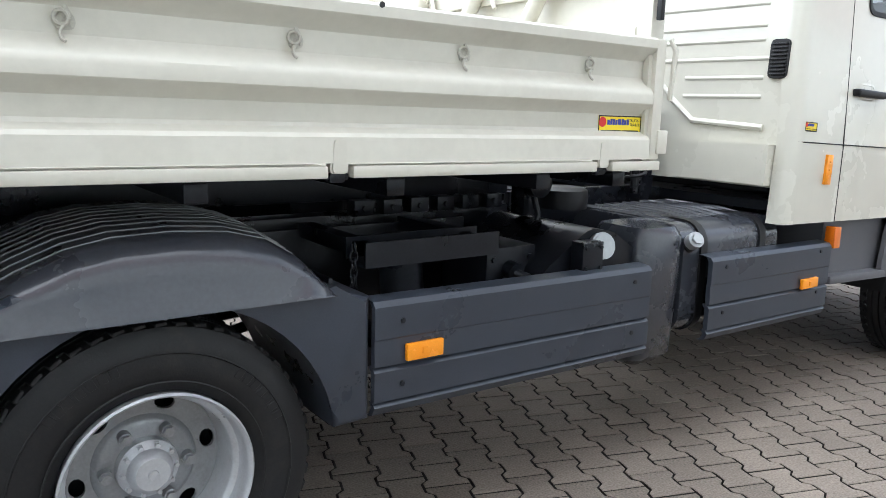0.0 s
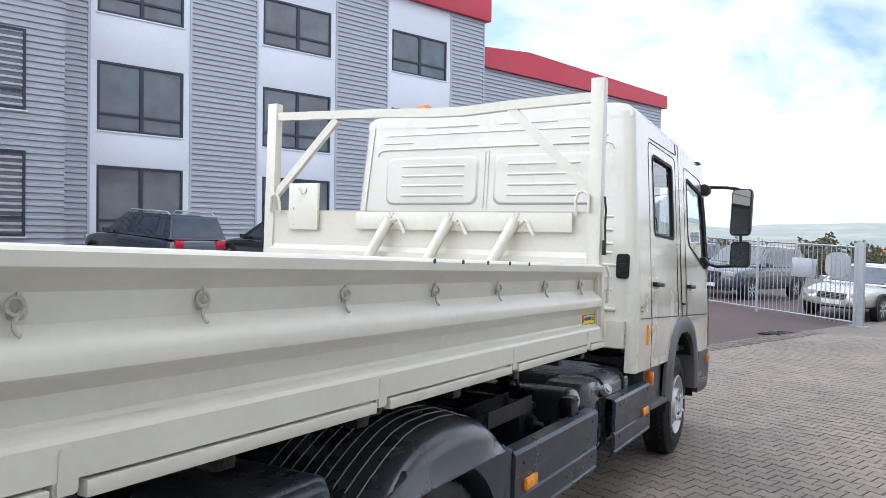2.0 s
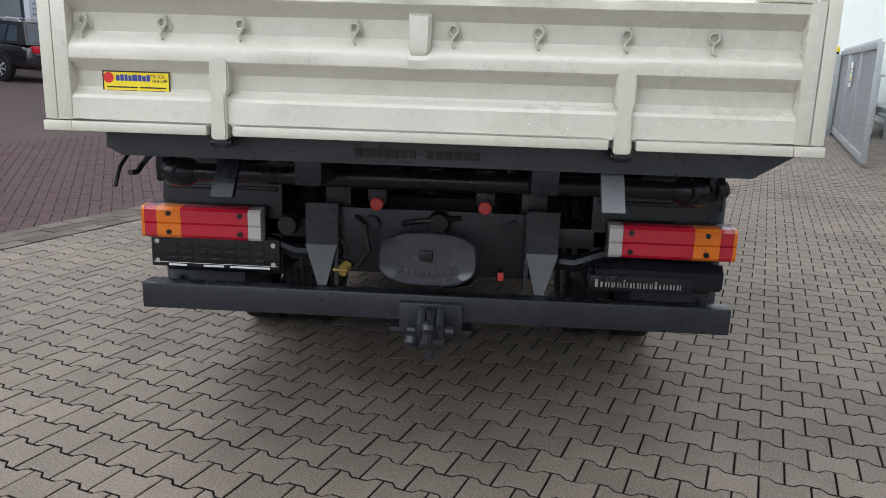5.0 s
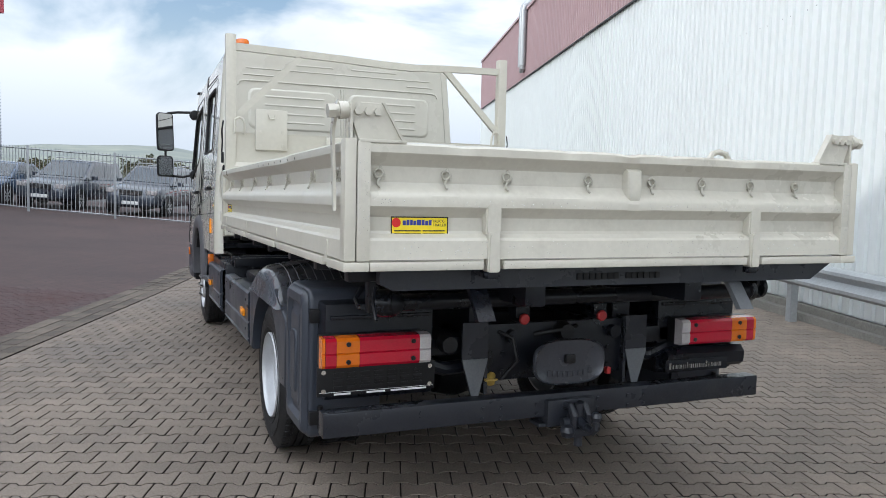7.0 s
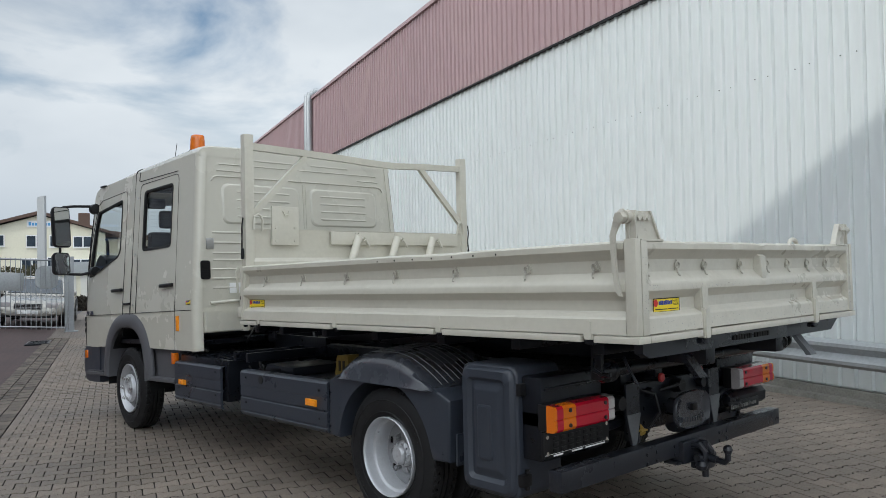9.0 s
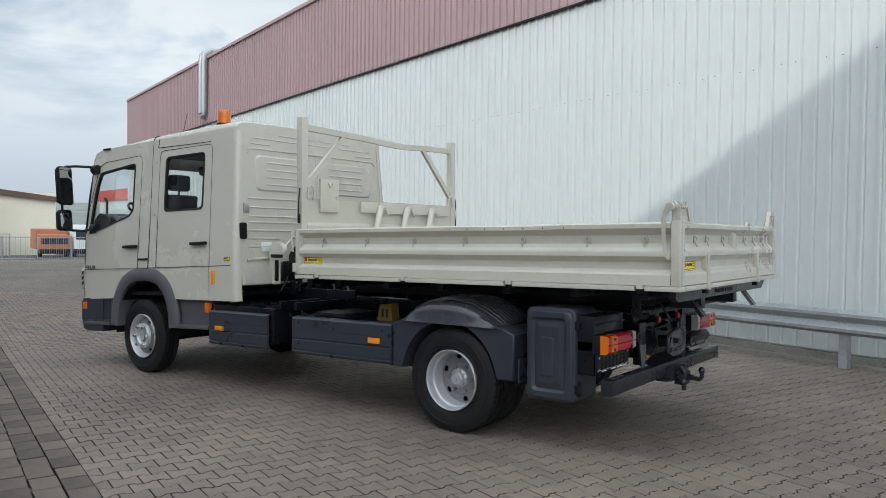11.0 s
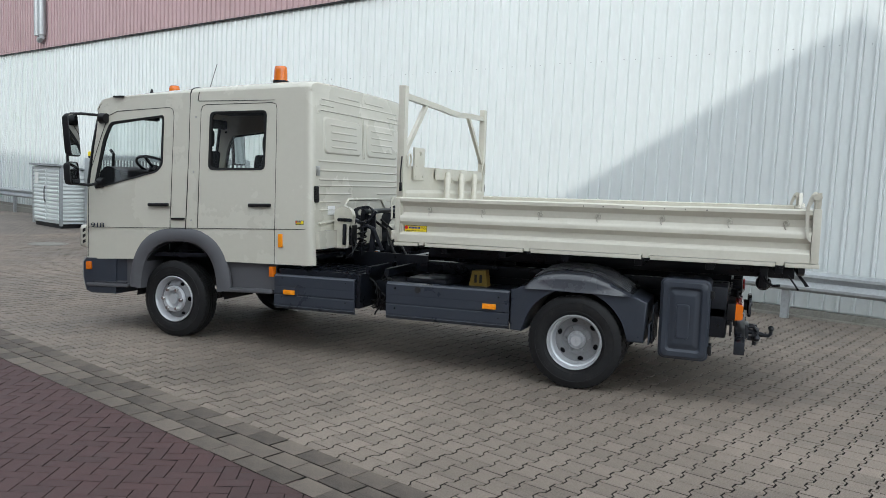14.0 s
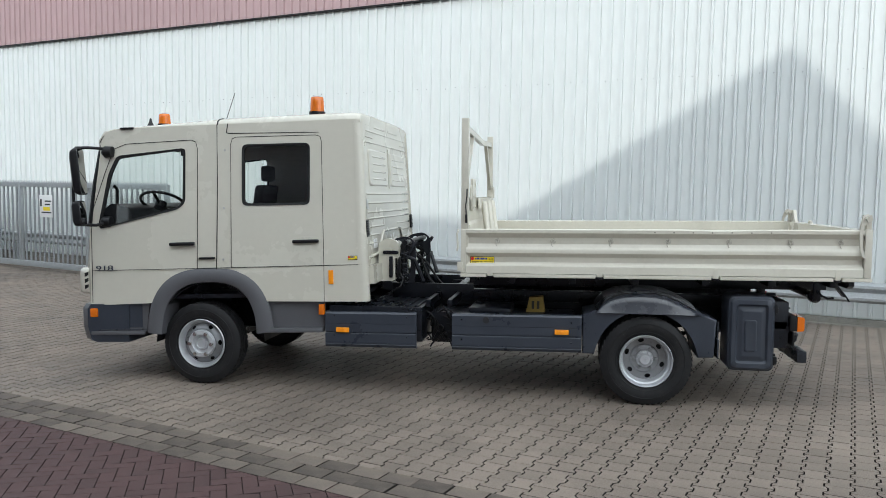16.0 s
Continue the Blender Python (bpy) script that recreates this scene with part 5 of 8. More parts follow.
# side guards, mudguards, rear boxes
def side_guard(x0, x1, sg):
    """Folded dark panel between the axles, with a rolled top and two pressed grooves."""
    o = sg * 1.135
    prof = [(o - sg * 0.05, 0.795), (o - sg * 0.012, 0.79), (o, 0.775), (o, 0.684), (o - sg * 0.002, 0.680), (o, 0.606), (o - sg * 0.012, 0.604), (o - sg * 0.012, 0.600), (o, 0.588),
            (o, 0.502), (o - sg * 0.010, 0.500), (o - sg * 0.010, 0.497), (o + sg * 0.002, 0.486), (o - sg * 0.012, 0.462), (o - sg * 0.03, 0.455)]
    prof = prof + [(p[0] - sg * 0.02, p[1]) for p in prof[::-1]]
    bm = bmesh.new()
    prism(bm, prof, "x", x0, x1)
    g = part("side_guard", bm, PLASTIC, truck, "dark grey folded side guard panel", m=GUARD, smooth=25)
    for x in (x0 + 0.12, x1 - 0.12):
        part("bracket", B(x - 0.025, x + 0.025, min(sg * 0.42, sg * 1.10), max(sg * 0.42, sg * 1.10), 0.60, 0.66, bevel=0.006), CHASSIS, g)
    bl = bmesh.new()
    for x in (x0 + 0.09, x1 - 0.09):
        for z in (0.735, 0.55):
            cyl(bl, (x, o, z), (x, o + sg * 0.004, z), 0.008, seg=8)
    pieces("bolt", bl, CHASSIS, g)
    return g


def reflector(x, y, z, w, h, sg, parent, name="side_reflector"):
    bm = bmesh.new()
    box(bm, x - w / 2, x + w / 2, min(y, y + sg * 0.016), max(y, y + sg * 0.016), z - h / 2, z + h / 2, bevel=0.004)
    box(bm, x - 0.012, x + 0.012, min(y, y + sg * 0.019), max(y, y + sg * 0.019), z - 0.010, z + 0.010, bevel=0.002)
    part(name, bm, AMBER, parent, "amber plastic side marker")


gl = side_guard(2.068, 2.945, 1), side_guard(0.562, 1.735, 1)
gr = side_guard(2.068, 2.945, -1), side_guard(0.562, 1.71, -1)
reflector(2.773, 1.135, 0.602, 0.125, 0.045, 1, gl[0])
reflector(0.738, 1.135, 0.648, 0.125, 0.045, 1, gl[1])
reflector(2.773, -1.135, 0.602, 0.125, 0.045, -1, gr[0])
reflector(0.722, -1.135, 0.642, 0.125, 0.05, -1, gr[1])


CAP_LINE = ((0.440, 0.838), (0.420, 0.872), (0.365, 0.932), (0.290, 0.978), (0.190, 1.004), (0.060, 1.014), (-0.080, 1.010), (-0.180, 0.990), (-0.280, 0.950), (-0.370, 0.902), (-0.440, 0.858), (-0.472, 0.837))


def mudguard(sg):
    cx, cz = 0.0, 0.41
    arc = [(cx + 0.448 * math.cos(radians(a)), cz + 0.448 * math.sin(radians(a))) for a in range(6, 176, 7)]
    outer = [(-0.580, 0.462), (-0.598, 0.795), (-0.50, 0.838), (-0.44, 0.850), (-0.3, 0.920), (0.28, 0.920), (0.41, 0.860), (0.44, 0.838), (0.552, 0.815), (0.552, 0.46)]
    bm = bmesh.new()
    prism(bm, arc + outer, "y", sg * 0.62, sg * 1.125)
    es = [e for e in bm.edges if all(abs(abs(v.co.y) - 1.125) < 1e-4 for v in e.verts)]
    bmesh.ops.bevel(bm, geom=es, offset=0.018, segments=3, profile=0.6, affect="EDGES")
    g = part("mudguard", bm, PLASTIC, truck, "dark grey plastic mudguard over the rear wheels", smooth=40)
    # rounded cap over the top
    rings = []
    for x, zt in CAP_LINE:
        zb, t = 0.834, zt - 0.834
        rings.append([(x, sg * a, z) for a, z in ((1.150, zb), (1.148, zb + 0.06 * t), (1.142, zb + 0.12 * t), (1.134, zb + 0.5 * t), (1.116, zb + 0.78 * t), (1.085, zb + 0.94 * t), (1.045, zt), (0.93, zt + 0.016), (0.75, zt + 0.024), (0.58, zt + 0.024), (0.56, zb))])
    cap = bmesh.new()
    loft(cap, rings)
    part("mudguard_cap", cap, FENDER_GREY, g, "glossy dark grey rounded mudguard cap", smooth=50)
    # the ribs are dark; their pale colour stands for the light along their edges
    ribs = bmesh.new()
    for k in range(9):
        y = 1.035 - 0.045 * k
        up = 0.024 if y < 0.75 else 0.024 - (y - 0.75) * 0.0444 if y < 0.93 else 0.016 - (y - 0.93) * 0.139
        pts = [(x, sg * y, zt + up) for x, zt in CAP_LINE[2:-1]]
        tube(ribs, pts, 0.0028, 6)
    pieces("rib", ribs, RIB_SHINE, g, "thin moulded rib, its edge shine painted pale")
    part("splash_flap", B(-0.625, -0.610, min(sg * 0.60, sg * 1.10), max(sg * 0.60, sg * 1.10), 0.45, 0.62, bevel=0.004), PLASTIC, g)
    for k in range(4):
        part("flap_rib", B(-0.640, -0.6255, min(sg * (0.66 + k * 0.1), sg * (0.69 + k * 0.1)), max(sg * (0.66 + k * 0.1), sg * (0.69 + k * 0.1)), 0.44, 0.76, bevel=0.004), PLASTIC, g)


def rear_box(sg):
    """Upright moulded locker behind the wheel, with a pressed door."""
    x0, x1, z0, z1 = -1.078, -0.692, 0.360, 1.012
    y0, y1 = sg * 0.80, sg * 1.12
    bm = bmesh.new()
    out = round_rect(x0, x1, z0, z1, 0.05, 4)
    prism(bm, out, "y", y0, y1)
    es = [e for e in bm.edges if all(abs(v.co.y - y1) < 1e-5 for v in e.verts)]
    bmesh.ops.bevel(bm, geom=es, offset=0.022, segments=3, profile=0.6, affect="EDGES")
    b = part("storage_box", bm, PLASTIC, truck, "upright dark grey moulded storage box", smooth=40)
    lid = bmesh.new()
    rings = []
    for dx, dy in ((0.0, 0.0), (0.003, 0.010), (0.016, 0.024), (0.048, 0.024), (0.064, 0.004), (0.080, 0.004), (0.098, 0.018), (0.11, 0.018)):
        rr = max(0.012, 0.05 - dx * 0.4)
        rings.append([(p[0], y1 + sg * dy, p[1]) for p in round_rect(x0 + 0.012 + dx, x1 - 0.012 - dx, z0 + 0.012 + dx * 1.15, z1 - 0.012 - dx * 1.15, rr, 4)])
    loft(lid, rings)
    part("lid", lid, PLASTIC, b, "pressed locker lid", smooth=40)
    rib = bmesh.new()
    rings = []
    for dx, dy in ((0.0, 0.012), (0.004, 0.026), (0.012, 0.030), (0.02, 0.028)):
        rings.append([(p[0], y1 + sg * dy, p[1]) for p in round_rect(x0 + 0.150 + dx, x1 - 0.130 - dx, z0 + 0.17 + dx, z1 - 0.20 - dx, 0.02, 3)])
    loft(rib, rings)
    part("raised_panel", rib, PLASTIC, b, smooth=40)
    for z in (0.46, 0.90):
        la = bmesh.new()
        box(la, x0 - 0.025, x0 + 0.005, min(y1 - sg * 0.07, y1), max(y1 - sg * 0.07, y1), z - 0.03, z + 0.03, bevel=0.006)
        cyl(la, (x0 - 0.012, y1 - sg * 0.05, z - 0.05), (x0 - 0.012, y1 - sg * 0.05, z + 0.05), 0.012, seg=10)
        part("latch", la, BLACK, b)
    part("bracket", B(-1.0, -0.8, min(sg * 0.38, sg * 0.82), max(sg * 0.38, sg * 0.82), 0.70, 0.76, bevel=0.005), CHASSIS, b)


for sg in (1, -1):
    mudguard(sg)
    rear_box(sg)


# ---- tipper body ----
SIDE_PROFILE = ((1.576, -0.022), (1.583, 0.0), (1.579, 0.018), (1.572, 0.025), (1.546, 0.025), (1.538, 0.020), (1.512, -0.012), (1.502, -0.018), (1.448, -0.020), (1.437, -0.014), (1.413, 0.012), (1.403, 0.020), (1.392, 0.023), (1.366, 0.023), (1.358, 0.018), (1.338, -0.006), (1.328, -0.013), (1.282, -0.015), (1.272, -0.009), (1.258, 0.014), (1.248, 0.020), (1.184, 0.024))
HW, BX0, BX1 = 1.145, -1.80, 1.655      # half width, rear and front of the body


def dropside(axis, a, b, place, out, name, label, dents=()):
    """A pressed steel side: profile drawn from a to b, in short steps so that it can carry dents."""
    n = max(2, int(abs(b - a) / (0.03 if axis == "x" else 0.010)))
    rng = random.Random(int(place * 100) + n)
    rings = []
    for i in range(n + 1):
        q = a + (b - a) * i / n
        ring = []
        for z, o in list(SIDE_PROFILE) + [(1.184, -0.05), (1.576, -0.05)]:
            dz, do = 0.0, 0.0
            for (dq, dzc, wq, wz, dep, drop) in dents:
                g = math.exp(-((q - dq) / wq) ** 2 - ((z - dzc) / wz) ** 2)
                do += dep * g
                dz += drop * g
            do += 0.0010 * math.sin(q * 7.3 + z * 9) + 0.0007 * math.sin(q * 17.1 + z * 31)
            w = place + out * (o + do)
            ring.append((q, w, z + dz) if axis == "x" else (w, q, z + dz))
        rings.append(ring)
    bm = bmesh.new()
    loft(bm, rings)
    return part(name, bm, CREAM_WORN if axis == "y" else CREAM, truck, label, smooth=24, m=BED)


def hook(parent, m, mat):
    """Rope hook: a teardrop plate on three screws, with a round eye and a bent tail standing out of it."""
    bm = bmesh.new()
    plate = round_poly([(0.002, 0.034), (0.022, -0.004), (0.016, -0.022), (-0.016, -0.022), (-0.018, -0.002)], 0.010)
    prism(bm, plate, "z", 0.0, 0.0045)
    for x, y in ((0.001, 0.022), (0.013, -0.012), (-0.013, -0.012)):
        cyl(bm, (x, y, 0.0045), (x, y, 0.0075), 0.0036, seg=8)
    eye = [(-0.008 + 0.0135 * math.cos(a), 0.002 + 0.0145 * math.sin(a), 0.013 + 0.004 * math.cos(a)) for a in [2 * math.pi * k / 14 for k in range(15)]]
    tube(bm, eye, 0.0042, 7)
    tube(bm, [(0.006, -0.006, 0.004), (-0.002, -0.013, 0.012), (-0.010, -0.021, 0.016), (-0.013, -0.032, 0.018), (-0.010, -0.041, 0.022), (-0.004, -0.046, 0.026)], 0.0042, 7)
    bm.transform(m)
    part("rope_hook", bm, mat, parent, "painted rope hook", m=BED, smooth=50)


def face_matrix(x, y, z, facing):
    """Axes on an upright face: right, up, out."""
    r = {"left": ((-1, 0, 0), (0, 0, 1), (0, 1, 0)), "right": ((1, 0, 0), (0, 0, 1), (0, -1, 0)), "rear": ((0, -1, 0), (0, 0, 1), (-1, 0, 0)), "front": ((0, 1, 0), (0, 0, 1), (1, 0, 0))}[facing]
    m = Matrix(r).transposed().to_4x4()
    return Matrix.Translation((x, y, z)) @ m


def strap_hinge(parent, m, tall=False):
    """Lower lug over the floor edge, with a rounded pad above it on the tailgate."""
    bm = bmesh.new()
    if tall:
        pad = round_poly([(-0.030, 0.085), (0.030, 0.085), (0.030, 0.205), (-0.030, 0.205)], 0.020)
        prism(bm, pad, "z", -0.02, 0.014)
        prism(bm, [(x * 0.84, 0.145 + (y - 0.145) * 0.93) for x, y in pad], "z", 0.014, 0.021)
    top, low, proud = (0.100, -0.045, 0.026) if tall else (0.058, -0.030, 0.013)
    lug = round_poly([(-0.026, low), (0.026, low), (0.021, top), (-0.021, top)], 0.012)
    prism(bm, lug, "z", -0.01, proud)
    prism(bm, [(x * 0.8, y * 0.94) for x, y in lug], "z", proud, proud + 0.006)
    bm.transform(m)
    h = part("hinge", bm, CREAM_WORN if tall else CREAM, parent, "painted strap hinge", m=BED, smooth=40)
    k = bmesh.new()
    drop = 0.0 if tall else 0.016
    box(k, -0.022, 0.022, drop - 0.070, drop - 0.043, -0.02, 0.020 - drop, bevel=0.006)
    cyl(k, (-0.032, drop - 0.055, 0.008 - drop), (0.032, drop - 0.055, 0.008 - drop), 0.010, seg=8)
    k.transform(m)
    part("hinge_pin", k, CHASSIS, h, m=BED)


def sticker(parent, m, w, h, small=False):
    """Dealer's sticker: yellow field, red dot, blue and dark bars."""
    bm = bmesh.new()
    box(bm, -w / 2, w / 2, -h / 2, h / 2, 0, 0.0012)
    bm.transform(m)
    s = part("sticker", bm, YELLOW, parent, "yellow dealer sticker with red dot")
    a = bmesh.new()
    for q in ((-w / 2, w / 2, h / 2 - 0.004, h / 2), (-w / 2, w / 2, -h / 2, -h / 2 + 0.004), (-w / 2, -w / 2 + 0.004, -h / 2, h / 2), (w / 2 - 0.004, w / 2, -h / 2, h / 2)):
        box(a, *q, 0.0012, 0.002)
    for k in range(2):
        box(a, -w * 0.44, w * 0.02, -h * (0.22 + 0.16 * k) - h * 0.03, -h * (0.22 + 0.16 * k) + h * 0.03, 0.0012, 0.002)
        box(a, w * 0.05, w * 0.44, -h * (0.22 + 0.16 * k) - h * 0.03, -h * (0.22 + 0.16 * k) + h * 0.03, 0.0012, 0.002)
    a.transform(m)
    part("print", a, INK, s)
    d = bmesh.new()
    cyl(d, (-w * 0.41, h * 0.19, 0.0012), (-w * 0.41, h * 0.19, 0.0022), h * 0.24, seg=20)
    d.transform(m)
    part("red_dot", d, STICKER_RED, s)
    t = bmesh.new()
    x = -w * 0.30
    for k, ww in enumerate((0.055, 0.05, 0.045, 0.045, 0.075, 0.05, 0.05, 0.05)):
        box(t, x, x + w * ww, h * 0.06, h * (0.34 if k % 3 else 0.30), 0.0012, 0.0022, bevel=0.0)
        x += w * (ww + 0.012)
    t.transform(m)
    part("name_shape", t, STICKER_BLUE, s)
    if not small:
        text_part("print", "TRUCK-", h * 0.2, INK, m @ Matrix.Translation((w * 0.33, h * 0.27, 0.0018)), s, 0.0003)
        text_part("print", "TRAILER", h * 0.2, INK, m @ Matrix.Translation((w * 0.345, h * 0.07, 0.0018)), s, 0.0003)


left = dropside("x", BX0 + 0.048, BX1 - 0.05, HW, 1, "left_side", "cream pressed steel dropside with two ribs", [(-0.6, 1.568, 0.25, 0.03, -0.006, -0.006)])
right = dropside("x", BX0 + 0.048, BX1 - 0.05, -HW, -1, "right_side", "cream pressed steel dropside with two ribs", [(0.2, 1.3, 0.2, 0.06, -0.006, 0.0)])
tail = dropside("y", -HW + 0.060, HW - 0.060, BX0 + 0.012, -1, "tailgate", "cream pressed steel tailgate with dented top edge",
                [(0.05, 1.577, 0.045, 0.030, 0.010, -0.007), (-0.16, 1.582, 0.035, 0.020, -0.010, -0.003), (0.31, 1.582, 0.030, 0.018, -0.009, -0.002), (-0.52, 1.575, 0.060, 0.024, -0.008, -0.004), (-0.60, 1.560, 0.022, 0.016, 0.006, 0.0),
                 (0.02, 1.385, 0.05, 0.03, 0.008, -0.005), (0.74, 1.580, 0.050, 0.018, -0.007, -0.003), (0.35, 1.36, 0.10, 0.03, -0.004, 0.0)])
for sg in (-1, 1):
    fr = bmesh.new()
    box(fr, BX0 - 0.014, BX0 + 0.055, min(sg * (HW - 0.062), sg * (HW - 0.017)), max(sg * (HW - 0.062), sg * (HW - 0.017)), 1.180, 1.581, bevel=0.003)
    part("end_frame", fr, CREAM_WORN, tail, m=BED)

for x in (1.322, 0.823, 0.318, -0.172, -0.680, -1.182, -1.582):
    hook(left, face_matrix(x, HW - 0.020, 1.474, "left"), HOOK_PAINT)
for x in (1.335, 0.842, 0.336, -0.166, -0.668, -1.178, -1.585):
    hook(right, face_matrix(x, -HW + 0.020, 1.478, "right"), HOOK_PAINT)
for y in (1.038, 0.792, 0.553, 0.207, -0.087, -0.336, -0.592, -0.843):
    hook(tail, face_matrix(BX0 + 0.032, y, 1.474, "rear"), HOOK_PAINT)
for x in (1.387, 0.415, -0.567, -1.552):
    strap_hinge(left, face_matrix(x, HW + 0.006, 1.187, "left"))
for x in (1.386, 0.436, -0.525, -1.510):
    strap_hinge(right, face_matrix(x, -HW - 0.006, 1.187, "right"))
for y in (0.622, -0.590):
    strap_hinge(tail, face_matrix(BX0 + 0.006, y, 1.180, "rear"), tall=True)
st = bmesh.new()
rings = []
for h, w, o in ((0.0, 0.012, 0.012), (0.006, 0.021, 0.022), (0.016, 0.028, 0.028), (0.034, 0.033, 0.029), (0.125, 0.034, 0.024), (0.14, 0.034, 0.0)):
    rings.append([(-w, h, -0.02), (w, h, -0.02), (w, h, o * 0.55), (w - 0.010, h, o), (-w + 0.004, h, o), (-w, h, o * 0.8)])
loft(st, rings)
st.transform(face_matrix(BX0 + 0.014, 0.018, 1.388, "rear"))
part("strap", st, CREAM_WORN, tail, m=BED)

# rain beads on the rear and the right side
rng = random.Random(12)
V, F = [], []
for k in range(520):
    r = rng.choice((0.0012, 0.0015, 0.0022))
    if k < 330:
        z = 1.186 + 0.06 * rng.random() if rng.random() < 0.6 else 1.368 + 0.022 * rng.random()
        m = face_matrix(BX0 - 0.0115, rng.uniform(-1.07, 1.07), z, "rear")
    elif k < 430:
        m = face_matrix(BX0 - 0.0215, rng.uniform(-1.06, 1.06), rng.uniform(1.149, 1.172), "rear")
    else:
        m = face_matrix(BX0 - 0.0135, rng.choice((-1, 1)) * rng.uniform(1.088, 1.122), rng.uniform(1.19, 1.575), "rear")
    i = len(V)
    V += [tuple(m @ Vector((r * math.cos(1.0472 * q), r * math.sin(1.0472 * q), 0))) for q in range(6)] + [tuple(m @ Vector((0, 0, r * 0.8)))]
    F += [(i + q, i + (q + 1) % 6, i + 6) for q in range(6)]
me = bpy.data.meshes.new("rain_beads")
me.from_pydata(V, [], F)
me.transform(BED)
me.materials.append(CHROME)
rb = new("rain_beads", me)
rb.parent = tail
tagged(rb, "small rain beads on the tailgate", kind="stuff")

sticker(left, BED @ face_matrix(1.460, HW - 0.012, 1.298, "left"), 0.22, 0.066)
sticker(right, BED @ face_matrix(1.488, -HW + 0.012, 1.290, "right"), 0.205, 0.068)
sticker(tail, BED @ face_matrix(BX0 + 0.0235, 0.892, 1.297, "rear"), 0.212, 0.068)


def body_frame():
    # lower rail round the floor, corner posts and floor
    for sg, nm in ((1, "lower_rail"), (-1, "lower_rail")):
        cuts = ([BX0 - 0.02, -1.587, -1.517, -0.602, -0.532, 0.380, 0.450, 1.352, 1.422, BX1], [BX0 - 0.02, -1.545, -1.475, -0.560, -0.490, 0.401, 0.471, 1.351, 1.421, BX1])[0 if sg > 0 else 1]
        bm = bmesh.new()
        for a, b in zip(cuts[::2], cuts[1::2]):
            box(bm, a, b, min(sg * (HW - 0.06), sg * (HW + 0.030)), max(sg * (HW - 0.06), sg * (HW + 0.030)), 1.146, 1.177, bevel=0.005)
        pieces(nm, bm, CREAM, truck, "cream steel floor edge", m=BED)
    bm = bmesh.new()
    for a, b in ((-HW + 0.0615, -0.63), (-0.55, 0.582), (0.662, HW - 0.0615)):
        box(bm, BX0 - 0.022, BX0 + 0.07, a, b, 1.146, 1.177, bevel=0.005)
    pieces("lower_rail", bm, CREAM_WORN, truck, "scratched cream steel floor edge", m=BED)
    fl = bmesh.new()
    box(fl, BX0 + 0.05, BX1 - 0.04, -HW + 0.03, HW - 0.03, 1.148, 1.172)
    part("floor", fl, CREAM_WORN, truck, "worn steel load floor", m=BED)
    for sg in (1, -1):
        p = bmesh.new()
        box(p, BX0 - 0.012, BX0 + 0.045, min(sg * (HW - 0.014), sg * (HW + 0.026)), max(sg * (HW - 0.014), sg * (HW + 0.026)), 1.180, 1.588, bevel=0.006)
        part("corner_post", p, CREAM, truck, "cream rear corner post", m=BED)
        f = bmesh.new()
        box(f, BX1 - 0.048, BX1 + 0.0, min(sg * (HW - 0.06), sg * (HW + 0.022)), max(sg * (HW - 0.06), sg * (HW + 0.022)), 1.180, 1.578, bevel=0.008)
        box(f, BX1 - 0.02, BX1 + 0.03, min(sg * (HW - 0.02), sg * (HW + 0.03)), max(sg * (HW - 0.02), sg * (HW + 0.03)), 1.20, 1.28, bevel=0.006)
        part("corner_post", f, CREAM, truck, m=BED)
        # swinging catch on the front corner
        c = bmesh.new()
        tube(c, [(BX1 + 0.02, sg * (HW + 0.02), 1.578), (BX1 + 0.03, sg * (HW + 0.035), 1.54), (BX1 + 0.025, sg * (HW + 0.03), 1.42), (BX1 + 0.03, sg * (HW + 0.025), 1.38)], 0.009, 8)
        part("catch", c, CREAM, truck, m=BED)


body_frame()


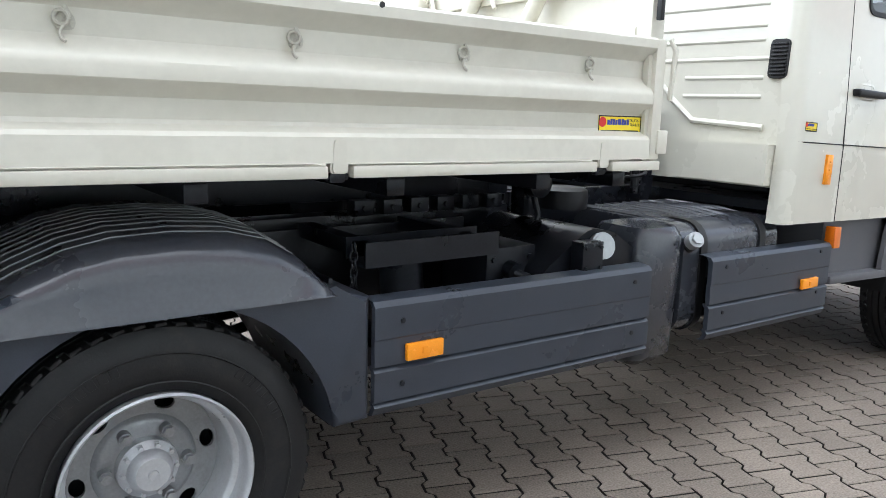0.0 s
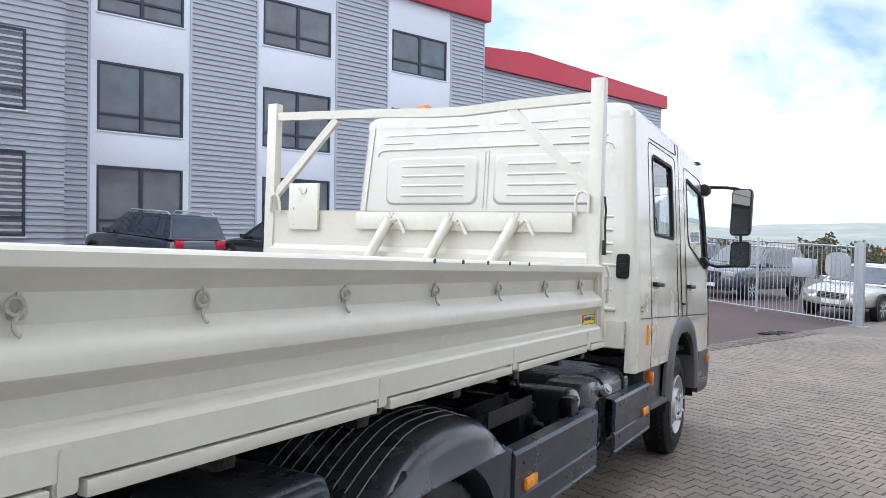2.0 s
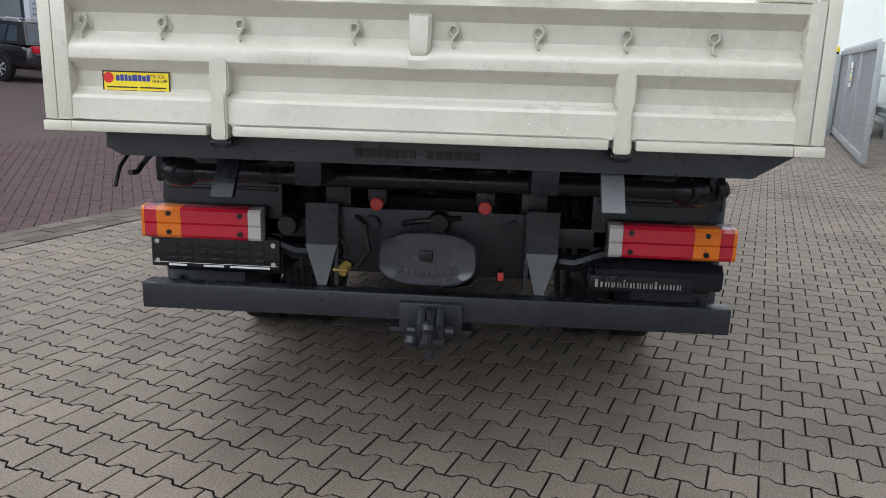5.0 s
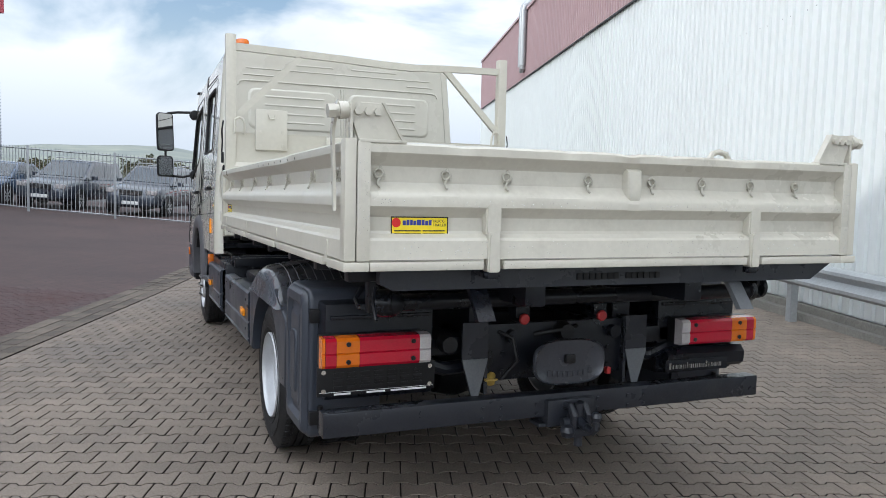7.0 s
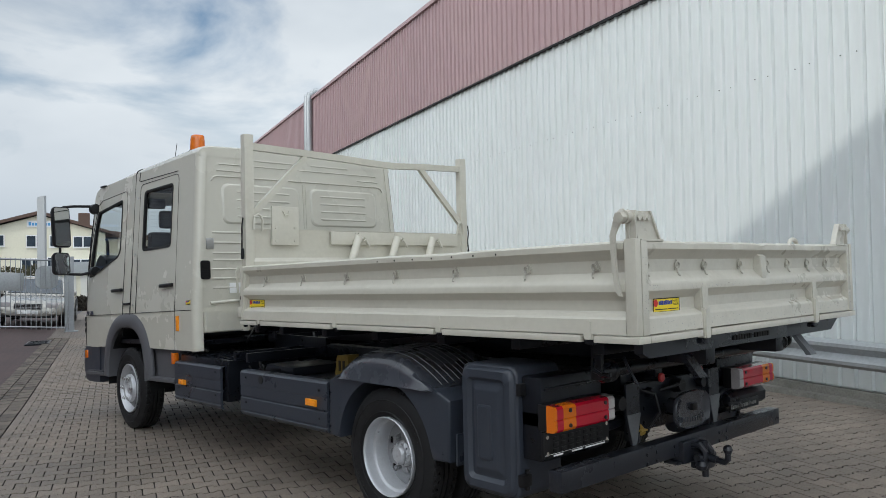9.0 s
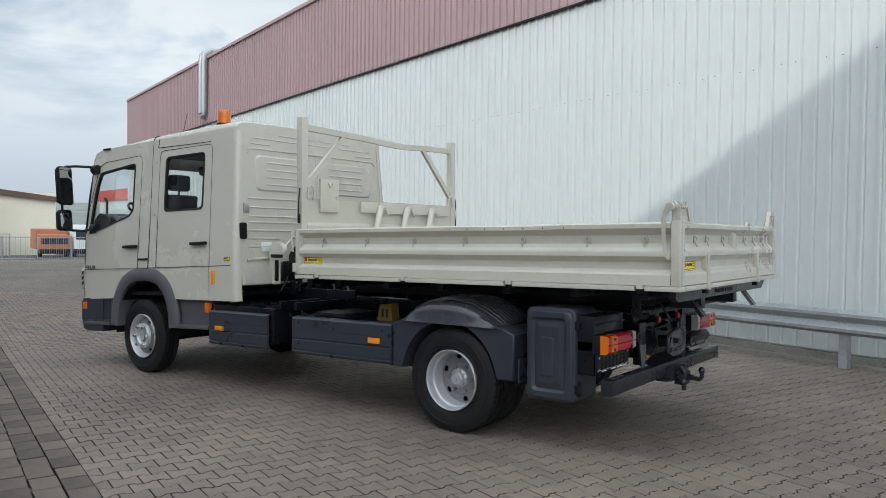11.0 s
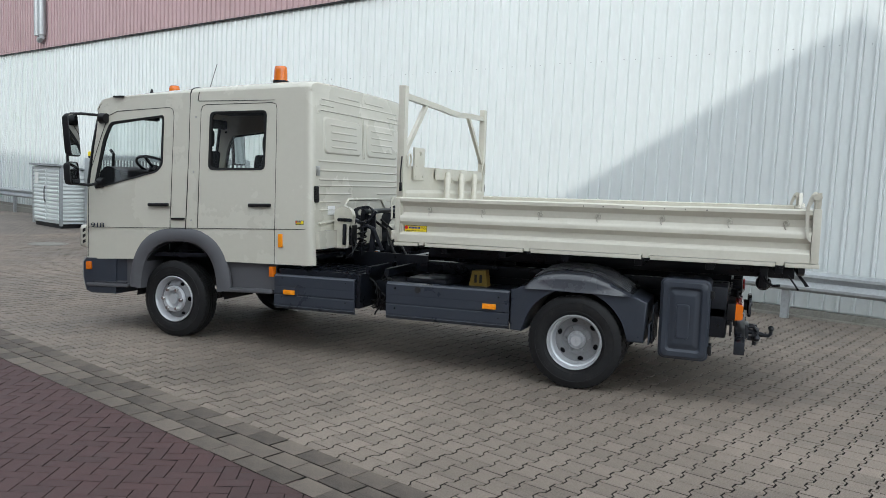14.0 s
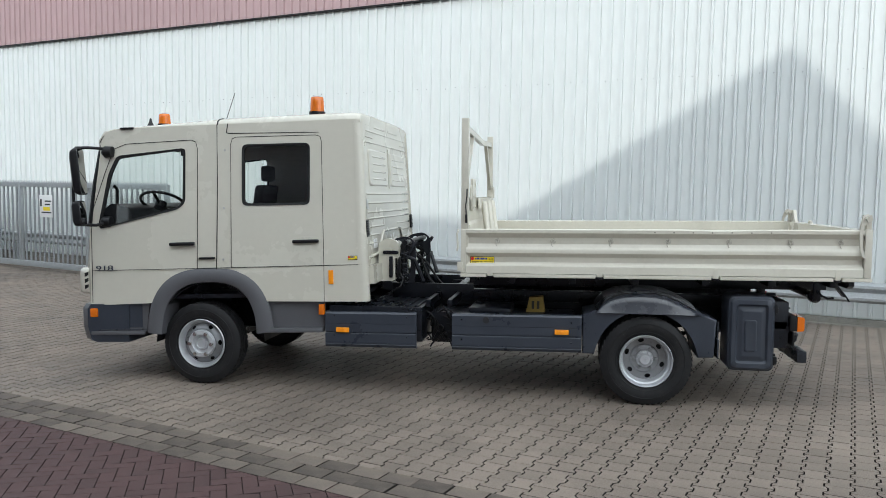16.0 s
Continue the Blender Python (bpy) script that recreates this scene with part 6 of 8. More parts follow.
def rear_bracket(sg):
    """Pivot bracket on the tailgate's upper corner with bolts, pin and hanging lever."""
    y0, y1 = sg * 0.985, sg * 1.085
    place = BED @ Matrix.Translation((-0.01, 0.058 if sg > 0 else -0.034, -0.022))
    b = bmesh.new()
    out = [(sg * 0.905, 1.60), (sg * 1.06, 1.60), (sg * 1.072, 1.635), (sg * 1.097, 1.705), (sg * 1.095, 1.728), (sg * 0.985, 1.728), (sg * 0.975, 1.722)]
    prism(b, out, "x", -1.785, -1.768)
    box(b, -1.805, -1.755, min(sg * 0.90, sg * 1.065), max(sg * 0.90, sg * 1.065), 1.598, 1.609, bevel=0.003)
    prism(b, [(-1.795, 1.60), (-1.765, 1.60), (-1.768, 1.73), (-1.795, 1.73)], "y", sg * 1.086, sg * 1.095)
    prism(b, [(sg * 0.902, 1.605), (sg * 0.912, 1.605), (sg * 0.985, 1.73), (sg * 0.975, 1.73)], "x", -1.795, -1.765)
    o = part("tailgate_bracket", b, CREAM_WORN, truck, "cream steel tailgate pivot bracket", m=place)
    bo = bmesh.new()
    for k in range(3):
        y = sg * (1.000 + 0.034 * k)
        cyl(bo, (-1.785, y, 1.70), (-1.800, y, 1.70), 0.014, seg=6)
    pieces("bolt", bo, CREAM_WORN, o, m=place)
    low = BED @ Matrix.Translation((0, -sg * 0.012, -0.02))
    pn = bmesh.new()
    cyl(pn, (-1.765, sg * (1.132 if sg > 0 else 1.092), 1.705), (-1.765, sg * 1.215, 1.698), 0.021, seg=14)
    cyl(pn, (-1.765, sg * 1.165, 1.703), (-1.765, sg * 1.195, 1.70), 0.030, seg=14)
    cyl(pn, (-1.765, sg * 1.208, 1.698), (-1.765, sg * 1.232, 1.696), 0.025, seg=6)
    box(pn, -1.775, -1.755, min(sg * 1.14, sg * 1.17), max(sg * 1.14, sg * 1.17), 1.60, 1.70, bevel=0.006)
    part("pin", pn, CREAM_WORN, o, m=low)
    lv = bmesh.new()
    rings = []
    for x, y, z, w in ((-1.760, 1.205, 1.735, 0.008), (-1.752, 1.212, 1.715, 0.020), (-1.742, 1.214, 1.685, 0.022), (-1.728, 1.216, 1.655, 0.016), (-1.716, 1.216, 1.625, 0.013), (-1.714, 1.212, 1.56, 0.013), (-1.718, 1.210, 1.48, 0.012), (-1.724, 1.210, 1.42, 0.011), (-1.738, 1.212, 1.38, 0.010), (-1.748, 1.214, 1.368, 0.006)):
        rings.append([(x - w, sg * (y - 0.018), z), (x + w, sg * (y - 0.018), z), (x + w, sg * (y - 0.008), z), (x - w, sg * (y - 0.008), z)])
    loft(lv, rings)
    part("lever", lv, CREAM_WORN, o, "cream tailgate locking lever", m=low)


for sg in (1, -1):
    rear_bracket(sg)
lo = bmesh.new()
tube(lo, [(-1.78, -0.36, 1.575), (-1.78, -0.375, 1.600), (-1.78, -0.41, 1.608), (-1.78, -0.445, 1.600), (-1.78, -0.46, 1.575)], 0.012, 8)
part("lifting_eye", lo, CREAM_WORN, tail, m=BED)


def headboard():
    hb = bmesh.new()
    # pressed board with two ribs
    prof = [(1.60, 1.168), (1.585, 1.20), (1.585, 1.36), (1.60, 1.385), (1.60, 1.43), (1.585, 1.455), (1.585, 1.60), (1.605, 1.63), (1.605, 1.835), (1.60, 1.85), (1.63, 1.85), (1.635, 1.168)]
    prism(hb, prof, "y", -1.085, 1.085)
    b = part("headboard", hb, CREAM, truck, "cream pressed steel headboard", smooth=25)
    for sg in (1, -1):
        p = bmesh.new()
        box(p, 1.590, 1.655, min(sg * 1.075, sg * 1.150), max(sg * 1.075, sg * 1.150), 1.14, 2.562, bevel=0.006)
        part("post", p, CREAM, b, "square cream steel upright")
        d = bmesh.new()
        a0, a1 = Vector((1.622, sg * 0.60, 2.435)), Vector((1.622, sg * 1.08, 1.955))
        n = (a1 - a0).normalized().cross(Vector((1, 0, 0))) * 0.024
        prism(d, [(q.y, q.z) for q in (a0 + n, a0 - n, a1 - n, a1 + n)], "x", 1.606, 1.640)
        part("brace", d, CREAM, b, "diagonal cream steel brace")
        lp = bmesh.new()
        tube(lp, [(1.59, sg * 1.015, 1.83), (1.575, sg * 1.015, 1.91), (1.575, sg * 1.03, 1.948), (1.575, sg * 1.055, 1.958), (1.575, sg * 1.085, 1.938), (1.575, sg * 1.09, 1.84)], 0.009, 8)
        part("loop_handle", lp, CREAM, b)
        ch = bmesh.new()
        tube(ch, [(1.60, sg * 1.165, 1.93), (1.60, sg * 1.175, 1.86), (1.61, sg * 1.17, 1.78), (1.605, sg * 1.175, 1.70)], 0.006, 6)
        box(ch, 1.595, 1.615, min(sg * 1.16, sg * 1.18), max(sg * 1.16, sg * 1.18), 1.62, 1.70, bevel=0.005)
        part("locking_pin", ch, BLACK, b)
    bar = bmesh.new()
    ys = [(1.08, 2.475), (0.60, 2.462), (0.25, 2.452), (-0.05, 2.437), (-0.3, 2.432), (-0.62, 2.450), (-1.08, 2.462)]
    rings = [[(1.602, y, z - 0.026), (1.646, y, z - 0.026), (1.646, y, z + 0.026), (1.602, y, z + 0.026)] for y, z in ys]
    loft(bar, rings)
    part("top_bar", bar, CREAM, b, "bent cream steel top bar")
    pl = bmesh.new()
    box(pl, 1.575, 1.598, 0.70, 0.935, 1.725, 2.025, bevel=0.005)
    for y, z in ((0.735, 1.76), (0.90, 1.76), (0.735, 1.86), (0.90, 1.86)):
        cyl(pl, (1.577, y, z), (1.569, y, z), 0.012, seg=8)
    tube(pl, [(1.572, 0.79, 1.99), (1.565, 0.80, 1.96), (1.565, 0.83, 1.955), (1.565, 0.845, 1.99)], 0.006, 6)
    part("bolted_plate", pl, CREAM, b, "bolted cream steel plate")
    for y in (0.14, -0.27, -0.68):
        s = bmesh.new()
        lathe(s, [(0.0, 0.024), (0.0, 0.032), (0.60, 0.032), (0.60, 0.024), (0.56, 0.001)], (0, 0, 0), "z", 16)
        foot, head = Vector((1.462, y + 0.255, 1.275)), Vector((1.555, y, 1.80))
        s.transform(Matrix.Translation(head) @ (foot - head).to_track_quat("Z", "Y").to_matrix().to_4x4())
        for o, z in ((-0.012, 1.832), (0.014, 1.832), (0.001, 1.815)):
            cyl(s, (1.573, y + o, z), (1.565, y + o, z), 0.007, seg=6)
        part("stake_tube", s, CREAM, b, "cream stake tube leaning on the headboard")
        w = bmesh.new()
        tube(w, [(1.568, y - 0.045, 1.795), (1.556, y - 0.07, 1.785), (1.55, y - 0.09, 1.75), (1.552, y - 0.108, 1.715)], 0.010, 6)
        tube(w, [(1.555, y - 0.025, 1.775), (1.550, y - 0.055, 1.80), (1.550, y - 0.075, 1.785), (1.552, y - 0.05, 1.765)], 0.006, 6)
        part("clip", w, CREAM, b)
    st = bmesh.new()
    box(st, 1.572, 1.590, -1.0, 0.40, 1.735, 1.84, bevel=0.004)
    part("mounting_strip", st, CREAM, b)


headboard()
for z, x in ((1.555, 0), ):
    hl = bmesh.new()
    for k in range(7):
        cyl(hl, (-0.05 - 0.16 * k, HW + 0.027, z), (-0.05 - 0.16 * k, HW + 0.0285, z), 0.0055, seg=8)
    pieces("drain_hole", hl, INK, left, m=BED)
    hr = bmesh.new()
    for k in range(5):
        cyl(hr, (0.55 - 0.2 * k, -HW - 0.0255, z + 0.02), (0.55 - 0.2 * k, -HW - 0.028, z + 0.02), 0.008, seg=8)
    pieces("drain_hole", hr, INK, right, m=BED)


# ---- cab ----
def lean(z):
    return 1.125 if z <= 1.25 else 1.125 - (z - 1.25) * 0.065


def round_pow(v):
    return math.copysign(abs(v) ** 0.75, v)


def cab_side(sg):
    """Side skin with the wheel cut-out and two window openings; z before the cab's nose-down pitch."""
    fx = FRONT_X - 0.115
    arch = [(fx + 0.590 * round_pow(math.cos(radians(a))), 0.50 + 0.655 * round_pow(math.sin(radians(a)))) for a in range(30, 151, 10)]
    lower = [(5.38, 0.872), (5.38, 1.218), (2.545, 1.218), (2.545, 0.872)] + arch[::-1]
    front_win = round_poly([(5.09, 2.290), (4.376, 2.347), (4.372, 1.845), (4.44, 1.785), (5.255, 1.622), (5.275, 1.66), (5.175, 2.12)], 0.045, 4)
    rear_win = round_poly([(3.785, 2.364), (3.118, 2.364), (3.112, 1.797), (3.775, 1.803)], 0.055, 4)
    upper = [(5.385, 1.222), (5.395, 1.66), (5.285, 2.42), (5.22, 2.52), (5.10, 2.59), (4.9, 2.612), (2.545, 2.62), (2.545, 1.222)]

    def wrap(bm, thick):
        for v in bm.verts:
            x, z = v.co.x, v.co.y
            y = lean(z) - 0.02 * max(0.0, (x - 4.9) / 0.5) ** 2
            v.co = Vector((x, sg * y, z))
        thicken(bm, (0, -sg * thick, 0))
        return bm
    lo = part("lower_side_panel", wrap(sheet_with_holes(lower, []), 0.02), CAB_PAINT, cab, m=CAB)
    up = part("side_panel", wrap(sheet_with_holes(upper, [front_win, rear_win]), 0.03), CAB_PAINT, cab, m=CAB)

    def glaze(loop, name):
        g = bmesh.new()
        vs = [g.verts.new((p[0], sg * (lean(p[1]) - 0.018), p[1])) for p in loop]
        g.faces.new(vs)
        o = part(name, g, CAB_GLASS, cab, "tinted cab window", m=CAB)
        o.visible_shadow = False
        s = bmesh.new()
        c = Vector((sum(p[0] for p in loop) / len(loop), sum(p[1] for p in loop) / len(loop)))
        inner = [tuple(Vector(p) + (c - Vector(p)).normalized() * 0.022) for p in loop]
        outer = [tuple(Vector(p) - (c - Vector(p)).normalized() * 0.008) for p in loop]
        rings = [[(p[0], sg * (lean(p[1]) + d), p[1]) for p in lp] for lp, d in ((outer, 0.001), (outer, 0.006), (inner, 0.002), (inner, -0.02))]
        loft(s, rings, caps=False)
        part("window_seal", s, SEAL, cab, m=CAB)
    glaze(front_win, "side_window")
    glaze(rear_win, "side_window")

    def seam(pts, r=0.0032):
        b = bmesh.new()
        tube(b, [(p[0], sg * (lean(p[1]) - 0.0005), p[1]) for p in pts], r, 6)
        part("door_seam", b, SEAL, cab, m=CAB)
    seam([(4.235, 1.0), (4.235, 1.3), (4.235, 1.42), (4.245, 2.34), (4.265, 2.405), (4.31, 2.425), (5.00, 2.405), (5.13, 2.36), (5.22, 2.14), (5.345, 1.80), (5.36, 1.60), (5.35, 0.9)])
    seam([(3.885, 1.22), (3.905, 2.38), (3.89, 2.425), (3.85, 2.44), (3.06, 2.44), (3.015, 2.425), (3.0, 2.38), (2.955, 1.22), (2.955, 0.88)])
    seam([(4.035, 1.20), (4.035, 2.0), (4.05, 2.62)], 0.0045)
    seam([(3.03, 2.478), (3.93, 2.478), (3.95, 2.49), (3.94, 2.62)], 0.005)
    seam([(5.345, 1.220), (2.55, 1.220)], 0.003)

    for x in (4.39, 3.14):
        h = bmesh.new()
        z = 1.455 if x > 4 else 1.452
        lathe_pts = round_rect(x - 0.085, x + 0.07, z - 0.03, z + 0.045, 0.03, 4)
        rings = [[(p[0], sg * (lean(p[1]) + 0.002), p[1]) for p in lathe_pts], [(x + (p[0] - x) * 0.8, sg * (lean(p[1]) + 0.004), z + (p[1] - z) * 0.8) for p in lathe_pts], [(x + (p[0] - x) * 0.5, sg * (lean(p[1]) - 0.012), z + (p[1] - z) * 0.5) for p in lathe_pts]]
        loft(h, rings)
        hd = part("door_handle", h, CAB_PAINT, cab, m=CAB)
        g = bmesh.new()
        box(g, x - 0.13, x + 0.125, min(sg * 1.105, sg * 1.145), max(sg * 1.105, sg * 1.145), z - 0.016, z + 0.016, bevel=0.012, seg=3)
        part("grip", g, BLACK, hd, "black plastic door handle", m=CAB)
    lk = bmesh.new()
    box(lk, 4.055, 4.215, min(sg * 1.11, sg * 1.132), max(sg * 1.11, sg * 1.132), 1.305, 1.325, bevel=0.004)
    part("vent_strip", lk, BLACK, cab, m=CAB)
    sc = bmesh.new()
    for z in (1.30, 1.78, 2.32):
        cyl(sc, (3.965, sg * (lean(z) - 0.002), z), (3.965, sg * (lean(z) + 0.004), z), 0.010, seg=8)
    pieces("screw", sc, STEEL, cab, m=CAB)
    # rounded rear corner trim
    cr = bmesh.new()
    pts = []
    for z in (0.872, 1.25, 1.7, 2.2, 2.50, 2.62):
        y = lean(z)
        ring = [(2.60, sg * (y + 0.001), z), (2.555, sg * (y + 0.003), z), (2.522, sg * (y - 0.006), z), (2.508, sg * (y - 0.03), z), (2.505, sg * (y - 0.07), z), (2.55, sg * (y - 0.07), z), (2.60, sg * (y - 0.02), z)]
        pts.append(ring)
    loft(cr, pts)
    part("rear_corner", cr, CAB_PAINT, cab, m=CAB, smooth=60)
    # side marker lamp and small sticker
    r = bmesh.new()
    rx = 2.88 if sg > 0 else 2.83
    box(r, rx - 0.025, rx + 0.025, min(sg * 1.123, sg * 1.138), max(sg * 1.123, sg * 1.138), 1.045, 1.175, bevel=0.004)
    for z in (1.075, 1.11, 1.145):
        cyl(r, (rx, sg * 1.137, z), (rx, sg * 1.140, z), 0.006, seg=8)
    part("side_marker", r, AMBER, cab, "upright orange side marker", m=CAB)
    sticker(cab, CAB @ face_matrix(2.645, sg * 1.1235, 1.285, "left" if sg > 0 else "right"), 0.10, 0.04, small=True)
    # wheel arch trim
    inner = [(fx + 0.490 * round_pow(math.cos(radians(a))), 0.50 + 0.585 * round_pow(math.sin(radians(a)))) for a in range(4, 177, 4)]
    outer = [(fx + 0.650 * round_pow(math.cos(radians(a))), 0.50 + 0.718 * round_pow(math.sin(radians(a)))) for a in range(4, 177, 4)]
    t = bmesh.new()
    rings = []
    for (ix, iz), (ox, oz) in zip(inner, outer):
        rings.append([(ix, sg * 0.86, iz), (ix, sg * 1.135, iz), (ix + (ox - ix) * 0.2, sg * 1.150, iz + (oz - iz) * 0.2), (ix + (ox - ix) * 0.75, sg * 1.145, iz + (oz - iz) * 0.75), (ox, sg * 1.122, oz), (ox, sg * 1.10, oz), (ix + (ox - ix) * 0.4, sg * 1.10, iz + (oz - iz) * 0.4), (ix + (ox - ix) * 0.4, sg * 0.86, iz + (oz - iz) * 0.4)])
    loft(t, rings)
    part("wheel_arch", t, ARCH_GREY, cab, "grey plastic wheel arch trim", m=CAB, smooth=40)
    # entry steps before and behind the wheel
    s1 = bmesh.new()
    prism(s1, round_poly([(3.66, 0.90), (2.965, 0.90), (2.965, 0.60), (3.48, 0.575), (3.55, 0.58)], 0.02), "y", sg * 0.80, sg * 1.075)
    box(s1, 2.97, 3.56, min(sg * 1.05, sg * 1.135), max(sg * 1.05, sg * 1.135), 0.585, 0.625, bevel=0.012)
    part("step", s1, ARCH_GREY, cab, "grey moulded entry step", m=CAB)
    s2 = bmesh.new()
    prism(s2, [(4.76, 0.90), (5.36, 0.90), (5.42, 0.62), (4.80, 0.585)], "y", sg * 0.80, sg * 1.085)
    box(s2, 4.80, 5.38, min(sg * 1.05, sg * 1.125), max(sg * 1.05, sg * 1.125), 0.575, 0.615, bevel=0.012)
    front = part("step", s2, ARCH_GREY, cab, m=CAB)
    # the step is solid; a flat dark plate stands for its shaded hollow
    part("well", B(4.84, 5.30, min(sg * 1.0855, sg * 1.088), max(sg * 1.0855, sg * 1.088), 0.645, 0.885), PLASTIC, front, "dark plate for the shaded step well", m=CAB)
    part("tread", B(4.83, 5.30, min(sg * 1.089, sg * 1.12), max(sg * 1.089, sg * 1.12), 0.616, 0.632, bevel=0.004), FENDER_GREY, front, m=CAB)
    mk = bmesh.new()
    box(mk, 2.955, 3.01, min(sg * 1.09, sg * 1.14), max(sg * 1.09, sg * 1.14), 0.755, 0.855, bevel=0.008)
    part("lamp", mk, ORANGE_LENS, cab, "small orange lamp", m=CAB)
    # mirrors
    ms = bmesh.new()
    tube(ms, [(5.17, sg * 1.0, 2.335), (5.21, sg * 1.12, 2.365), (5.28, sg * 1.26, 2.368), (5.33, sg * 1.36, 2.36), (5.345, sg * 1.385, 2.32), (5.345, sg * 1.39, 1.95), (5.34, sg * 1.39, 1.71), (5.32, sg * 1.36, 1.668), (5.24, sg * 1.20, 1.655), (5.20, sg * 1.09, 1.68)], 0.014, 8)
    mm = part("mirror_arm", ms, BLACK, cab, "black tubular mirror arm", m=CAB)
    for z0, z1, w in ((1.936, 2.357, 0.19), (1.655, 1.886, 0.18)):
        cz = (z0 + z1) / 2
        turn = CAB @ Matrix.Translation((5.245, sg * 1.395, cz)) @ Matrix.Rotation(sg * radians(16), 4, "Z") @ Matrix.Rotation(radians(5), 4, "Y")
        c = bmesh.new()
        rings = []
        for dx, k in ((0.0, 0.985), (0.008, 1.0), (0.035, 0.99), (0.065, 0.9), (0.078, 0.72)):
            rings.append([(dx, p[0] * k, p[1] * k) for p in round_rect(-w / 2, w / 2, z0 - cz, z1 - cz, 0.035, 4)])
        loft(c, rings)
        part("mirror_housing", c, BLACK, mm, "black mirror housing", m=turn)
        g = bmesh.new()
        prism(g, round_rect(-w / 2 + 0.012, w / 2 - 0.012, z0 - cz + 0.012, z1 - cz - 0.012, 0.025, 4), "x", -0.004, 0.002)
        part("mirror_glass", g, MIRROR, mm, "mirror", m=turn)
    jn = bmesh.new()
    for z in (2.335, 1.68):
        lathe(jn, [(-0.05, 0.02), (-0.045, 0.05), (0.03, 0.055), (0.06, 0.03)], (5.20 if z < 2 else 5.17, sg * 1.08, z), "x", 14)
    pieces("mirror_mount", jn, BLACK, mm, m=CAB)
    ro = bmesh.new()
    box(ro, 4.92, 5.06, min(sg * 0.94, sg * 1.06), max(sg * 0.94, sg * 1.06), 2.575, 2.625, bevel=0.014)
    part("marker_lamp", ro, BLACK, cab, "black roof marker lamp", m=CAB)


def cab_shell():
    # roof, from the windscreen's head to the rear
    rings = []
    for x, zc, ze in ((5.30, 2.475, 2.44), (5.25, 2.555, 2.51), (5.13, 2.62, 2.575), (4.8, 2.66, 2.605), (4.06, 2.688, 2.61), (3.98, 2.692, 2.612), (3.0, 2.704, 2.612), (2.62, 2.702, 2.612), (2.53, 2.692, 2.61), (2.512, 2.678, 2.605)):
        y = lean(ze) - 0.02 * max(0.0, (x - 4.9) / 0.5) ** 2
        half = [(y, ze - 0.02), (y - 0.001, ze), (y - 0.012, ze + (zc - ze) * 0.42), (y - 0.05, ze + (zc - ze) * 0.72), (y - 0.12, ze + (zc - ze) * 0.88), (y * 0.5, zc), ]
        ring = [(x, a, z) for a, z in half] + [(x, -a, z) for a, z in half[::-1]]
        rings.append(ring)
    bm = bmesh.new()
    loft(bm, rings)
    part("roof", bm, CAB_PAINT, cab, "cream cab roof", m=CAB, smooth=50)
    for x in (4.045,):
        j = bmesh.new()
        pts = [(x, lean(2.61), 2.615), (x, lean(2.61) - 0.012, 2.646), (x, lean(2.61) - 0.05, 2.668), (x, lean(2.61) - 0.12, 2.680), (x, 0.52, 2.690), (x, -0.52, 2.690), (x, -lean(2.61) + 0.12, 2.680), (x, -lean(2.61) + 0.05, 2.668), (x, -lean(2.61), 2.615)]
        tube(j, pts, 0.007, 6)
        part("roof_seam", j, SEAL, cab, m=CAB)
    # front below the windscreen, windscreen, lower front
    f = bmesh.new()
    rings = []
    for z, x in ((0.885, 5.42), (1.2, 5.44), (1.5, 5.43), (1.66, 5.40)):
        y = lean(z) - 0.02
        rings.append([(x - 0.06, y, z), (x - 0.01, y - 0.03, z), (x + 0.05, y - 0.25, z), (x + 0.09, 0, z), (x + 0.05, -y + 0.25, z), (x - 0.01, -y + 0.03, z), (x - 0.06, -y, z), (x - 0.10, -y + 0.02, z), (x - 0.02, 0, z), (x - 0.10, y - 0.02, z)])
    loft(f, rings)
    part("front_panel", f, CAB_PAINT, cab, m=CAB, smooth=50)
    w = bmesh.new()
    rows = []
    for z, x in ((1.66, 5.42), (2.05, 5.37), (2.45, 5.29)):
        y = lean(z) - 0.03
        rows.append([(x - 0.03, y, z), (x + 0.04, y - 0.25, z), (x + 0.08, 0, z), (x + 0.04, -y + 0.25, z), (x - 0.03, -y, z)])
    loft(w, rows, closed=False)
    ws = part("windscreen", w, CAB_GLASS, cab, "laminated windscreen", m=CAB)
    ws.visible_shadow = False
    for sg in (1, -1):
        p = bmesh.new()
        tube(p, [(5.39, sg * (lean(1.66) - 0.03), 1.64), (5.34, sg * (lean(2.05) - 0.03), 2.05), (5.265, sg * (lean(2.42) - 0.04), 2.46)], 0.026, 8)
        part("pillar", p, BLACK, cab, m=CAB)
    bp = bmesh.new()
    rings = []
    for z, o in ((0.50, -0.03), (0.53, 0.02), (0.66, 0.05), (0.84, 0.05), (0.885, 0.02)):
        rings.append([(4.98 + 0 * o, 1.10, z), (5.36 + o, 1.11 + o * 0.3, z), (5.47 + o, 1.02 + o * 0.3, z), (5.54 + o, 0.6, z), (5.54 + o, -0.6, z), (5.47 + o, -1.02 - o * 0.3, z), (5.36 + o, -1.11 - o * 0.3, z), (4.98, -1.10, z), (4.98, -1.0, z), (4.98, 1.0, z)])
    loft(bp, rings)
    part("front_bumper", bp, PLASTIC, cab, "dark grey front bumper", m=CAB, smooth=40)
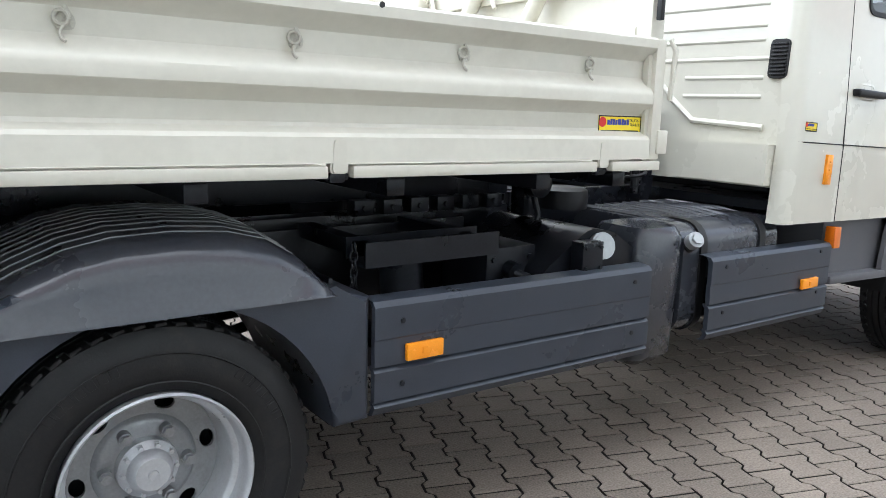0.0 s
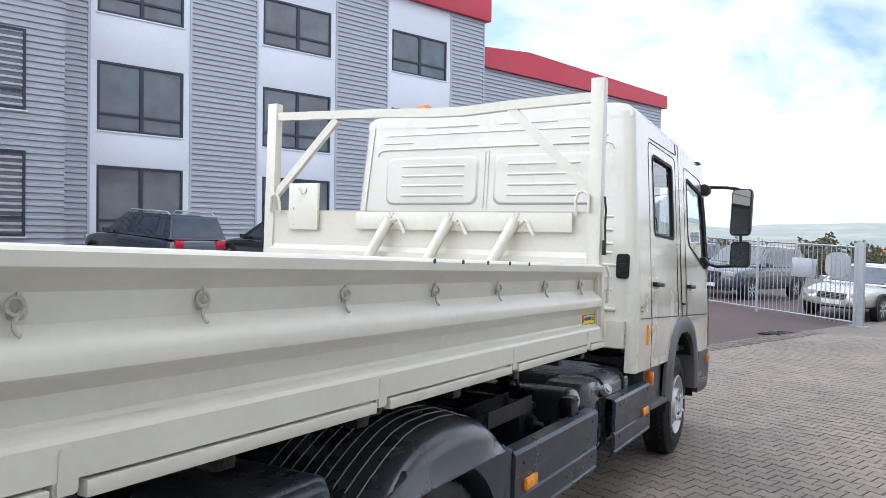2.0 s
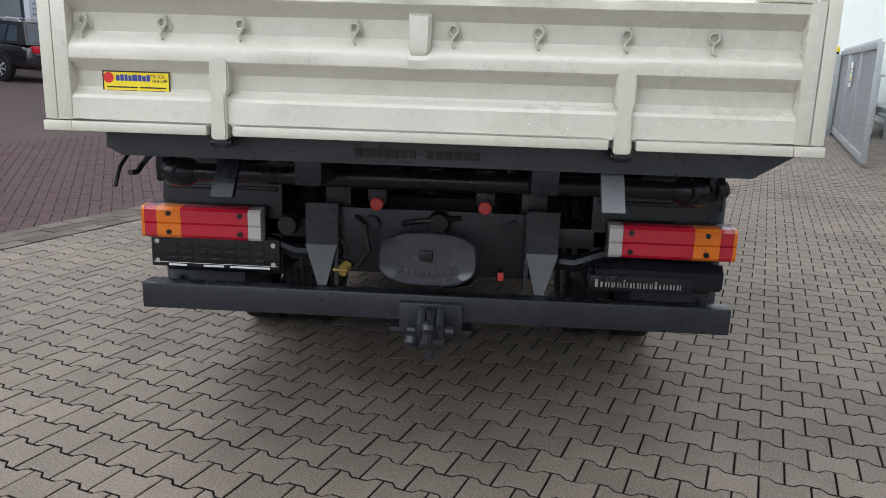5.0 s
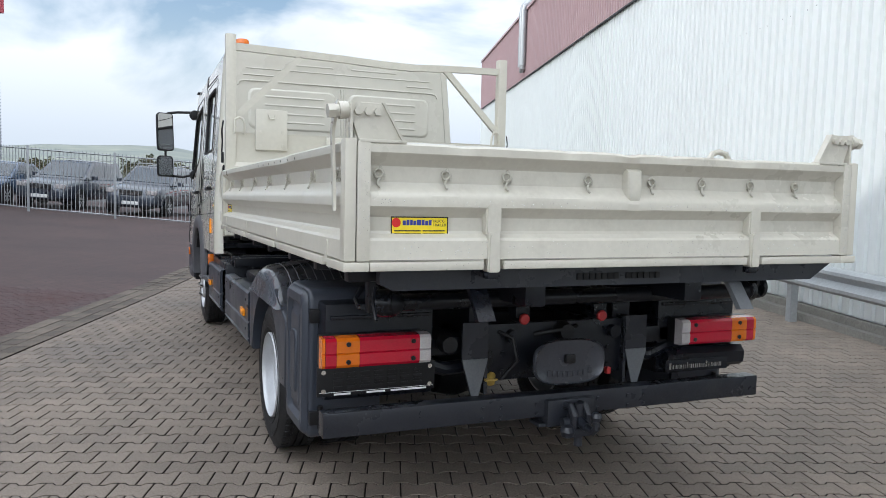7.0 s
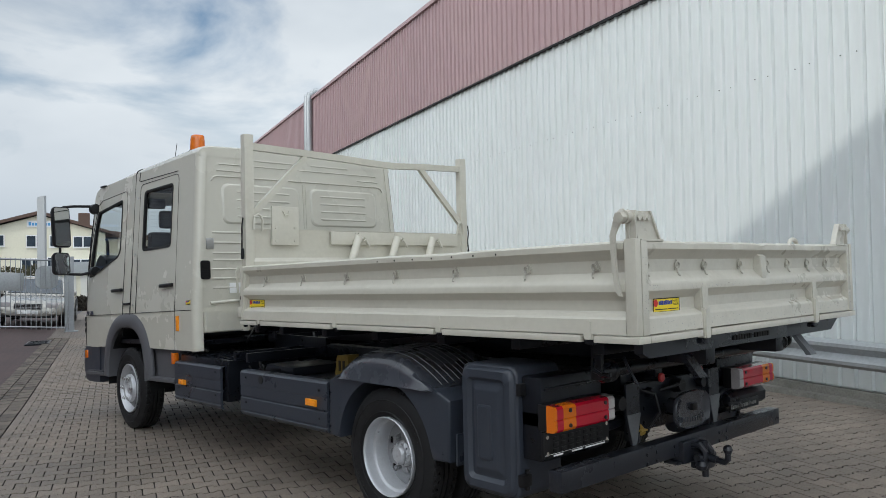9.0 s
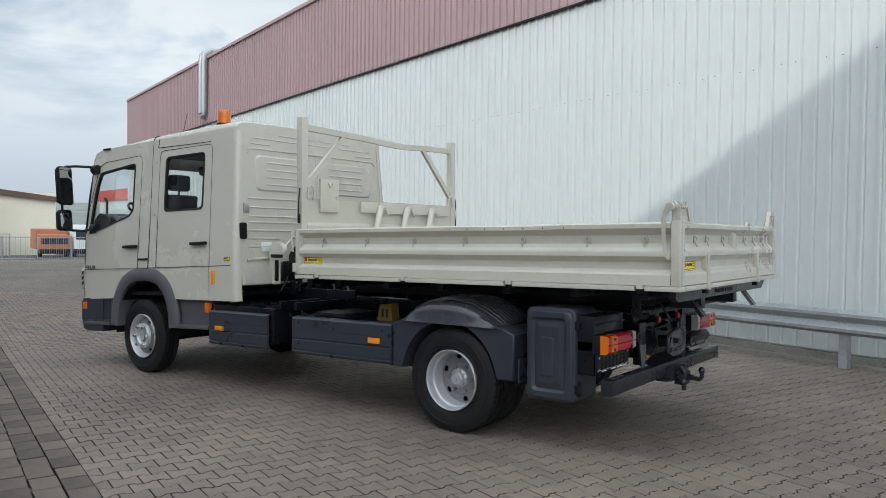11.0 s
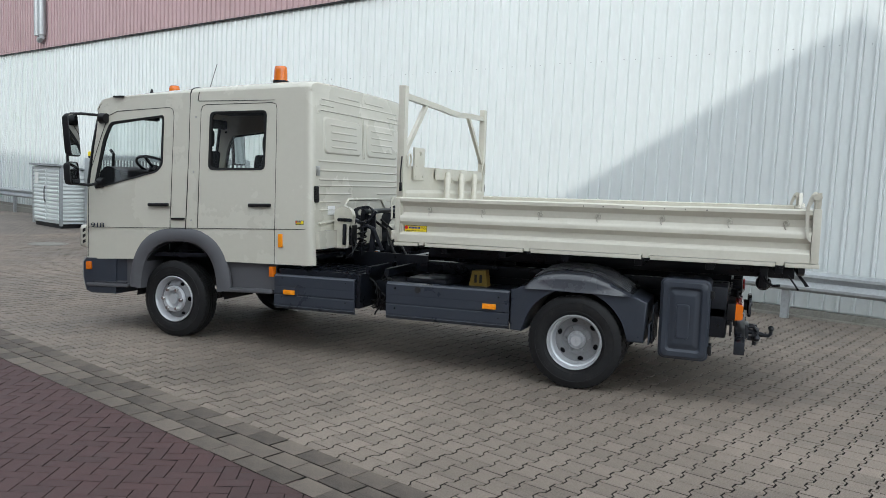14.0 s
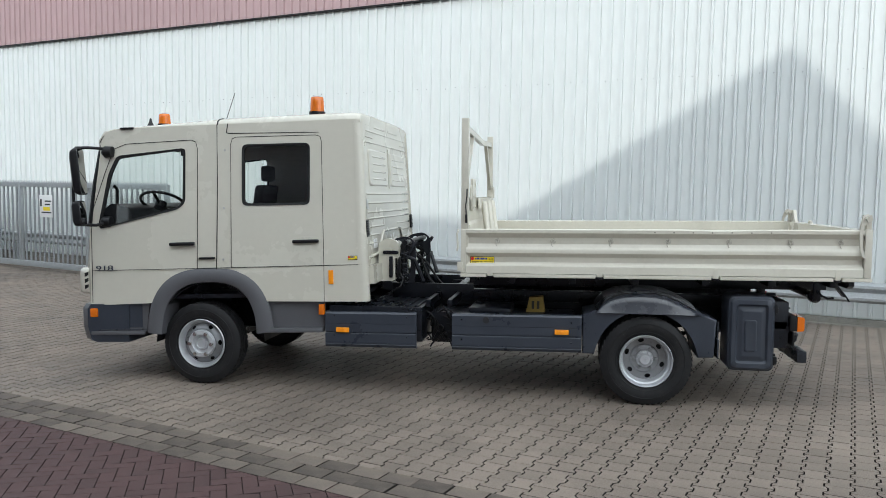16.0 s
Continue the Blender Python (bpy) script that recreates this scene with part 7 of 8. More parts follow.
    for sg in (1, -1):
        rings = []
        for z, q in ((0.995, 0.03), (1.005, 0.008), (1.03, 0.0), (1.20, 0.0), (1.235, 0.010), (1.25, 0.04)):
            plan = ((5.40, 1.105), (5.455, 1.103), (5.515, 1.075), (5.555, 1.01), (5.575, 0.88), (5.585, 0.62), (5.40, 0.62))
            rings.append([(5.40 + (x - 5.40) * (1 - q * 3), sg * (y - q), z) for x, y in plan])
        cp = bmesh.new()
        loft(cp, rings)
        corner = part("corner_panel", cp, CAB_PAINT, cab, "cream front corner panel with slots", m=CAB, smooth=50)
        for k in range(3):
            part("slot", prism(bmesh.new(), [(5.405, 1.055 + 0.062 * k), (5.445, 1.035 + 0.062 * k), (5.445, 1.075 + 0.062 * k), (5.405, 1.085 + 0.062 * k)], "y", min(sg * 1.09, sg * 1.108), max(sg * 1.09, sg * 1.108)), SEAL, corner, m=CAB)
    for sg in (1, -1):
        ind = bmesh.new()
        box(ind, 5.30, 5.38, min(sg * 1.09, sg * 1.135), max(sg * 1.09, sg * 1.135), 0.755, 0.845, bevel=0.014)
        part("indicator", ind, ORANGE_LENS, cab, "orange corner indicator", m=CAB)
    fl = bmesh.new()
    box(fl, 2.56, 5.38, -1.06, 1.06, 0.92, 0.96)
    part("floor_pan", fl, CHASSIS, cab, m=CAB)
    for sg in (1, -1):
        ar = bmesh.new()
        rings = []
        for a in range(0, 181, 12):
            ca, sa = math.cos(radians(a)), math.sin(radians(a))
            rings.append([(FRONT_X - 0.115 + 0.56 * ca, sg * y, 0.50 + 0.58 * sa) for y in (0.62, 1.11)])
        loft(ar, rings, closed=False)
        thicken(ar, (0, 0, 0.01))
        part("inner_arch", ar, BLACK, cab, m=CAB)


def cab_rear():
    """Rear wall with pressed panels and ribs, standing slightly proud."""
    bm = bmesh.new()
    outline = [(lean(1.0) - 0.05, 1.02), (lean(1.25) - 0.05, 1.25), (lean(2.5) - 0.05, 2.60), (0.6, 2.676), (-0.6, 2.676), (-lean(2.5) + 0.05, 2.60), (-lean(1.25) + 0.05, 1.25), (-lean(1.0) + 0.05, 1.02)]
    prism(bm, outline, "x", 2.515, 2.56)
    w = part("rear_wall", bm, CAB_PAINT, cab, "cream pressed cab rear wall", m=CAB)

    def emboss(loop, depth, name="pressing", border=0.016):
        c = Vector((sum(p[0] for p in loop) / len(loop), sum(p[1] for p in loop) / len(loop)))
        b = bmesh.new()
        k1 = []
        for p in loop:
            v = Vector(p) - c
            k1.append(tuple(c + Vector((v.x * (1 - border / max(0.03, abs(v.x) + 0.02)), v.y * (1 - border / max(0.03, abs(v.y) + 0.02))))))
        loft(b, [[(2.517, p[0], p[1]) for p in loop], [(2.515 - depth, p[0], p[1]) for p in k1], [(2.515 - depth, c.x + (p[0] - c.x) * 0.98, c.y + (p[1] - c.y) * 0.98) for p in k1]])
        part(name, b, CAB_PAINT, w, m=CAB, smooth=50)

    def rib(y0, y1, z, h=0.010, d=0.007):
        b = bmesh.new()
        rings = []
        for y, k in ((y0, 0.1), (y0 + 0.02, 1.0), (y1 - 0.02, 1.0), (y1, 0.1)):
            rings.append([(2.516, y, z - h), (2.515 - d * k, y, z - h * 0.4), (2.515 - d * k, y, z + h * 0.4), (2.516, y, z + h)])
        loft(b, rings)
        part("rib", b, CAB_PAINT, w, m=CAB, smooth=50)
    for sg in (1, -1):
        emboss(round_rect(min(sg * 0.06, sg * 0.84), max(sg * 0.06, sg * 0.84), 1.955, 2.315, 0.06, 4), 0.012)
        for k in range(4):
            z = 2.025 + 0.073 * k
            b = bmesh.new()
            y0, y1 = (sg * 0.17, sg * 0.70) if sg > 0 else (sg * 0.70, sg * 0.17)
            rings = []
            for y, q in ((y0, 0.1), (y0 + 0.02, 1.0), (y1 - 0.02, 1.0), (y1, 0.1)):
                rings.append([(2.504, y, z - 0.010), (2.5025 - 0.006 * q, y, z - 0.004), (2.5025 - 0.006 * q, y, z + 0.004), (2.504, y, z + 0.010)])
            loft(b, rings)
            part("rib", b, CAB_PAINT, w, m=CAB, smooth=50)
        rib(min(sg * 0.62, sg * 0.88), max(sg * 0.62, sg * 0.88), 2.43)
        rib(min(sg * 0.30, sg * 0.98), max(sg * 0.30, sg * 0.98), 1.56)
        rib(min(sg * 0.55, sg * 0.95), max(sg * 0.55, sg * 0.95), 1.48)
        rib(min(sg * 0.55, sg * 0.95), max(sg * 0.55, sg * 0.95), 1.40)
        v = bmesh.new()
        prism(v, round_rect(min(sg * 0.975, sg * 1.062), max(sg * 0.975, sg * 1.062), 1.475, 1.635, 0.02, 3), "x", 2.500, 2.516)
        for k in range(9):
            box(v, 2.492, 2.504, min(sg * 0.985, sg * 1.052), max(sg * 0.985, sg * 1.052), 1.488 + 0.0155 * k, 1.495 + 0.0155 * k, bevel=0.002)
        part("vent_grille", v, BLACK, w, "black slotted vent grille", m=CAB)
    rib(-0.86, 0.86, 2.52)
    sw = bmesh.new()
    tube(sw, [(2.514, y, z) for y, z in ((-0.93, 2.330), (-0.915, 2.362), (-0.875, 2.376), (0.875, 2.376), (0.915, 2.362), (0.93, 2.330))], 0.0075, 8)
    part("bent_rib", sw, CAB_PAINT, w, m=CAB)
    for y in (-0.014, 0.014):
        up = bmesh.new()
        tube(up, [(2.515, y, 1.93), (2.514, y, 1.96), (2.514, y, 2.33), (2.515, y, 2.35)], 0.0045, 6)
        part("upright_rib", up, CAB_PAINT, w, m=CAB)
    for z in (1.88, 1.79, 1.70, 1.64):
        rib(-0.94, 0.94, z)
    rib(-0.52, -0.08, 2.58)
    rib(0.08, 0.52, 2.58)
    # lower stepped apron and arch over the tilting gear
    ap = bmesh.new()
    prism(ap, [(1.05, 1.03), (1.05, 1.20), (0.62, 1.20), (0.55, 1.16), (0.55, 1.03)], "x", 2.46, 2.53)
    prism(ap, [(-1.05, 1.03), (-1.05, 1.20), (-0.62, 1.20), (-0.55, 1.16), (-0.55, 1.03)], "x", 2.46, 2.53)
    pieces("apron", ap, CAB_PAINT, w, m=CAB)
    ar = bmesh.new()
    tube(ar, [(2.512, 0.98, 1.27), (2.512, 0.62, 1.29), (2.512, 0.50, 1.38), (2.512, 0.38, 1.50), (2.512, -0.38, 1.50), (2.512, -0.50, 1.38), (2.512, -0.62, 1.29), (2.512, -0.98, 1.27)], 0.014, 8)
    part("arched_rib", ar, CAB_PAINT, w, m=CAB)
    pl = bmesh.new()
    box(pl, 2.508, 2.516, 0.66, 0.80, 1.35, 1.44, bevel=0.002)
    part("label_plate", pl, WHITE, w, "pale label plate", m=CAB)
    tg = bmesh.new()
    box(tg, 2.507, 2.516, 0.93, 1.0, 1.735, 1.83, bevel=0.003)
    part("type_plate", tg, STEEL, w, "small weathered type plate", m=CAB)


def interior():
    for sg in (1, -1):
        for x in (4.30, 3.05):
            s = bmesh.new()
            box(s, x - 0.10, x + 0.40, sg * 0.62 - 0.24, sg * 0.62 + 0.24, 1.35, 1.52, bevel=0.05, seg=3)
            prism(s, round_poly([(x - 0.06, 1.48), (x + 0.06, 1.50), (x - 0.02, 2.02), (x - 0.14, 2.02)], 0.04), "y", sg * 0.62 - 0.23, sg * 0.62 + 0.23, bevel=0.03)
            cyl(s, (x - 0.085, sg * 0.62, 2.0), (x - 0.09, sg * 0.62, 2.1), 0.012, seg=8)
            box(s, x - 0.14, x - 0.045, sg * 0.62 - 0.13, sg * 0.62 + 0.13, 2.06, 2.24, bevel=0.04, seg=3)
            box(s, x - 0.05, x + 0.35, sg * 0.62 - 0.20, sg * 0.62 + 0.20, 0.95, 1.37, bevel=0.03)
            part("seat", s, FABRIC, cab, "dark fabric cab seat", m=CAB)
    d = bmesh.new()
    prism(d, round_poly([(5.36, 1.0), (5.34, 1.74), (5.18, 1.86), (4.98, 1.80), (4.93, 1.52), (5.1, 1.0)], 0.05), "y", -1.03, 1.03)
    part("dashboard", d, BLACK, cab, "black dashboard", m=CAB)
    w = bmesh.new()
    q = bmesh.new()
    ring = [(0.225 * math.cos(2 * math.pi * i / 24), 0.225 * math.sin(2 * math.pi * i / 24), 0) for i in range(25)]
    tube(w, ring, 0.015, 8)
    tube(w, [(-0.2, 0, 0), (0, -0.02, -0.03), (0.2, 0, 0)], 0.016, 8)
    cyl(w, (0, -0.02, -0.06), (0, -0.02, 0.0), 0.06, seg=16)
    w.transform(pose(4.86, 0.62, 1.85, 0, -28, 90))
    part("steering_wheel", w, BLACK, cab, "black steering wheel", m=CAB)
    g = bmesh.new()
    tube(g, [(5.25, 0.93, 1.74), (5.18, 0.94, 1.77), (5.16, 0.95, 1.98), (5.20, 0.95, 2.02)], 0.016, 8)
    part("grab_handle", g, BLACK, cab, m=CAB)
    h = bmesh.new()
    box(h, 2.58, 2.62, -1.0, 1.0, 1.0, 2.57)
    box(h, 2.60, 5.10, -0.99, 0.99, 2.555, 2.57)
    part("lining", h, FABRIC, cab, "dark cab lining", m=CAB)
    v = bmesh.new()
    for sg in (1, -1):
        box(v, 5.08, 5.16, sg * 0.62 - 0.3, sg * 0.62 + 0.3, 2.36, 2.47, bevel=0.02)
    pieces("sun_visor", v, BLACK, cab, m=CAB)


cab = thing("cab", "", "")
cab.parent = truck
cab_shell()
cab_rear()
for sg in (1, -1):
    cab_side(sg)
interior()



def settle(ob):
    """The rear wall leans forward towards the roof, and the roof is lower ahead."""
    for v in ob.data.vertices:
        x, z = v.co.x, v.co.z
        v.co.z += 0.022 * (x - 2.55) * max(0.0, min(1.2, (z - 1.2) / 1.15))
        v.co.z -= max(0.0, min(1.0, (z - 2.42) / 0.12)) * (0.042 + 0.045 * ((x - 2.55) / 2.7) ** 2)
        v.co.x += max(0.0, min(1.0, (3.0 - x) / 0.45)) * (0.02 + 0.055 * (z - 0.88))


text_part("model_number", "918", 0.104, FRAME_DARK, CAB @ face_matrix(5.215, 1.1235, 1.240, "left") @ Matrix.Diagonal((1.28, 0.70, 1, 1)), cab, 0.003, 0.95)


for ob in list(cab.children_recursive):
    if ob.type == "MESH":
        settle(ob)


def beacon(x, y, z, r, h):
    b = bmesh.new()
    cyl(b, (x, y, z - 0.09), (x, y, z + 0.014), r * 1.15, seg=20)
    base = part("beacon", b, BLACK, truck, "rotating beacon on the cab roof")
    l = bmesh.new()
    prof = [(0.012, r * 1.02)]
    for k in range(6):
        prof += [(0.02 + k * (h - 0.05) / 6, r * (1.02 - 0.012 * k)), (0.02 + (k + 0.5) * (h - 0.05) / 6, r * (0.985 - 0.012 * k))]
    prof += [(h - 0.02, r * 0.9), (h - 0.006, r * 0.8), (h, r * 0.5)]
    lathe(l, prof, (x, y, z), "z", 24)
    part("lens", l, ORANGE_LENS, base, "ribbed orange beacon lens")


beacon(3.115, 0.823, 2.655, 0.068, 0.160)
beacon(5.19, -0.04, 2.635, 0.066, 0.130)
an = bmesh.new()
tube(an, [(4.19, 0.62, 2.50), (4.05, 0.62, 2.89)], 0.0035, 6)
cyl(an, (4.20, 0.62, 2.52), (4.19, 0.62, 2.60), 0.014, seg=10)
part("aerial", an, BLACK, truck, "thin black roof aerial")
ah = bmesh.new()
lathe(ah, [(0.0, 0.035), (0.03, 0.02), (0.075, 0.008)], (5.06, 0.48, 2.585), "z", 12)
part("roof_horn", ah, BLACK, truck)


# ---- rear end ----
def tail_lamp(sg):
    yi = 0.655
    y0, y1 = sg * yi, sg * 1.115
    z0, z1, x = 0.717, 0.845, -1.262
    b = bmesh.new()
    box(b, x, x + 0.06, min(y0, y1), max(y0, y1), z0, z1, bevel=0.01)
    t = part("tail_lamp", b, BLACK, truck, "rear lamp cluster in red, orange and white")

    def lens(ya, yb, mat, nm, lab):
        l = bmesh.new()
        a, c = min(sg * ya, sg * yb), max(sg * ya, sg * yb)
        ring = [(x, z0), (x - 0.046, z0 + 0.004), (x - 0.056, z0 + 0.016), (x - 0.056, z0 + 0.058), (x - 0.050, z0 + 0.062), (x - 0.056, z0 + 0.066), (x - 0.056, z1 - 0.016), (x - 0.046, z1 - 0.004), (x, z1)]
        prism(l, ring, "y", a + 0.0005, c - 0.0005)
        part(nm, l, mat, t, lab)
    lens(yi, yi + 0.05, CLEAR_LENS, "reversing_lens", "clear reversing lens")
    lens(yi + 0.05, 0.965, RED_LENS, "brake_lens", "red brake lens")
    lens(0.965, 1.06, ORANGE_LENS, "indicator_lens", "orange indicator lens")
    lens(1.06, 1.106, RED_LENS, "marker_lens", "red marker lens")
    lens(1.1065, 1.120, ORANGE_LENS, "side_lens", "orange side lens")
    s = bmesh.new()
    for y in (yi + 0.08, 1.012):
        for z in (z0 + 0.028, z1 - 0.028):
            cyl(s, (x - 0.054, sg * y, z), (x - 0.062, sg * y, z), 0.010, seg=8)
    pieces("screw", s, BLACK, t)
    part("lamp_bracket", B(-1.20, -0.95, min(sg * 0.40, sg * 1.08), max(sg * 0.40, sg * 1.08), 0.72, 0.80, bevel=0.01), CHASSIS, t)


for sg in (1, -1):
    tail_lamp(sg)


def rear_end():
    b = bmesh.new()
    box(b, -1.345, -1.265, -1.120, 1.120, 0.446, 0.548, bevel=0.008)
    u = part("underrun_bar", b, BAR_GREY, truck, "dark grey square rear underrun bar")
    bo = bmesh.new()
    for y in (0.33, 0.42, -0.33, -0.42, 0.155, -0.165):
        for z in (0.462, 0.508):
            cyl(bo, (-1.345, y, z), (-1.352, y, z), 0.010, seg=6)
    for y in (1.10, -1.10):
        cyl(bo, (-1.345, y, 0.485), (-1.349, y, 0.485), 0.008, seg=8)
    pieces("bolt", bo, BAR_GREY, u)
    for sg in (1, -1):
        h = bmesh.new()
        prism(h, [(sg * 0.52, 0.86), (sg * 0.40, 0.86), (sg * 0.40, 0.70), (sg * 0.44, 0.54), (sg * 0.475, 0.54), (sg * 0.52, 0.70)], "x", -1.275, -1.262)
        box(h, -1.27, -1.18, min(sg * 0.395, sg * 0.41), max(sg * 0.395, sg * 0.41), 0.54, 0.86)
        near = Matrix.Translation((0, -0.028 if sg > 0 else 0.045, 0.012))
        part("hanger", h, BAR_GREY, u, "tapering steel hanger plate", m=near)
        # reflection on the hanger's lower end, laid on as a grey wedge
        wd = bmesh.new()
        prism(wd, [(sg * 0.522, 0.70), (sg * 0.398, 0.70), (sg * 0.44, 0.538), (sg * 0.474, 0.538)], "x", -1.280, -1.2755)
        part("hanger_tip", wd, HANGER_GREY, u, "lower hanger blade, its sheen painted grey", m=near)
        c = bmesh.new()
        tube(c, [(-1.16, sg * 0.40, 0.66), (-1.19, sg * 0.55, 0.66), (-1.19, sg * 0.66, 0.70), (-1.19, sg * 0.80, 0.725), (-1.18, sg * 1.08, 0.725)], 0.032, 10)
        part("lamp_arm", c, CHASSIS, u)
        p = bmesh.new()
        rings = []
        for y, z0, z1 in ((0.62, 0.60, 0.69), (0.70, 0.585, 0.695), (1.10, 0.585, 0.69)):
            rings.append([(-1.24, sg * y, z0), (-1.265, sg * y, z0 + 0.02), (-1.268, sg * y, z1 - 0.03), (-1.24, sg * y, z1), (-1.20, sg * y, z1), (-1.20, sg * y, z0)])
        loft(p, rings)
        if sg < 0:
            part("rear_panel", p, CHASSIS, u)
        bx = bmesh.new()
        box(bx, -1.20, -0.80, min(sg * 0.60, sg * 1.08), max(sg * 0.60, sg * 1.08), 0.56, 0.965, bevel=0.015)
        box(bx, -1.215, -0.80, min(sg * 0.62, sg * 1.06), max(sg * 0.62, sg * 1.06), 0.90, 0.915, bevel=0.004)
        part("rear_casing", bx, CHASSIS, truck, "black rear casing")
    # cross plate and coupling
    cp = bmesh.new()
    box(cp, -1.24, -1.20, -0.40, 0.40, 0.60, 0.855, bevel=0.006)
    for y in (-0.36, -0.28, 0.28, 0.36):
        for z in (0.64, 0.72, 0.80):
            cyl(cp, (-1.24, y, z), (-1.248, y, z), 0.012, seg=6)
    for y in (-0.30, 0.24):
        cyl(cp, (-1.24, y, 0.80), (-1.275, y, 0.80), 0.03, seg=14)
    part("cross_plate", cp, CHASSIS, truck)
    ov = bmesh.new()
    rings = []
    cy, cz = 0.012, 0.696
    for o, k in ((0.0, 0.9), (0.012, 1.0), (0.028, 1.0), (0.034, 0.97), (0.026, 0.93), (0.024, 0.6)):
        ring = []
        for i in range(36):
            t = 2 * math.pi * i / 36
            ex = 0.66
            a, c = math.cos(t), math.sin(t)
            ring.append((-1.352 - o, cy + 0.182 * k * math.copysign(abs(a) ** ex, a), cz + 0.102 * k * math.copysign(abs(c) ** ex, c)))
        rings.append(ring)
    loft(ov, rings)
    cyl(ov, (-1.24, cy, cz), (-1.353, cy, cz), 0.05, seg=16)
    o = part("coupling_cover", ov, FENDER_GREY, truck, "oval dark coupling cover", smooth=50)
    lt = bmesh.new()
    for k in range(9):
        y = cy + 0.105 - 0.026 * k
        z = cz - 0.045 - 0.010 * (1 - ((k - 4) / 4) ** 2)
        box(lt, -1.383, -1.377, y - 0.009, y + 0.009, z - 0.013, z + 0.013, bevel=0.002)
    pieces("raised_mark", lt, FENDER_GREY, o)
    cb = bmesh.new()
    box(cb, -1.397, -1.365, cy - 0.02, cy + 0.03, cz - 0.005, cz + 0.035, bevel=0.008)
    part("latch", cb, BLACK, o)
    tb = bmesh.new()
    box(tb, -1.375, -1.255, -0.125, 0.115, 0.405, 0.525, bevel=0.008)
    box(tb, -1.36, -1.27, -0.16, 0.15, 0.405, 0.42, bevel=0.003)
    h = part("tow_bracket", tb, BAR_GREY, truck, "dark tow bracket")
    tw = bmesh.new()
    cyl(tw, (-1.37, -0.01, 0.455), (-1.50, -0.01, 0.43), 0.026, 0.022, seg=12)
    tube(tw, [(-1.50, -0.01, 0.43), (-1.545, -0.01, 0.425), (-1.565, -0.01, 0.445), (-1.565, -0.01, 0.475)], 0.017, 8)
    lathe(tw, [(-0.026, 0.008), (-0.018, 0.020), (0.0, 0.026), (0.018, 0.020), (0.026, 0.008)], (-1.565, -0.01, 0.495), "z", 14)
    for y in (-0.045, 0.025):
        tube(tw, [(-1.37, y, 0.50), (-1.42, y, 0.505), (-1.45, y, 0.47), (-1.44, y, 0.40)], 0.018, 8)
    box(tw, -1.46, -1.37, -0.065, 0.045, 0.375, 0.415, bevel=0.012)
    cyl(tw, (-1.43, 0.045, 0.44), (-1.43, 0.075, 0.44), 0.022, seg=10)
    cyl(tw, (-1.43, -0.065, 0.44), (-1.43, -0.095, 0.44), 0.022, seg=10)
    cyl(tw, (-1.43, -0.01, 0.52), (-1.43, -0.01, 0.33), 0.019, seg=12)
    lathe(tw, [(-0.03, 0.012), (-0.022, 0.026), (0.0, 0.034), (0.022, 0.026), (0.03, 0.012)], (-1.445, 0.055, 0.405), "z", 14)
    part("tow_hook", tw, BAR_GREY, h, "worn tow hook")
    # number plate carrier
    pc = bmesh.new()
    box(pc, -1.2420, -1.2250, 0.605, 1.120, 0.588, 0.712, bevel=0.004)
    c = part("plate_carrier", pc, BLACK, truck, "empty black number plate carrier")
    sc = bmesh.new()
    for y in (0.63, 1.095):
        for z in (0.612, 0.69):
            cyl(sc, (-1.2420, y, z), (-1.2460, y, z), 0.010, seg=10)
    pieces("screw", sc, CHROME, c)
    ht = bmesh.new()
    for k in range(7):
        for j in range(3):
            box(ht, -1.2460, -1.2415, 0.665 + 0.058 * k, 0.705 + 0.058 * k, 0.612 + 0.028 * j, 0.630 + 0.028 * j, bevel=0.003)
    pieces("clip", ht, BLACK, c)
    pr = bmesh.new()
    for a, w in ((1.015, 0.07), (0.905, 0.012), (0.865, 0.07), (0.725, 0.16)):
        box(pr, -1.2440, -1.2419, a - w / 2, a + w / 2, 0.5925, 0.600)
    box(pr, -1.2440, -1.2419, 0.612, 1.112, 0.6045, 0.6060)
    part("print", pr, WHITE, c)
    # rear maker's panel, as plain bars
    bd = bmesh.new()
    box(bd, -1.274, -1.266, -0.985, -0.60, 0.578, 0.638, bevel=0.002)
    n = part("name_panel", bd, CHASSIS, truck, "black panel with pale lettering bars")
    nb = bmesh.new()
    y = -0.622
    for k, w in enumerate((0.032, 0.018, 0.014, 0.017, 0.018, 0.020, 0.018, 0.017, 0.012, 0.026, 0.018, 0.020, 0.017)):
        box(nb, -1.2755, -1.273, y - w * 0.35, y, 0.594, 0.594 + (0.030 if k in (0, 4, 9) else 0.020))
        box(nb, -1.2755, -1.273, y - w * 0.9, y - w * 0.65, 0.594, 0.614)
        y -= w + 0.0065
    pieces("letter_bar", nb, STEEL, n)
    # tipper's rear cross beam with raised letter bars
    rb = bmesh.new()
    prism(rb, [(1.02, 1.146), (-1.12, 1.146), (-1.12, 1.138), (-1.005, 1.068), (0.97, 1.068), (1.02, 1.092)], "x", -1.735, -1.69)
    r = part("rear_beam", rb, BAR_GREY, truck, "black rear cross beam with raised lettering", m=BED)
    lb = bmesh.new()
    y = 0.222
    for k in range(14):
        if k != 7:
            box(lb, -1.741, -1.734, y - 0.022, y, 1.092, 1.117, bevel=0.0015)
        else:
            box(lb, -1.7375, -1.734, y - 0.018, y - 0.004, 1.103, 1.108)
        y -= 0.0285
    pieces("letter_bar", lb, SEAL, r, m=BED)
    tr = bmesh.new()
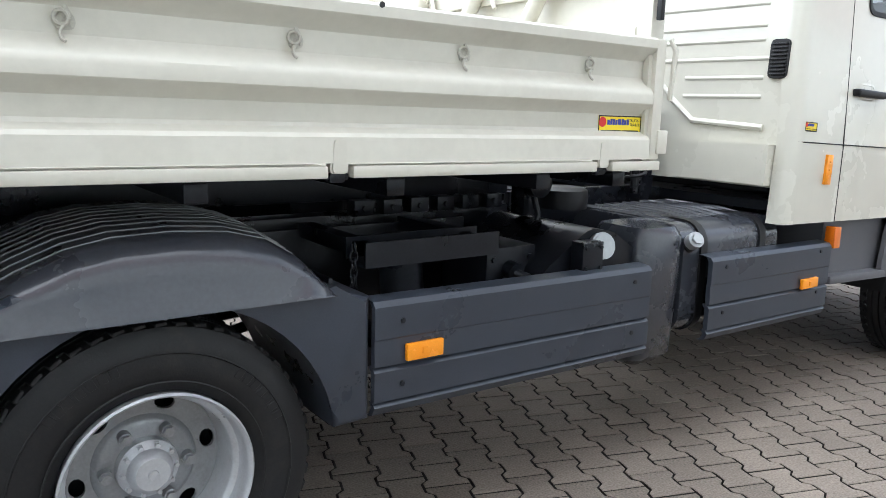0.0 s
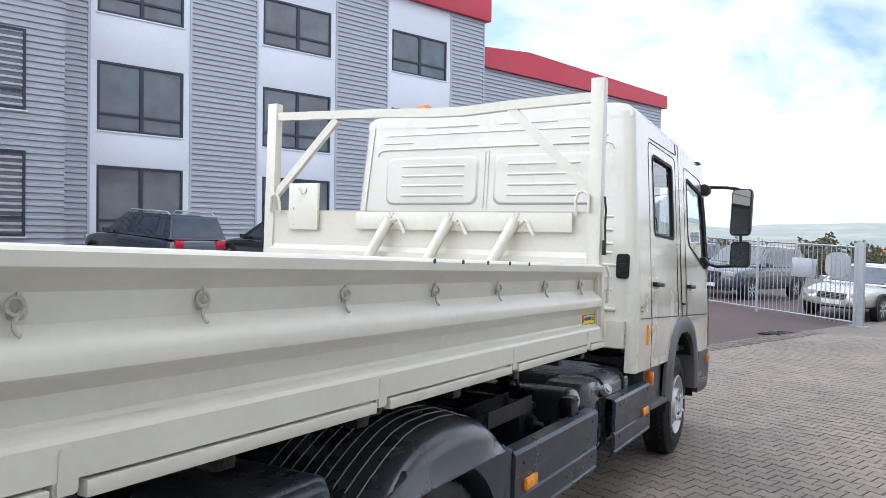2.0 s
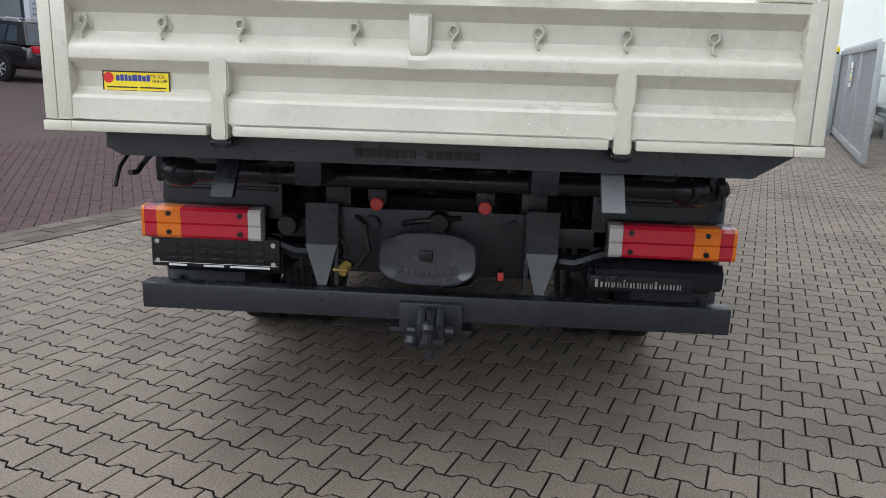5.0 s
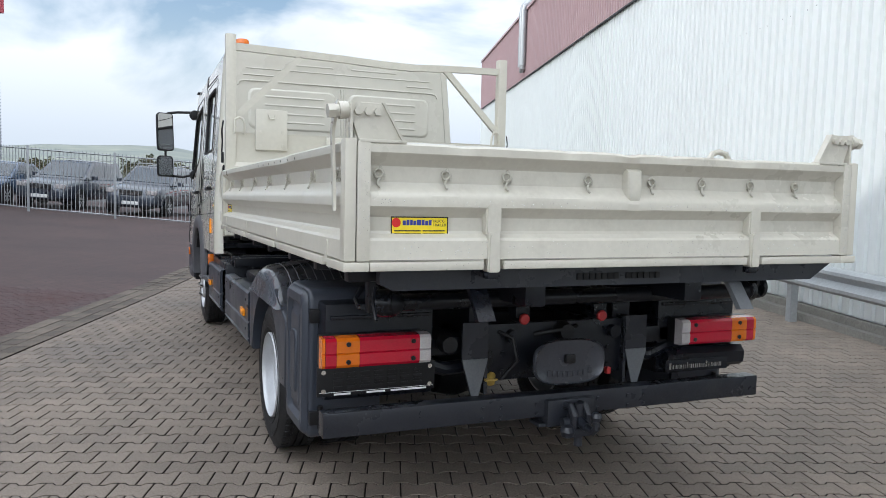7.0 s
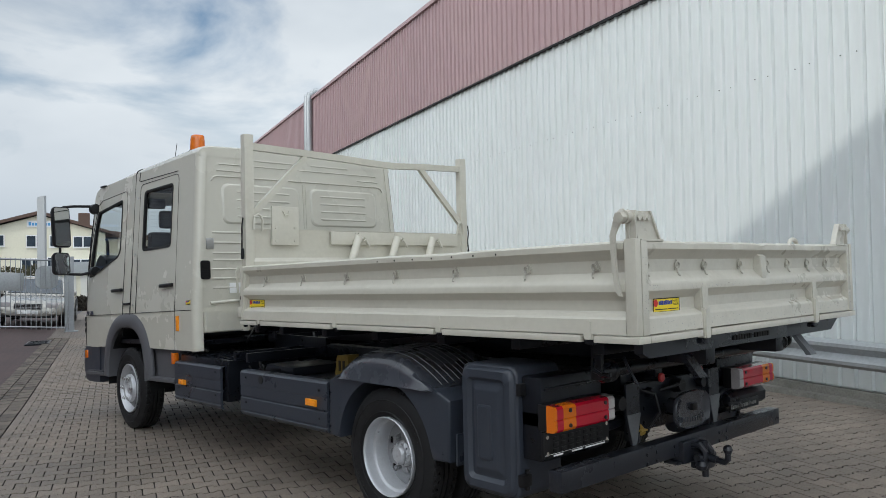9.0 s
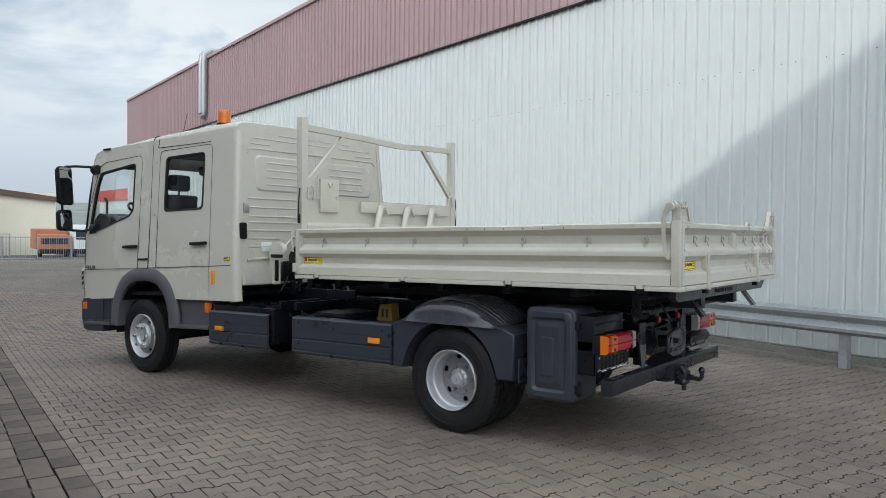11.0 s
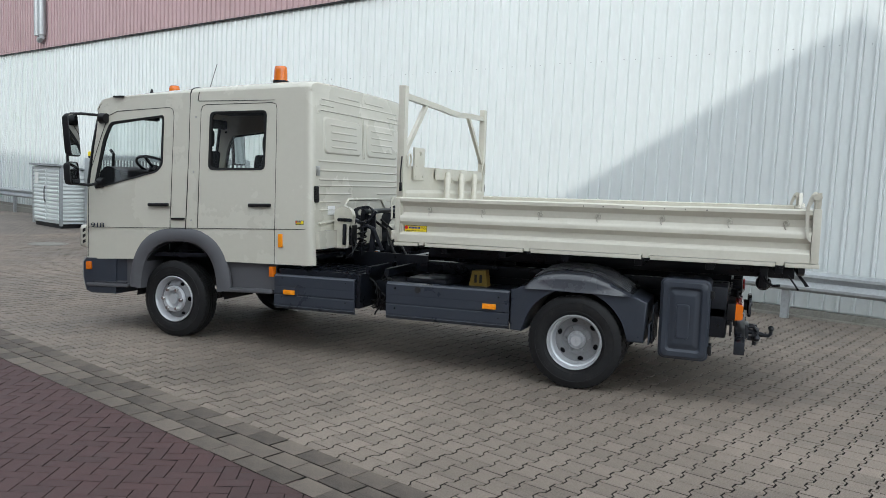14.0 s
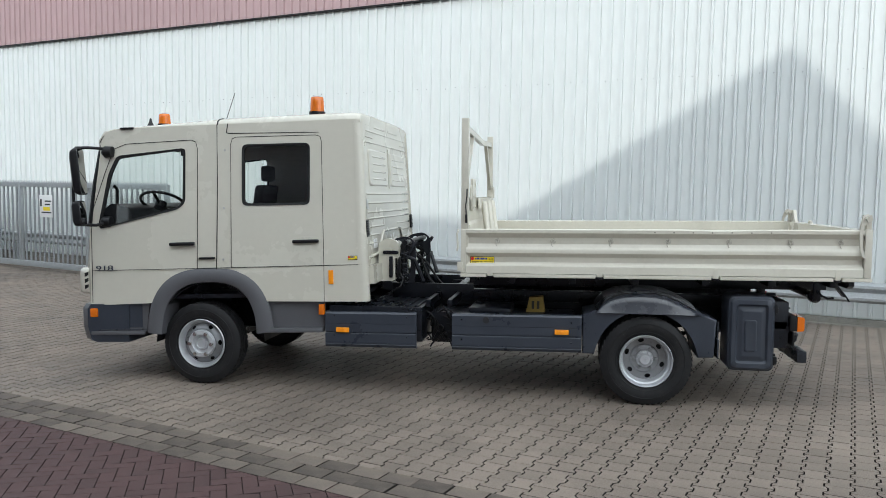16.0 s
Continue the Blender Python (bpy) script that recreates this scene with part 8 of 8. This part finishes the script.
    cyl(tr, (-1.45, -0.95, 1.0), (-1.45, 0.95, 1.0), 0.034, seg=14)
    for y in (-0.9, 0.9):
        lathe(tr, [(-0.06, 0.036), (-0.03, 0.055), (0.03, 0.055), (0.06, 0.036)], (-1.45, y, 1.0), "y", 16)
    part("torsion_tube", tr, CHASSIS, truck)
    for sg in (1, -1):
        pv = bmesh.new()
        cyl(pv, (-1.48, sg * 0.88, 0.99), (-1.42, sg * (1.02 if sg < 0 else 0.96), 0.99), 0.04, 0.03, seg=14)
        box(pv, -1.48, -1.42, min(sg * 0.95, sg * 0.98), max(sg * 0.95, sg * 0.98), 0.95, 1.12, bevel=0.010)
        if sg < 0:
            lathe(pv, [(0.0, 0.05), (0.02, 0.05), (0.025, 0.03), (0.04, 0.03)], (-1.45, sg * 1.0, 1.0), "y", 16)
        else:
            tube(pv, [(-1.45, 1.0, 1.05), (-1.47, 1.03, 1.01), (-1.52, 1.03, 0.985), (-1.57, 1.03, 0.99)], 0.010, 7)
            tube(pv, [(-1.62, 1.0, 1.07), (-1.66, 1.02, 1.02), (-1.70, 1.02, 0.96)], 0.007, 7)
        part("pivot", pv, CHASSIS, truck, "black tipping pivot", m=BED)
    # plate brackets folded down from the beam
    for y in (0.632, -0.585):
        fb = bmesh.new()
        prism(fb, [(-1.70, 1.09), (-1.68, 1.09), (-1.76, 0.985), (-1.77, 0.968), (-1.80, 0.972), (-1.72, 1.075)], "y", y - 0.035, y + 0.035)
        part("folded_bracket", fb, HANGER_GREY if y < 0 else CHASSIS, truck, "folded steel bracket")
    for y in (0.213, -0.192):
        rc = bmesh.new()
        lathe(rc, [(0.0, 0.024), (0.012, 0.025), (0.017, 0.020), (0.017, 0.001)], (-1.305, y, 0.885), "x", 18)
        rc.transform(Matrix.Translation((-1.305, 0, 0)) @ Matrix.Rotation(math.pi, 4, "Z") @ Matrix.Translation((1.305, 0, 0)) @ Matrix.Translation((0, -2 * y, 0)))
        part("hose_coupling_cap", rc, RED_CAP, truck, "red hose coupling cap")
        rs = bmesh.new()
        box(rs, -1.30, -1.22, y - 0.035, y + 0.035, 0.89, 0.94, bevel=0.006)
        cyl(rs, (-1.30, y, 0.885), (-1.22, y, 0.885), 0.024, seg=14)
        part("hose_coupling", rs, CHASSIS, truck)
    yp = bmesh.new()
    cyl(yp, (-1.275, 0.355, 0.605), (-1.24, 0.335, 0.625), 0.022, seg=14)
    box(yp, -1.292, -1.272, 0.325, 0.385, 0.612, 0.622, bevel=0.003)
    part("yellow_plug", yp, WEDGE_YELLOW, truck, "yellow-lidded socket")
    hz = bmesh.new()
    tube(hz, [(-1.24, 0.30, 0.82), (-1.30, 0.26, 0.80), (-1.31, 0.24, 0.70), (-1.28, 0.30, 0.62)], 0.010, 8)
    tube(hz, [(-1.24, -0.10, 0.83), (-1.29, -0.04, 0.83), (-1.29, 0.06, 0.82), (-1.24, 0.12, 0.80)], 0.011, 8)
    part("hose", hz, BLACK, truck, "black rubber hose")
    so = bmesh.new()
    lathe(so, [(-0.04, 0.035), (0.0, 0.045), (0.03, 0.04)], (-1.26, -0.02, 0.815), "x", 16)
    lathe(so, [(-0.04, 0.035), (0.0, 0.042), (0.03, 0.04)], (-1.26, 0.56, 0.785), "x", 16)
    pieces("socket", so, BLACK, truck)
    rp = bmesh.new()
    box(rp, -1.285, -1.26, -0.275, -0.25, 0.60, 0.632, bevel=0.006)
    part("red_plug", rp, RED_CAP, truck)


rear_end()


# ---- between cab and body, and along the frame ----
def midship():
    # left: battery cover with ribs
    bm = bmesh.new()
    box(bm, 2.02, 2.92, 0.45, 1.095, 0.50, 0.83, bevel=0.02)
    bc = part("battery_cover", bm, CHASSIS, truck, "black ribbed battery cover")
    for k in range(9):
        part("rib", B(2.06 + 0.095 * k, 2.10 + 0.095 * k, 0.50, 1.06, 0.829, 0.842, bevel=0.004), CHASSIS, bc)
    b2 = bmesh.new()
    box(b2, 0.62, 1.98, 0.45, 0.86, 0.46, 0.76, bevel=0.03)
    box(b2, 0.85, 1.70, 0.80, 1.08, 0.50, 0.76, bevel=0.03)
    box(b2, 1.20, 1.60, 0.55, 1.0, 0.76, 0.83, bevel=0.03)
    part("tool_box", b2, CHASSIS, truck, "black locker behind the side guard")
    for x in (1.75, 1.95):
        tr = bmesh.new()
        box(tr, x, x + 0.04, 0.40, 1.06, 0.83, 0.90, bevel=0.005)
        part("tray_rail", tr, CHASSIS, truck)
    rail = bmesh.new()
    box(rail, 1.62, 2.45, 0.40, 0.44, 0.82, 0.98, bevel=0.006)
    box(rail, 1.62, 2.45, -0.44, -0.40, 0.82, 0.98, bevel=0.006)
    box(rail, 1.70, 1.78, -0.40, 0.40, 0.90, 0.98, bevel=0.006)
    part("support_frame", rail, CHASSIS, truck)
    wd = bmesh.new()
    prism(wd, [(0.90, 0.76), (1.08, 0.76), (1.05, 0.90), (0.92, 0.91)], "y", 0.62, 0.72)
    w = part("wheel_chock", wd, WEDGE_YELLOW, truck, "dull yellow wheel chock")
    sl = bmesh.new()
    for x in (0.965, 1.015):
        box(sl, x - 0.012, x + 0.012, 0.715, 0.724, 0.79, 0.865)
    part("slot", sl, INK, w)
    for y in (0.42, -0.42):
        def ring(cx, cz, r):
            return [(cx + r * math.cos(2 * math.pi * i / 14), cz + r * math.sin(2 * math.pi * i / 14)) for i in range(14)]
        out = round_poly([(2.36, 0.93), (2.04, 0.93), (2.02, 1.28), (2.03, 1.44), (2.11, 1.50), (2.25, 1.47), (2.37, 1.36)], 0.04)
        tm = sheet_with_holes(out, [ring(2.10, 1.43, 0.034), ring(2.20, 1.42, 0.032), round_poly([(2.28, 1.00), (2.10, 1.00), (2.07, 1.24), (2.13, 1.35), (2.24, 1.33), (2.30, 1.22)], 0.04)])
        tm.transform(Matrix.Rotation(radians(90), 4, "X"))
        thicken(tm, (0, 0.018, 0))
        tm.transform(Matrix.Translation((0.19, y, 0)) @ Matrix.Diagonal((1, 1, 0.97, 1)))
        part("mount_plate", tm, BAR_GREY, truck, "dark pierced cab mount plate")
        st = bmesh.new()
        tube(st, [(2.14, y, 1.0), (2.22, y + math.copysign(0.05, y), 1.22), (2.42, y + math.copysign(0.06, y), 1.30)], 0.022, 8)
        tube(st, [(2.42, y, 1.0), (2.28, y + math.copysign(0.05, y), 1.28), (2.20, y + math.copysign(0.03, y), 1.40)], 0.018, 8)
        part("mount_strut", st, BAR_GREY, truck)
    cr = bmesh.new()
    cyl(cr, (2.31, -0.52, 1.39), (2.31, 0.52, 1.39), 0.026, seg=14)
    part("cross_tube", cr, CHASSIS, truck)
    sp = bmesh.new()
    for y in (0.50, -0.50):
        pts = [(2.33 + 0.045 * math.cos(a), y + 0.045 * math.sin(a), 1.0 + 0.0085 * a) for a in [0.5 * i for i in range(76)]]
        tube(sp, pts, 0.009, 6)
        cyl(sp, (2.33, y, 0.95), (2.33, y, 1.38), 0.02, seg=10)
    pieces("coil_spring", sp, CHASSIS, truck, "black coil spring")
    lb = bmesh.new()
    prism(lb, round_poly([(2.53, 1.02), (2.36, 1.03), (2.32, 1.36), (2.35, 1.42), (2.44, 1.45), (2.53, 1.40)], 0.03), "y", 0.66, 0.72)
    lh = part("latch_housing", lb, CAB_PAINT, truck, "cream latch housing")
    lc = bmesh.new()
    box(lc, 2.33, 2.48, 0.72, 0.735, 1.29, 1.325, bevel=0.008)
    for x in (2.345, 2.465):
        cyl(lc, (x, 0.72, 1.308), (x, 0.745, 1.308), 0.018, seg=12)
    box(lc, 2.385, 2.42, 0.72, 0.75, 1.06, 1.27, bevel=0.01)
    part("latch", lc, CHASSIS, lh)
    ph = bmesh.new()
    box(ph, 2.33, 2.37, 0.60, 0.72, 1.06, 1.26, bevel=0.008)
    tube(ph, [(2.33, 0.66, 1.10), (2.28, 0.72, 1.05), (2.30, 0.76, 0.98), (2.38, 0.74, 0.93)], 0.009, 8)
    tube(ph, [(2.30, 0.30, 1.3), (2.2, 0.2, 1.2), (2.1, 0.25, 1.0), (2.0, 0.3, 0.9)], 0.014, 8)
    tube(ph, [(2.32, 0.10, 1.3), (2.18, 0.0, 1.15), (2.05, 0.1, 1.0), (1.9, 0.2, 0.86)], 0.012, 8)
    pieces("hydraulic_hose", ph, BLACK, truck)
    ck = bmesh.new()
    tube(ck, [(2.62, 0.98, 0.86), (2.60, 1.02, 0.875), (2.66, 1.10, 0.868)], 0.014, 8)
    part("lever", ck, STEEL, truck)
    hs = bmesh.new()
    rng = random.Random(4)
    for k in range(7):
        a = rng.uniform(0.5, 1.0)
        c0 = 1.78 + 0.035 * k
        tube(hs, [(c0 + 0.06 * math.cos(q * 0.7 + k) + rng.uniform(-0.01, 0.01), 0.86 + 0.03 * a + 0.04 * math.sin(q * 0.5 + k), 0.78 - 0.026 * q + 0.05 * math.sin(q * 0.8 + 2 * k)) for q in range(13)], 0.009, 6)
    part("air_hose", hs, BLACK, truck, "bunched black air hoses")
    tk = bmesh.new()
    cyl(tk, (0.75, 0.62, 0.47), (1.6, 0.62, 0.47), 0.10, seg=18)
    part("air_tank", tk, CHASSIS, truck)
    dr = bmesh.new()
    box(dr, 1.05, 1.62, 0.85, 1.0, 0.44, 0.455)
    for k in range(5):
        cyl(dr, (1.1 + 0.12 * k, 0.98, 0.445), (1.1 + 0.12 * k, 1.02, 0.445), 0.012, seg=8)
    part("under_rail", dr, STEEL, truck)
    ho = bmesh.new()
    cyl(ho, (1.42, 1.120, 0.735), (1.42, 1.1405, 0.735), 0.030, seg=18)
    part("lock_recess", ho, INK, gl[1])
    # right: fuel tank, filler, tank straps, pump
    ft = bmesh.new()
    prism(ft, round_rect(-1.06, -0.46, 0.46, 0.90, 0.09, 5), "x", 1.98, 2.62)
    f = part("fuel_tank", ft, FENDER_GREY, truck, "glossy black fuel tank", smooth=50)
    rb = bmesh.new()
    for k in range(10):
        tube(rb, [(2.02 + 0.06 * k, -0.98, 0.885), (2.02 + 0.06 * k, -0.80, 0.905), (2.02 + 0.06 * k, -0.5, 0.905)], 0.012, 6)
    part("rib", rb, FENDER_GREY, f)
    for x in (2.10, 2.50):
        s2 = bmesh.new()
        prism(s2, round_rect(-1.068, -0.452, 0.452, 0.908, 0.095, 5), "x", x - 0.02, x + 0.02)
        part("strap", s2, BLACK, f)
    fn = bmesh.new()
    cyl(fn, (2.05, -0.97, 0.77), (2.005, -1.075, 0.835), 0.030, seg=16)
    part("filler_neck", fn, BLACK, f)
    fc = bmesh.new()
    cyl(fc, (2.005, -1.075, 0.835), (1.993, -1.105, 0.853), 0.032, seg=12)
    cyl(fc, (1.993, -1.105, 0.853), (1.989, -1.115, 0.859), 0.022, seg=6)
    part("filler_cap", fc, ZINC, f, "bright tank cap")
    t2 = bmesh.new()
    rings = []
    for z, k in ((0.36, 0.6), (0.40, 0.9), (0.70, 1.0), (0.86, 1.0), (0.90, 0.85)):
        rings.append([(1.86 + p[0] * k, -0.93 + p[1] * k, z) for p in round_rect(-0.13, 0.13, -0.14, 0.14, 0.06, 4)])
    loft(t2, rings)
    part("urea_tank", t2, FENDER_GREY, truck, "narrow glossy black tank", smooth=50)
    hy = bmesh.new()
    prism(hy, round_poly([(1.28, 0.50), (1.78, 0.50), (1.78, 0.80), (1.62, 0.90), (1.50, 0.92), (1.28, 0.78)], 0.04), "y", -1.02, -0.5)
    hk = part("hydraulic_tank", hy, CHASSIS, truck, "black hydraulic oil tank", smooth=40)
    c2 = bmesh.new()
    cyl(c2, (1.555, -0.95, 0.83), (1.535, -1.04, 0.855), 0.046, seg=20)
    part("neck", c2, BLACK, hk)
    c3 = bmesh.new()
    cyl(c3, (1.535, -1.04, 0.855), (1.530, -1.060, 0.861), 0.048, seg=24)
    cyl(c3, (1.530, -1.060, 0.861), (1.529, -1.065, 0.8625), 0.041, seg=24)
    cyl(c3, (1.529, -1.065, 0.8625), (1.527, -1.071, 0.864), 0.010, seg=10)
    part("tank_cap", c3, ZINC, hk, "bright round tank cap")
    ac = bmesh.new()
    lathe(ac, [(0.0, 0.10), (0.05, 0.105), (0.075, 0.10), (0.085, 0.08)], (1.75, -0.62, 0.93), "z", 24)
    part("air_filter", ac, BLACK, truck)
    pb = bmesh.new()
    box(pb, 1.12, 1.34, -0.92, -0.66, 0.56, 0.86, bevel=0.012)
    cyl(pb, (1.22, -0.92, 0.78), (1.22, -0.96, 0.775), 0.035, seg=12)
    cyl(pb, (1.22, -0.95, 0.775), (1.25, -0.99, 0.76), 0.016, seg=10)
    for z in (0.62, 0.82):
        for x in (1.15, 1.31):
            cyl(pb, (x, -0.92, z), (x, -0.927, z), 0.010, seg=6)
    part("valve_box", pb, CHASSIS, truck, "black bolted valve box")
    cb = bmesh.new()
    box(cb, 1.40, 1.50, -1.09, -1.03, 0.775, 0.885, bevel=0.008)
    box(cb, 1.37, 1.53, -1.12, -1.02, 0.762, 0.775, bevel=0.003)
    for x in (1.415, 1.485):
        for z in (0.795, 0.865):
            cyl(cb, (x, -1.09, z), (x, -1.096, z), 0.007, seg=6)
    part("control_box", cb, CHASSIS, truck, "small black control box")
    sk = bmesh.new()
    box(sk, 0.50, 1.34, -0.50, -0.485, 0.36, 0.90, bevel=0.004)
    box(sk, 0.50, 0.515, -0.98, -0.50, 0.40, 0.84, bevel=0.004)
    part("inner_plate", sk, CHASSIS, truck, "black inner frame plate")
    ib = bmesh.new()
    prism(ib, [(-0.98, 0.855), (-0.98, 0.93), (-0.97, 0.93), (-0.97, 0.866), (-0.86, 0.866), (-0.86, 0.93), (-0.85, 0.93), (-0.85, 0.855)], "x", 0.62, 1.12)
    for x in (0.64, 1.04):
        box(ib, x, x + 0.06, -0.86, -0.48, 0.87, 0.92, bevel=0.004)
    part("bracket_tray", ib, CHASSIS, truck)
    cy2 = bmesh.new()
    cyl(cy2, (0.92, -0.74, 0.50), (0.90, -0.72, 0.84), 0.075, seg=20)
    part("air_tank", cy2, FENDER_GREY, truck, "glossy black air tank under the body")
    cn = bmesh.new()
    for k in range(7):
        z = 0.92 - 0.024 * k
        t = [(Vector((0.58, -0.98, z)) + Vector((0.012 * math.cos(a), 0.0, 0.017 * math.sin(a)) if k % 2 else (0.0, 0.012 * math.cos(a), 0.017 * math.sin(a)))) for a in [2 * math.pi * i / 10 for i in range(11)]]
        tube(cn, t, 0.0032, 5)
    part("chain", cn, CHASSIS, truck)
    pl = bmesh.new()
    for x in (1.50,):
        box(pl, x - 0.03, x + 0.03, -0.70, -0.62, 0.92, 1.12, bevel=0.01)
        lathe(pl, [(-0.05, 0.03), (-0.04, 0.055), (0.0, 0.055), (0.02, 0.03)], (x, -0.72, 1.05), "y", 16)
        tube(pl, [(x, -0.72, 1.0), (x + 0.01, -0.74, 0.93), (x - 0.01, -0.74, 0.88), (x, -0.72, 0.84)], 0.012, 8)
    part("rope_pulley", pl, CHASSIS, truck)
    for k in range(6):
        bp = bmesh.new()
        box(bp, 0.85 + 0.12 * k, 0.93 + 0.12 * k, -0.50, -0.44, 0.93, 0.985, bevel=0.004)
        cyl(bp, (0.89 + 0.12 * k, -0.50, 0.957), (0.89 + 0.12 * k, -0.51, 0.957), 0.012, seg=6)
        part("bolted_plate", bp, CHASSIS, truck)


midship()


# ---- paving stones ----
def stone_outline(kind):
    """Outline of one stone about its middle; x along the hall."""
    if kind == "double_t":      # waisted stone, 0.17 long, in rows that lock into each other
        g, e, hl = 0.0050, 0.0036, 0.085
        half = [(0.0885 - g, -hl + e), (0.0885 - g, -0.055), (0.0635 - g, -0.031), (0.0635 - g, 0.031), (0.0885 - g, 0.055), (0.0885 - g, hl - e)]
        return half + [(-x, y) for x, y in half[::-1]]
    if kind == "half_t":        # the same stone cut across its waist, to close the rows at the border
        return [(0.0835, -0.0389), (0.0835, -0.0115), (0.0585, 0.0125), (0.0585, 0.0389), (-0.0585, 0.0389), (-0.0585, 0.0125), (-0.0835, -0.0115), (-0.0835, -0.0389)]
    if kind == "border":
        return [(0.1195, -0.0770), (0.1205, 0.0765), (-0.1190, 0.0775), (-0.1200, -0.0760)]
    return [(0.0978, -0.0478), (0.0978, 0.0478), (-0.0978, 0.0478), (-0.0978, -0.0478)]


def stone_mesh(kind):
    """Vertices and faces of a stone with a small bevelled rim."""
    o = stone_outline(kind)
    n = len(o)
    c = 0.0026
    top = []
    for x, y in o:
        top.append((x - math.copysign(c, x), y - math.copysign(c, y) if abs(y) > 0.05 or kind != "double_t" else y, 0.0))
    vs = top + [(x, y, -0.0028) for x, y in o] + [(x, y, -0.03) for x, y in o]
    fs = [tuple(range(n))]
    for a in (0, n):
        fs += [(a + i, a + n + i, a + n + (i + 1) % n, a + (i + 1) % n) for i in range(n)]
    return vs, fs


def lay(kind, places, near, name, stuff_name, mat, owner, label, seed):
    """places: (s, d, turn). Stones that near() picks become parts; the rest are joined."""
    rng = random.Random(seed)
    vs, fs = stone_mesh(kind)
    me = bpy.data.meshes.new(name)
    me.from_pydata(vs, [], fs)
    me.materials.append(mat)
    me.materials.append(JOINT_RED if kind == "brick" else JOINT)
    for p in me.polygons[len(fs) - len(stone_outline(kind)):]:
        p.material_index = 1
    V, F, count = [], [], 0
    for s, d, turn in places:
        z = rise(s) + 0.06 * max(0.0, d - 4.3) + rng.uniform(-0.0011, 0.0011) + (0.006 if kind == "border" else 0.0)
        ramp = 0.06 if d > 4.3 else 0.0
        tx, ty = rng.gauss(0, 0.0022), rng.gauss(0, 0.0022)
        if near(s, d) and count < 300:
            ob = new(name, me)
            ob.parent = owner
            ob.matrix_basis = Matrix.Translation((s, d, z)) @ Matrix.Rotation(ramp, 4, "X") @ Euler((tx, ty, turn)).to_matrix().to_4x4()
            count += 1
            continue
        i = len(V)
        ca, sa = math.cos(turn), math.sin(turn)
        for x, y, q in vs:
            V.append((s + x * ca - y * sa, d + x * sa + y * ca, z + q - x * ty + y * tx + ramp * (x * sa + y * ca)))
        F += [tuple(i + k for k in f) for f in fs]
    sm = bpy.data.meshes.new(stuff_name)
    sm.from_pydata(V, [], F)
    sm.materials.append(mat)
    sm.materials.append(JOINT_RED if kind == "brick" else JOINT)
    n, k = len(fs), len(stone_outline(kind))
    sm.polygons.foreach_set("material_index", [1 if i % n >= n - k else 0 for i in range(len(sm.polygons))])
    ob = new(stuff_name, sm)
    ob.parent = owner
    tagged(ob, label, kind="stuff")


def paving():
    lane = thing("paved_lane", "worn grey interlocking concrete paving", "paving", YARD, kind="structure")
    places = []
    cuts = []
    for i in range(int(25 / 0.152)):
        s = -9.0 + 0.152 * (i + 0.5)
        for j in range(49):
            places.append((s, 3.445 - 0.17 * (j + (0.5 if i % 2 else 0.0)), 0.0))
        if i % 2:
            cuts.append((s, 3.4875, 0.0))
    lay("double_t", places, lambda s, d: 0.2 < s < 2.4 and -0.9 < d < 0.7 or -2.0 < s < -0.4 and 1.6 < d < 3.0, "paving_stone", "paving_stones", PAVER, lane, "grey interlocking paving stones", 1)
    lay("half_t", cuts, lambda s, d: -4 < s < 6, "cut_stone", "cut_stones", PAVER, lane, "cut paving stones along the border", 4)
    edge = thing("paving_border", "three rows of weathered border stones beside red paving", "paving", YARD, kind="structure")
    rng = random.Random(12)
    places = [(-9.0 + 0.250 * (k + 0.5) + 0.09 * r + rng.uniform(-0.006, 0.006), 3.612 + 0.163 * r + rng.uniform(-0.003, 0.003), rng.uniform(-0.014, 0.014)) for k in range(100) for r in range(3)]
    lay("border", places, lambda s, d: -6.5 < s < 18, "border_stone", "border_stones", BORDER, edge, "weathered grey border stones", 2)
    red = thing("red_paving", "dark red herringbone clinker paving", "paving", YARD, kind="structure")
    places = []
    t = radians(45)
    u = 0.1
    for i in range(-150, 190):
        for j in range(-150, 190):
            q = (i - j) % 4
            if q == 0:
                x, y, r = (i + 1) * u, (j + 0.5) * u, 0.0
            elif q == 3:
                x, y, r = (i + 0.5) * u, (j + 1.0) * u, math.pi / 2
            else:
                continue
            s, d = x * math.cos(t) - y * math.sin(t), x * math.sin(t) + y * math.cos(t)
            d += 4.08
            s += 1.0
            if -4.0 < s < 5.95 and 3.90 < d < 8.15:
                places.append((s, d, r + t))
    lay("brick", places, lambda s, d: 0.8 < s < 4.2 and 4.0 < d < 5.8, "clinker", "clinkers", RED_PAVER, red, "dark red clinkers in herringbone", 3)


paving()
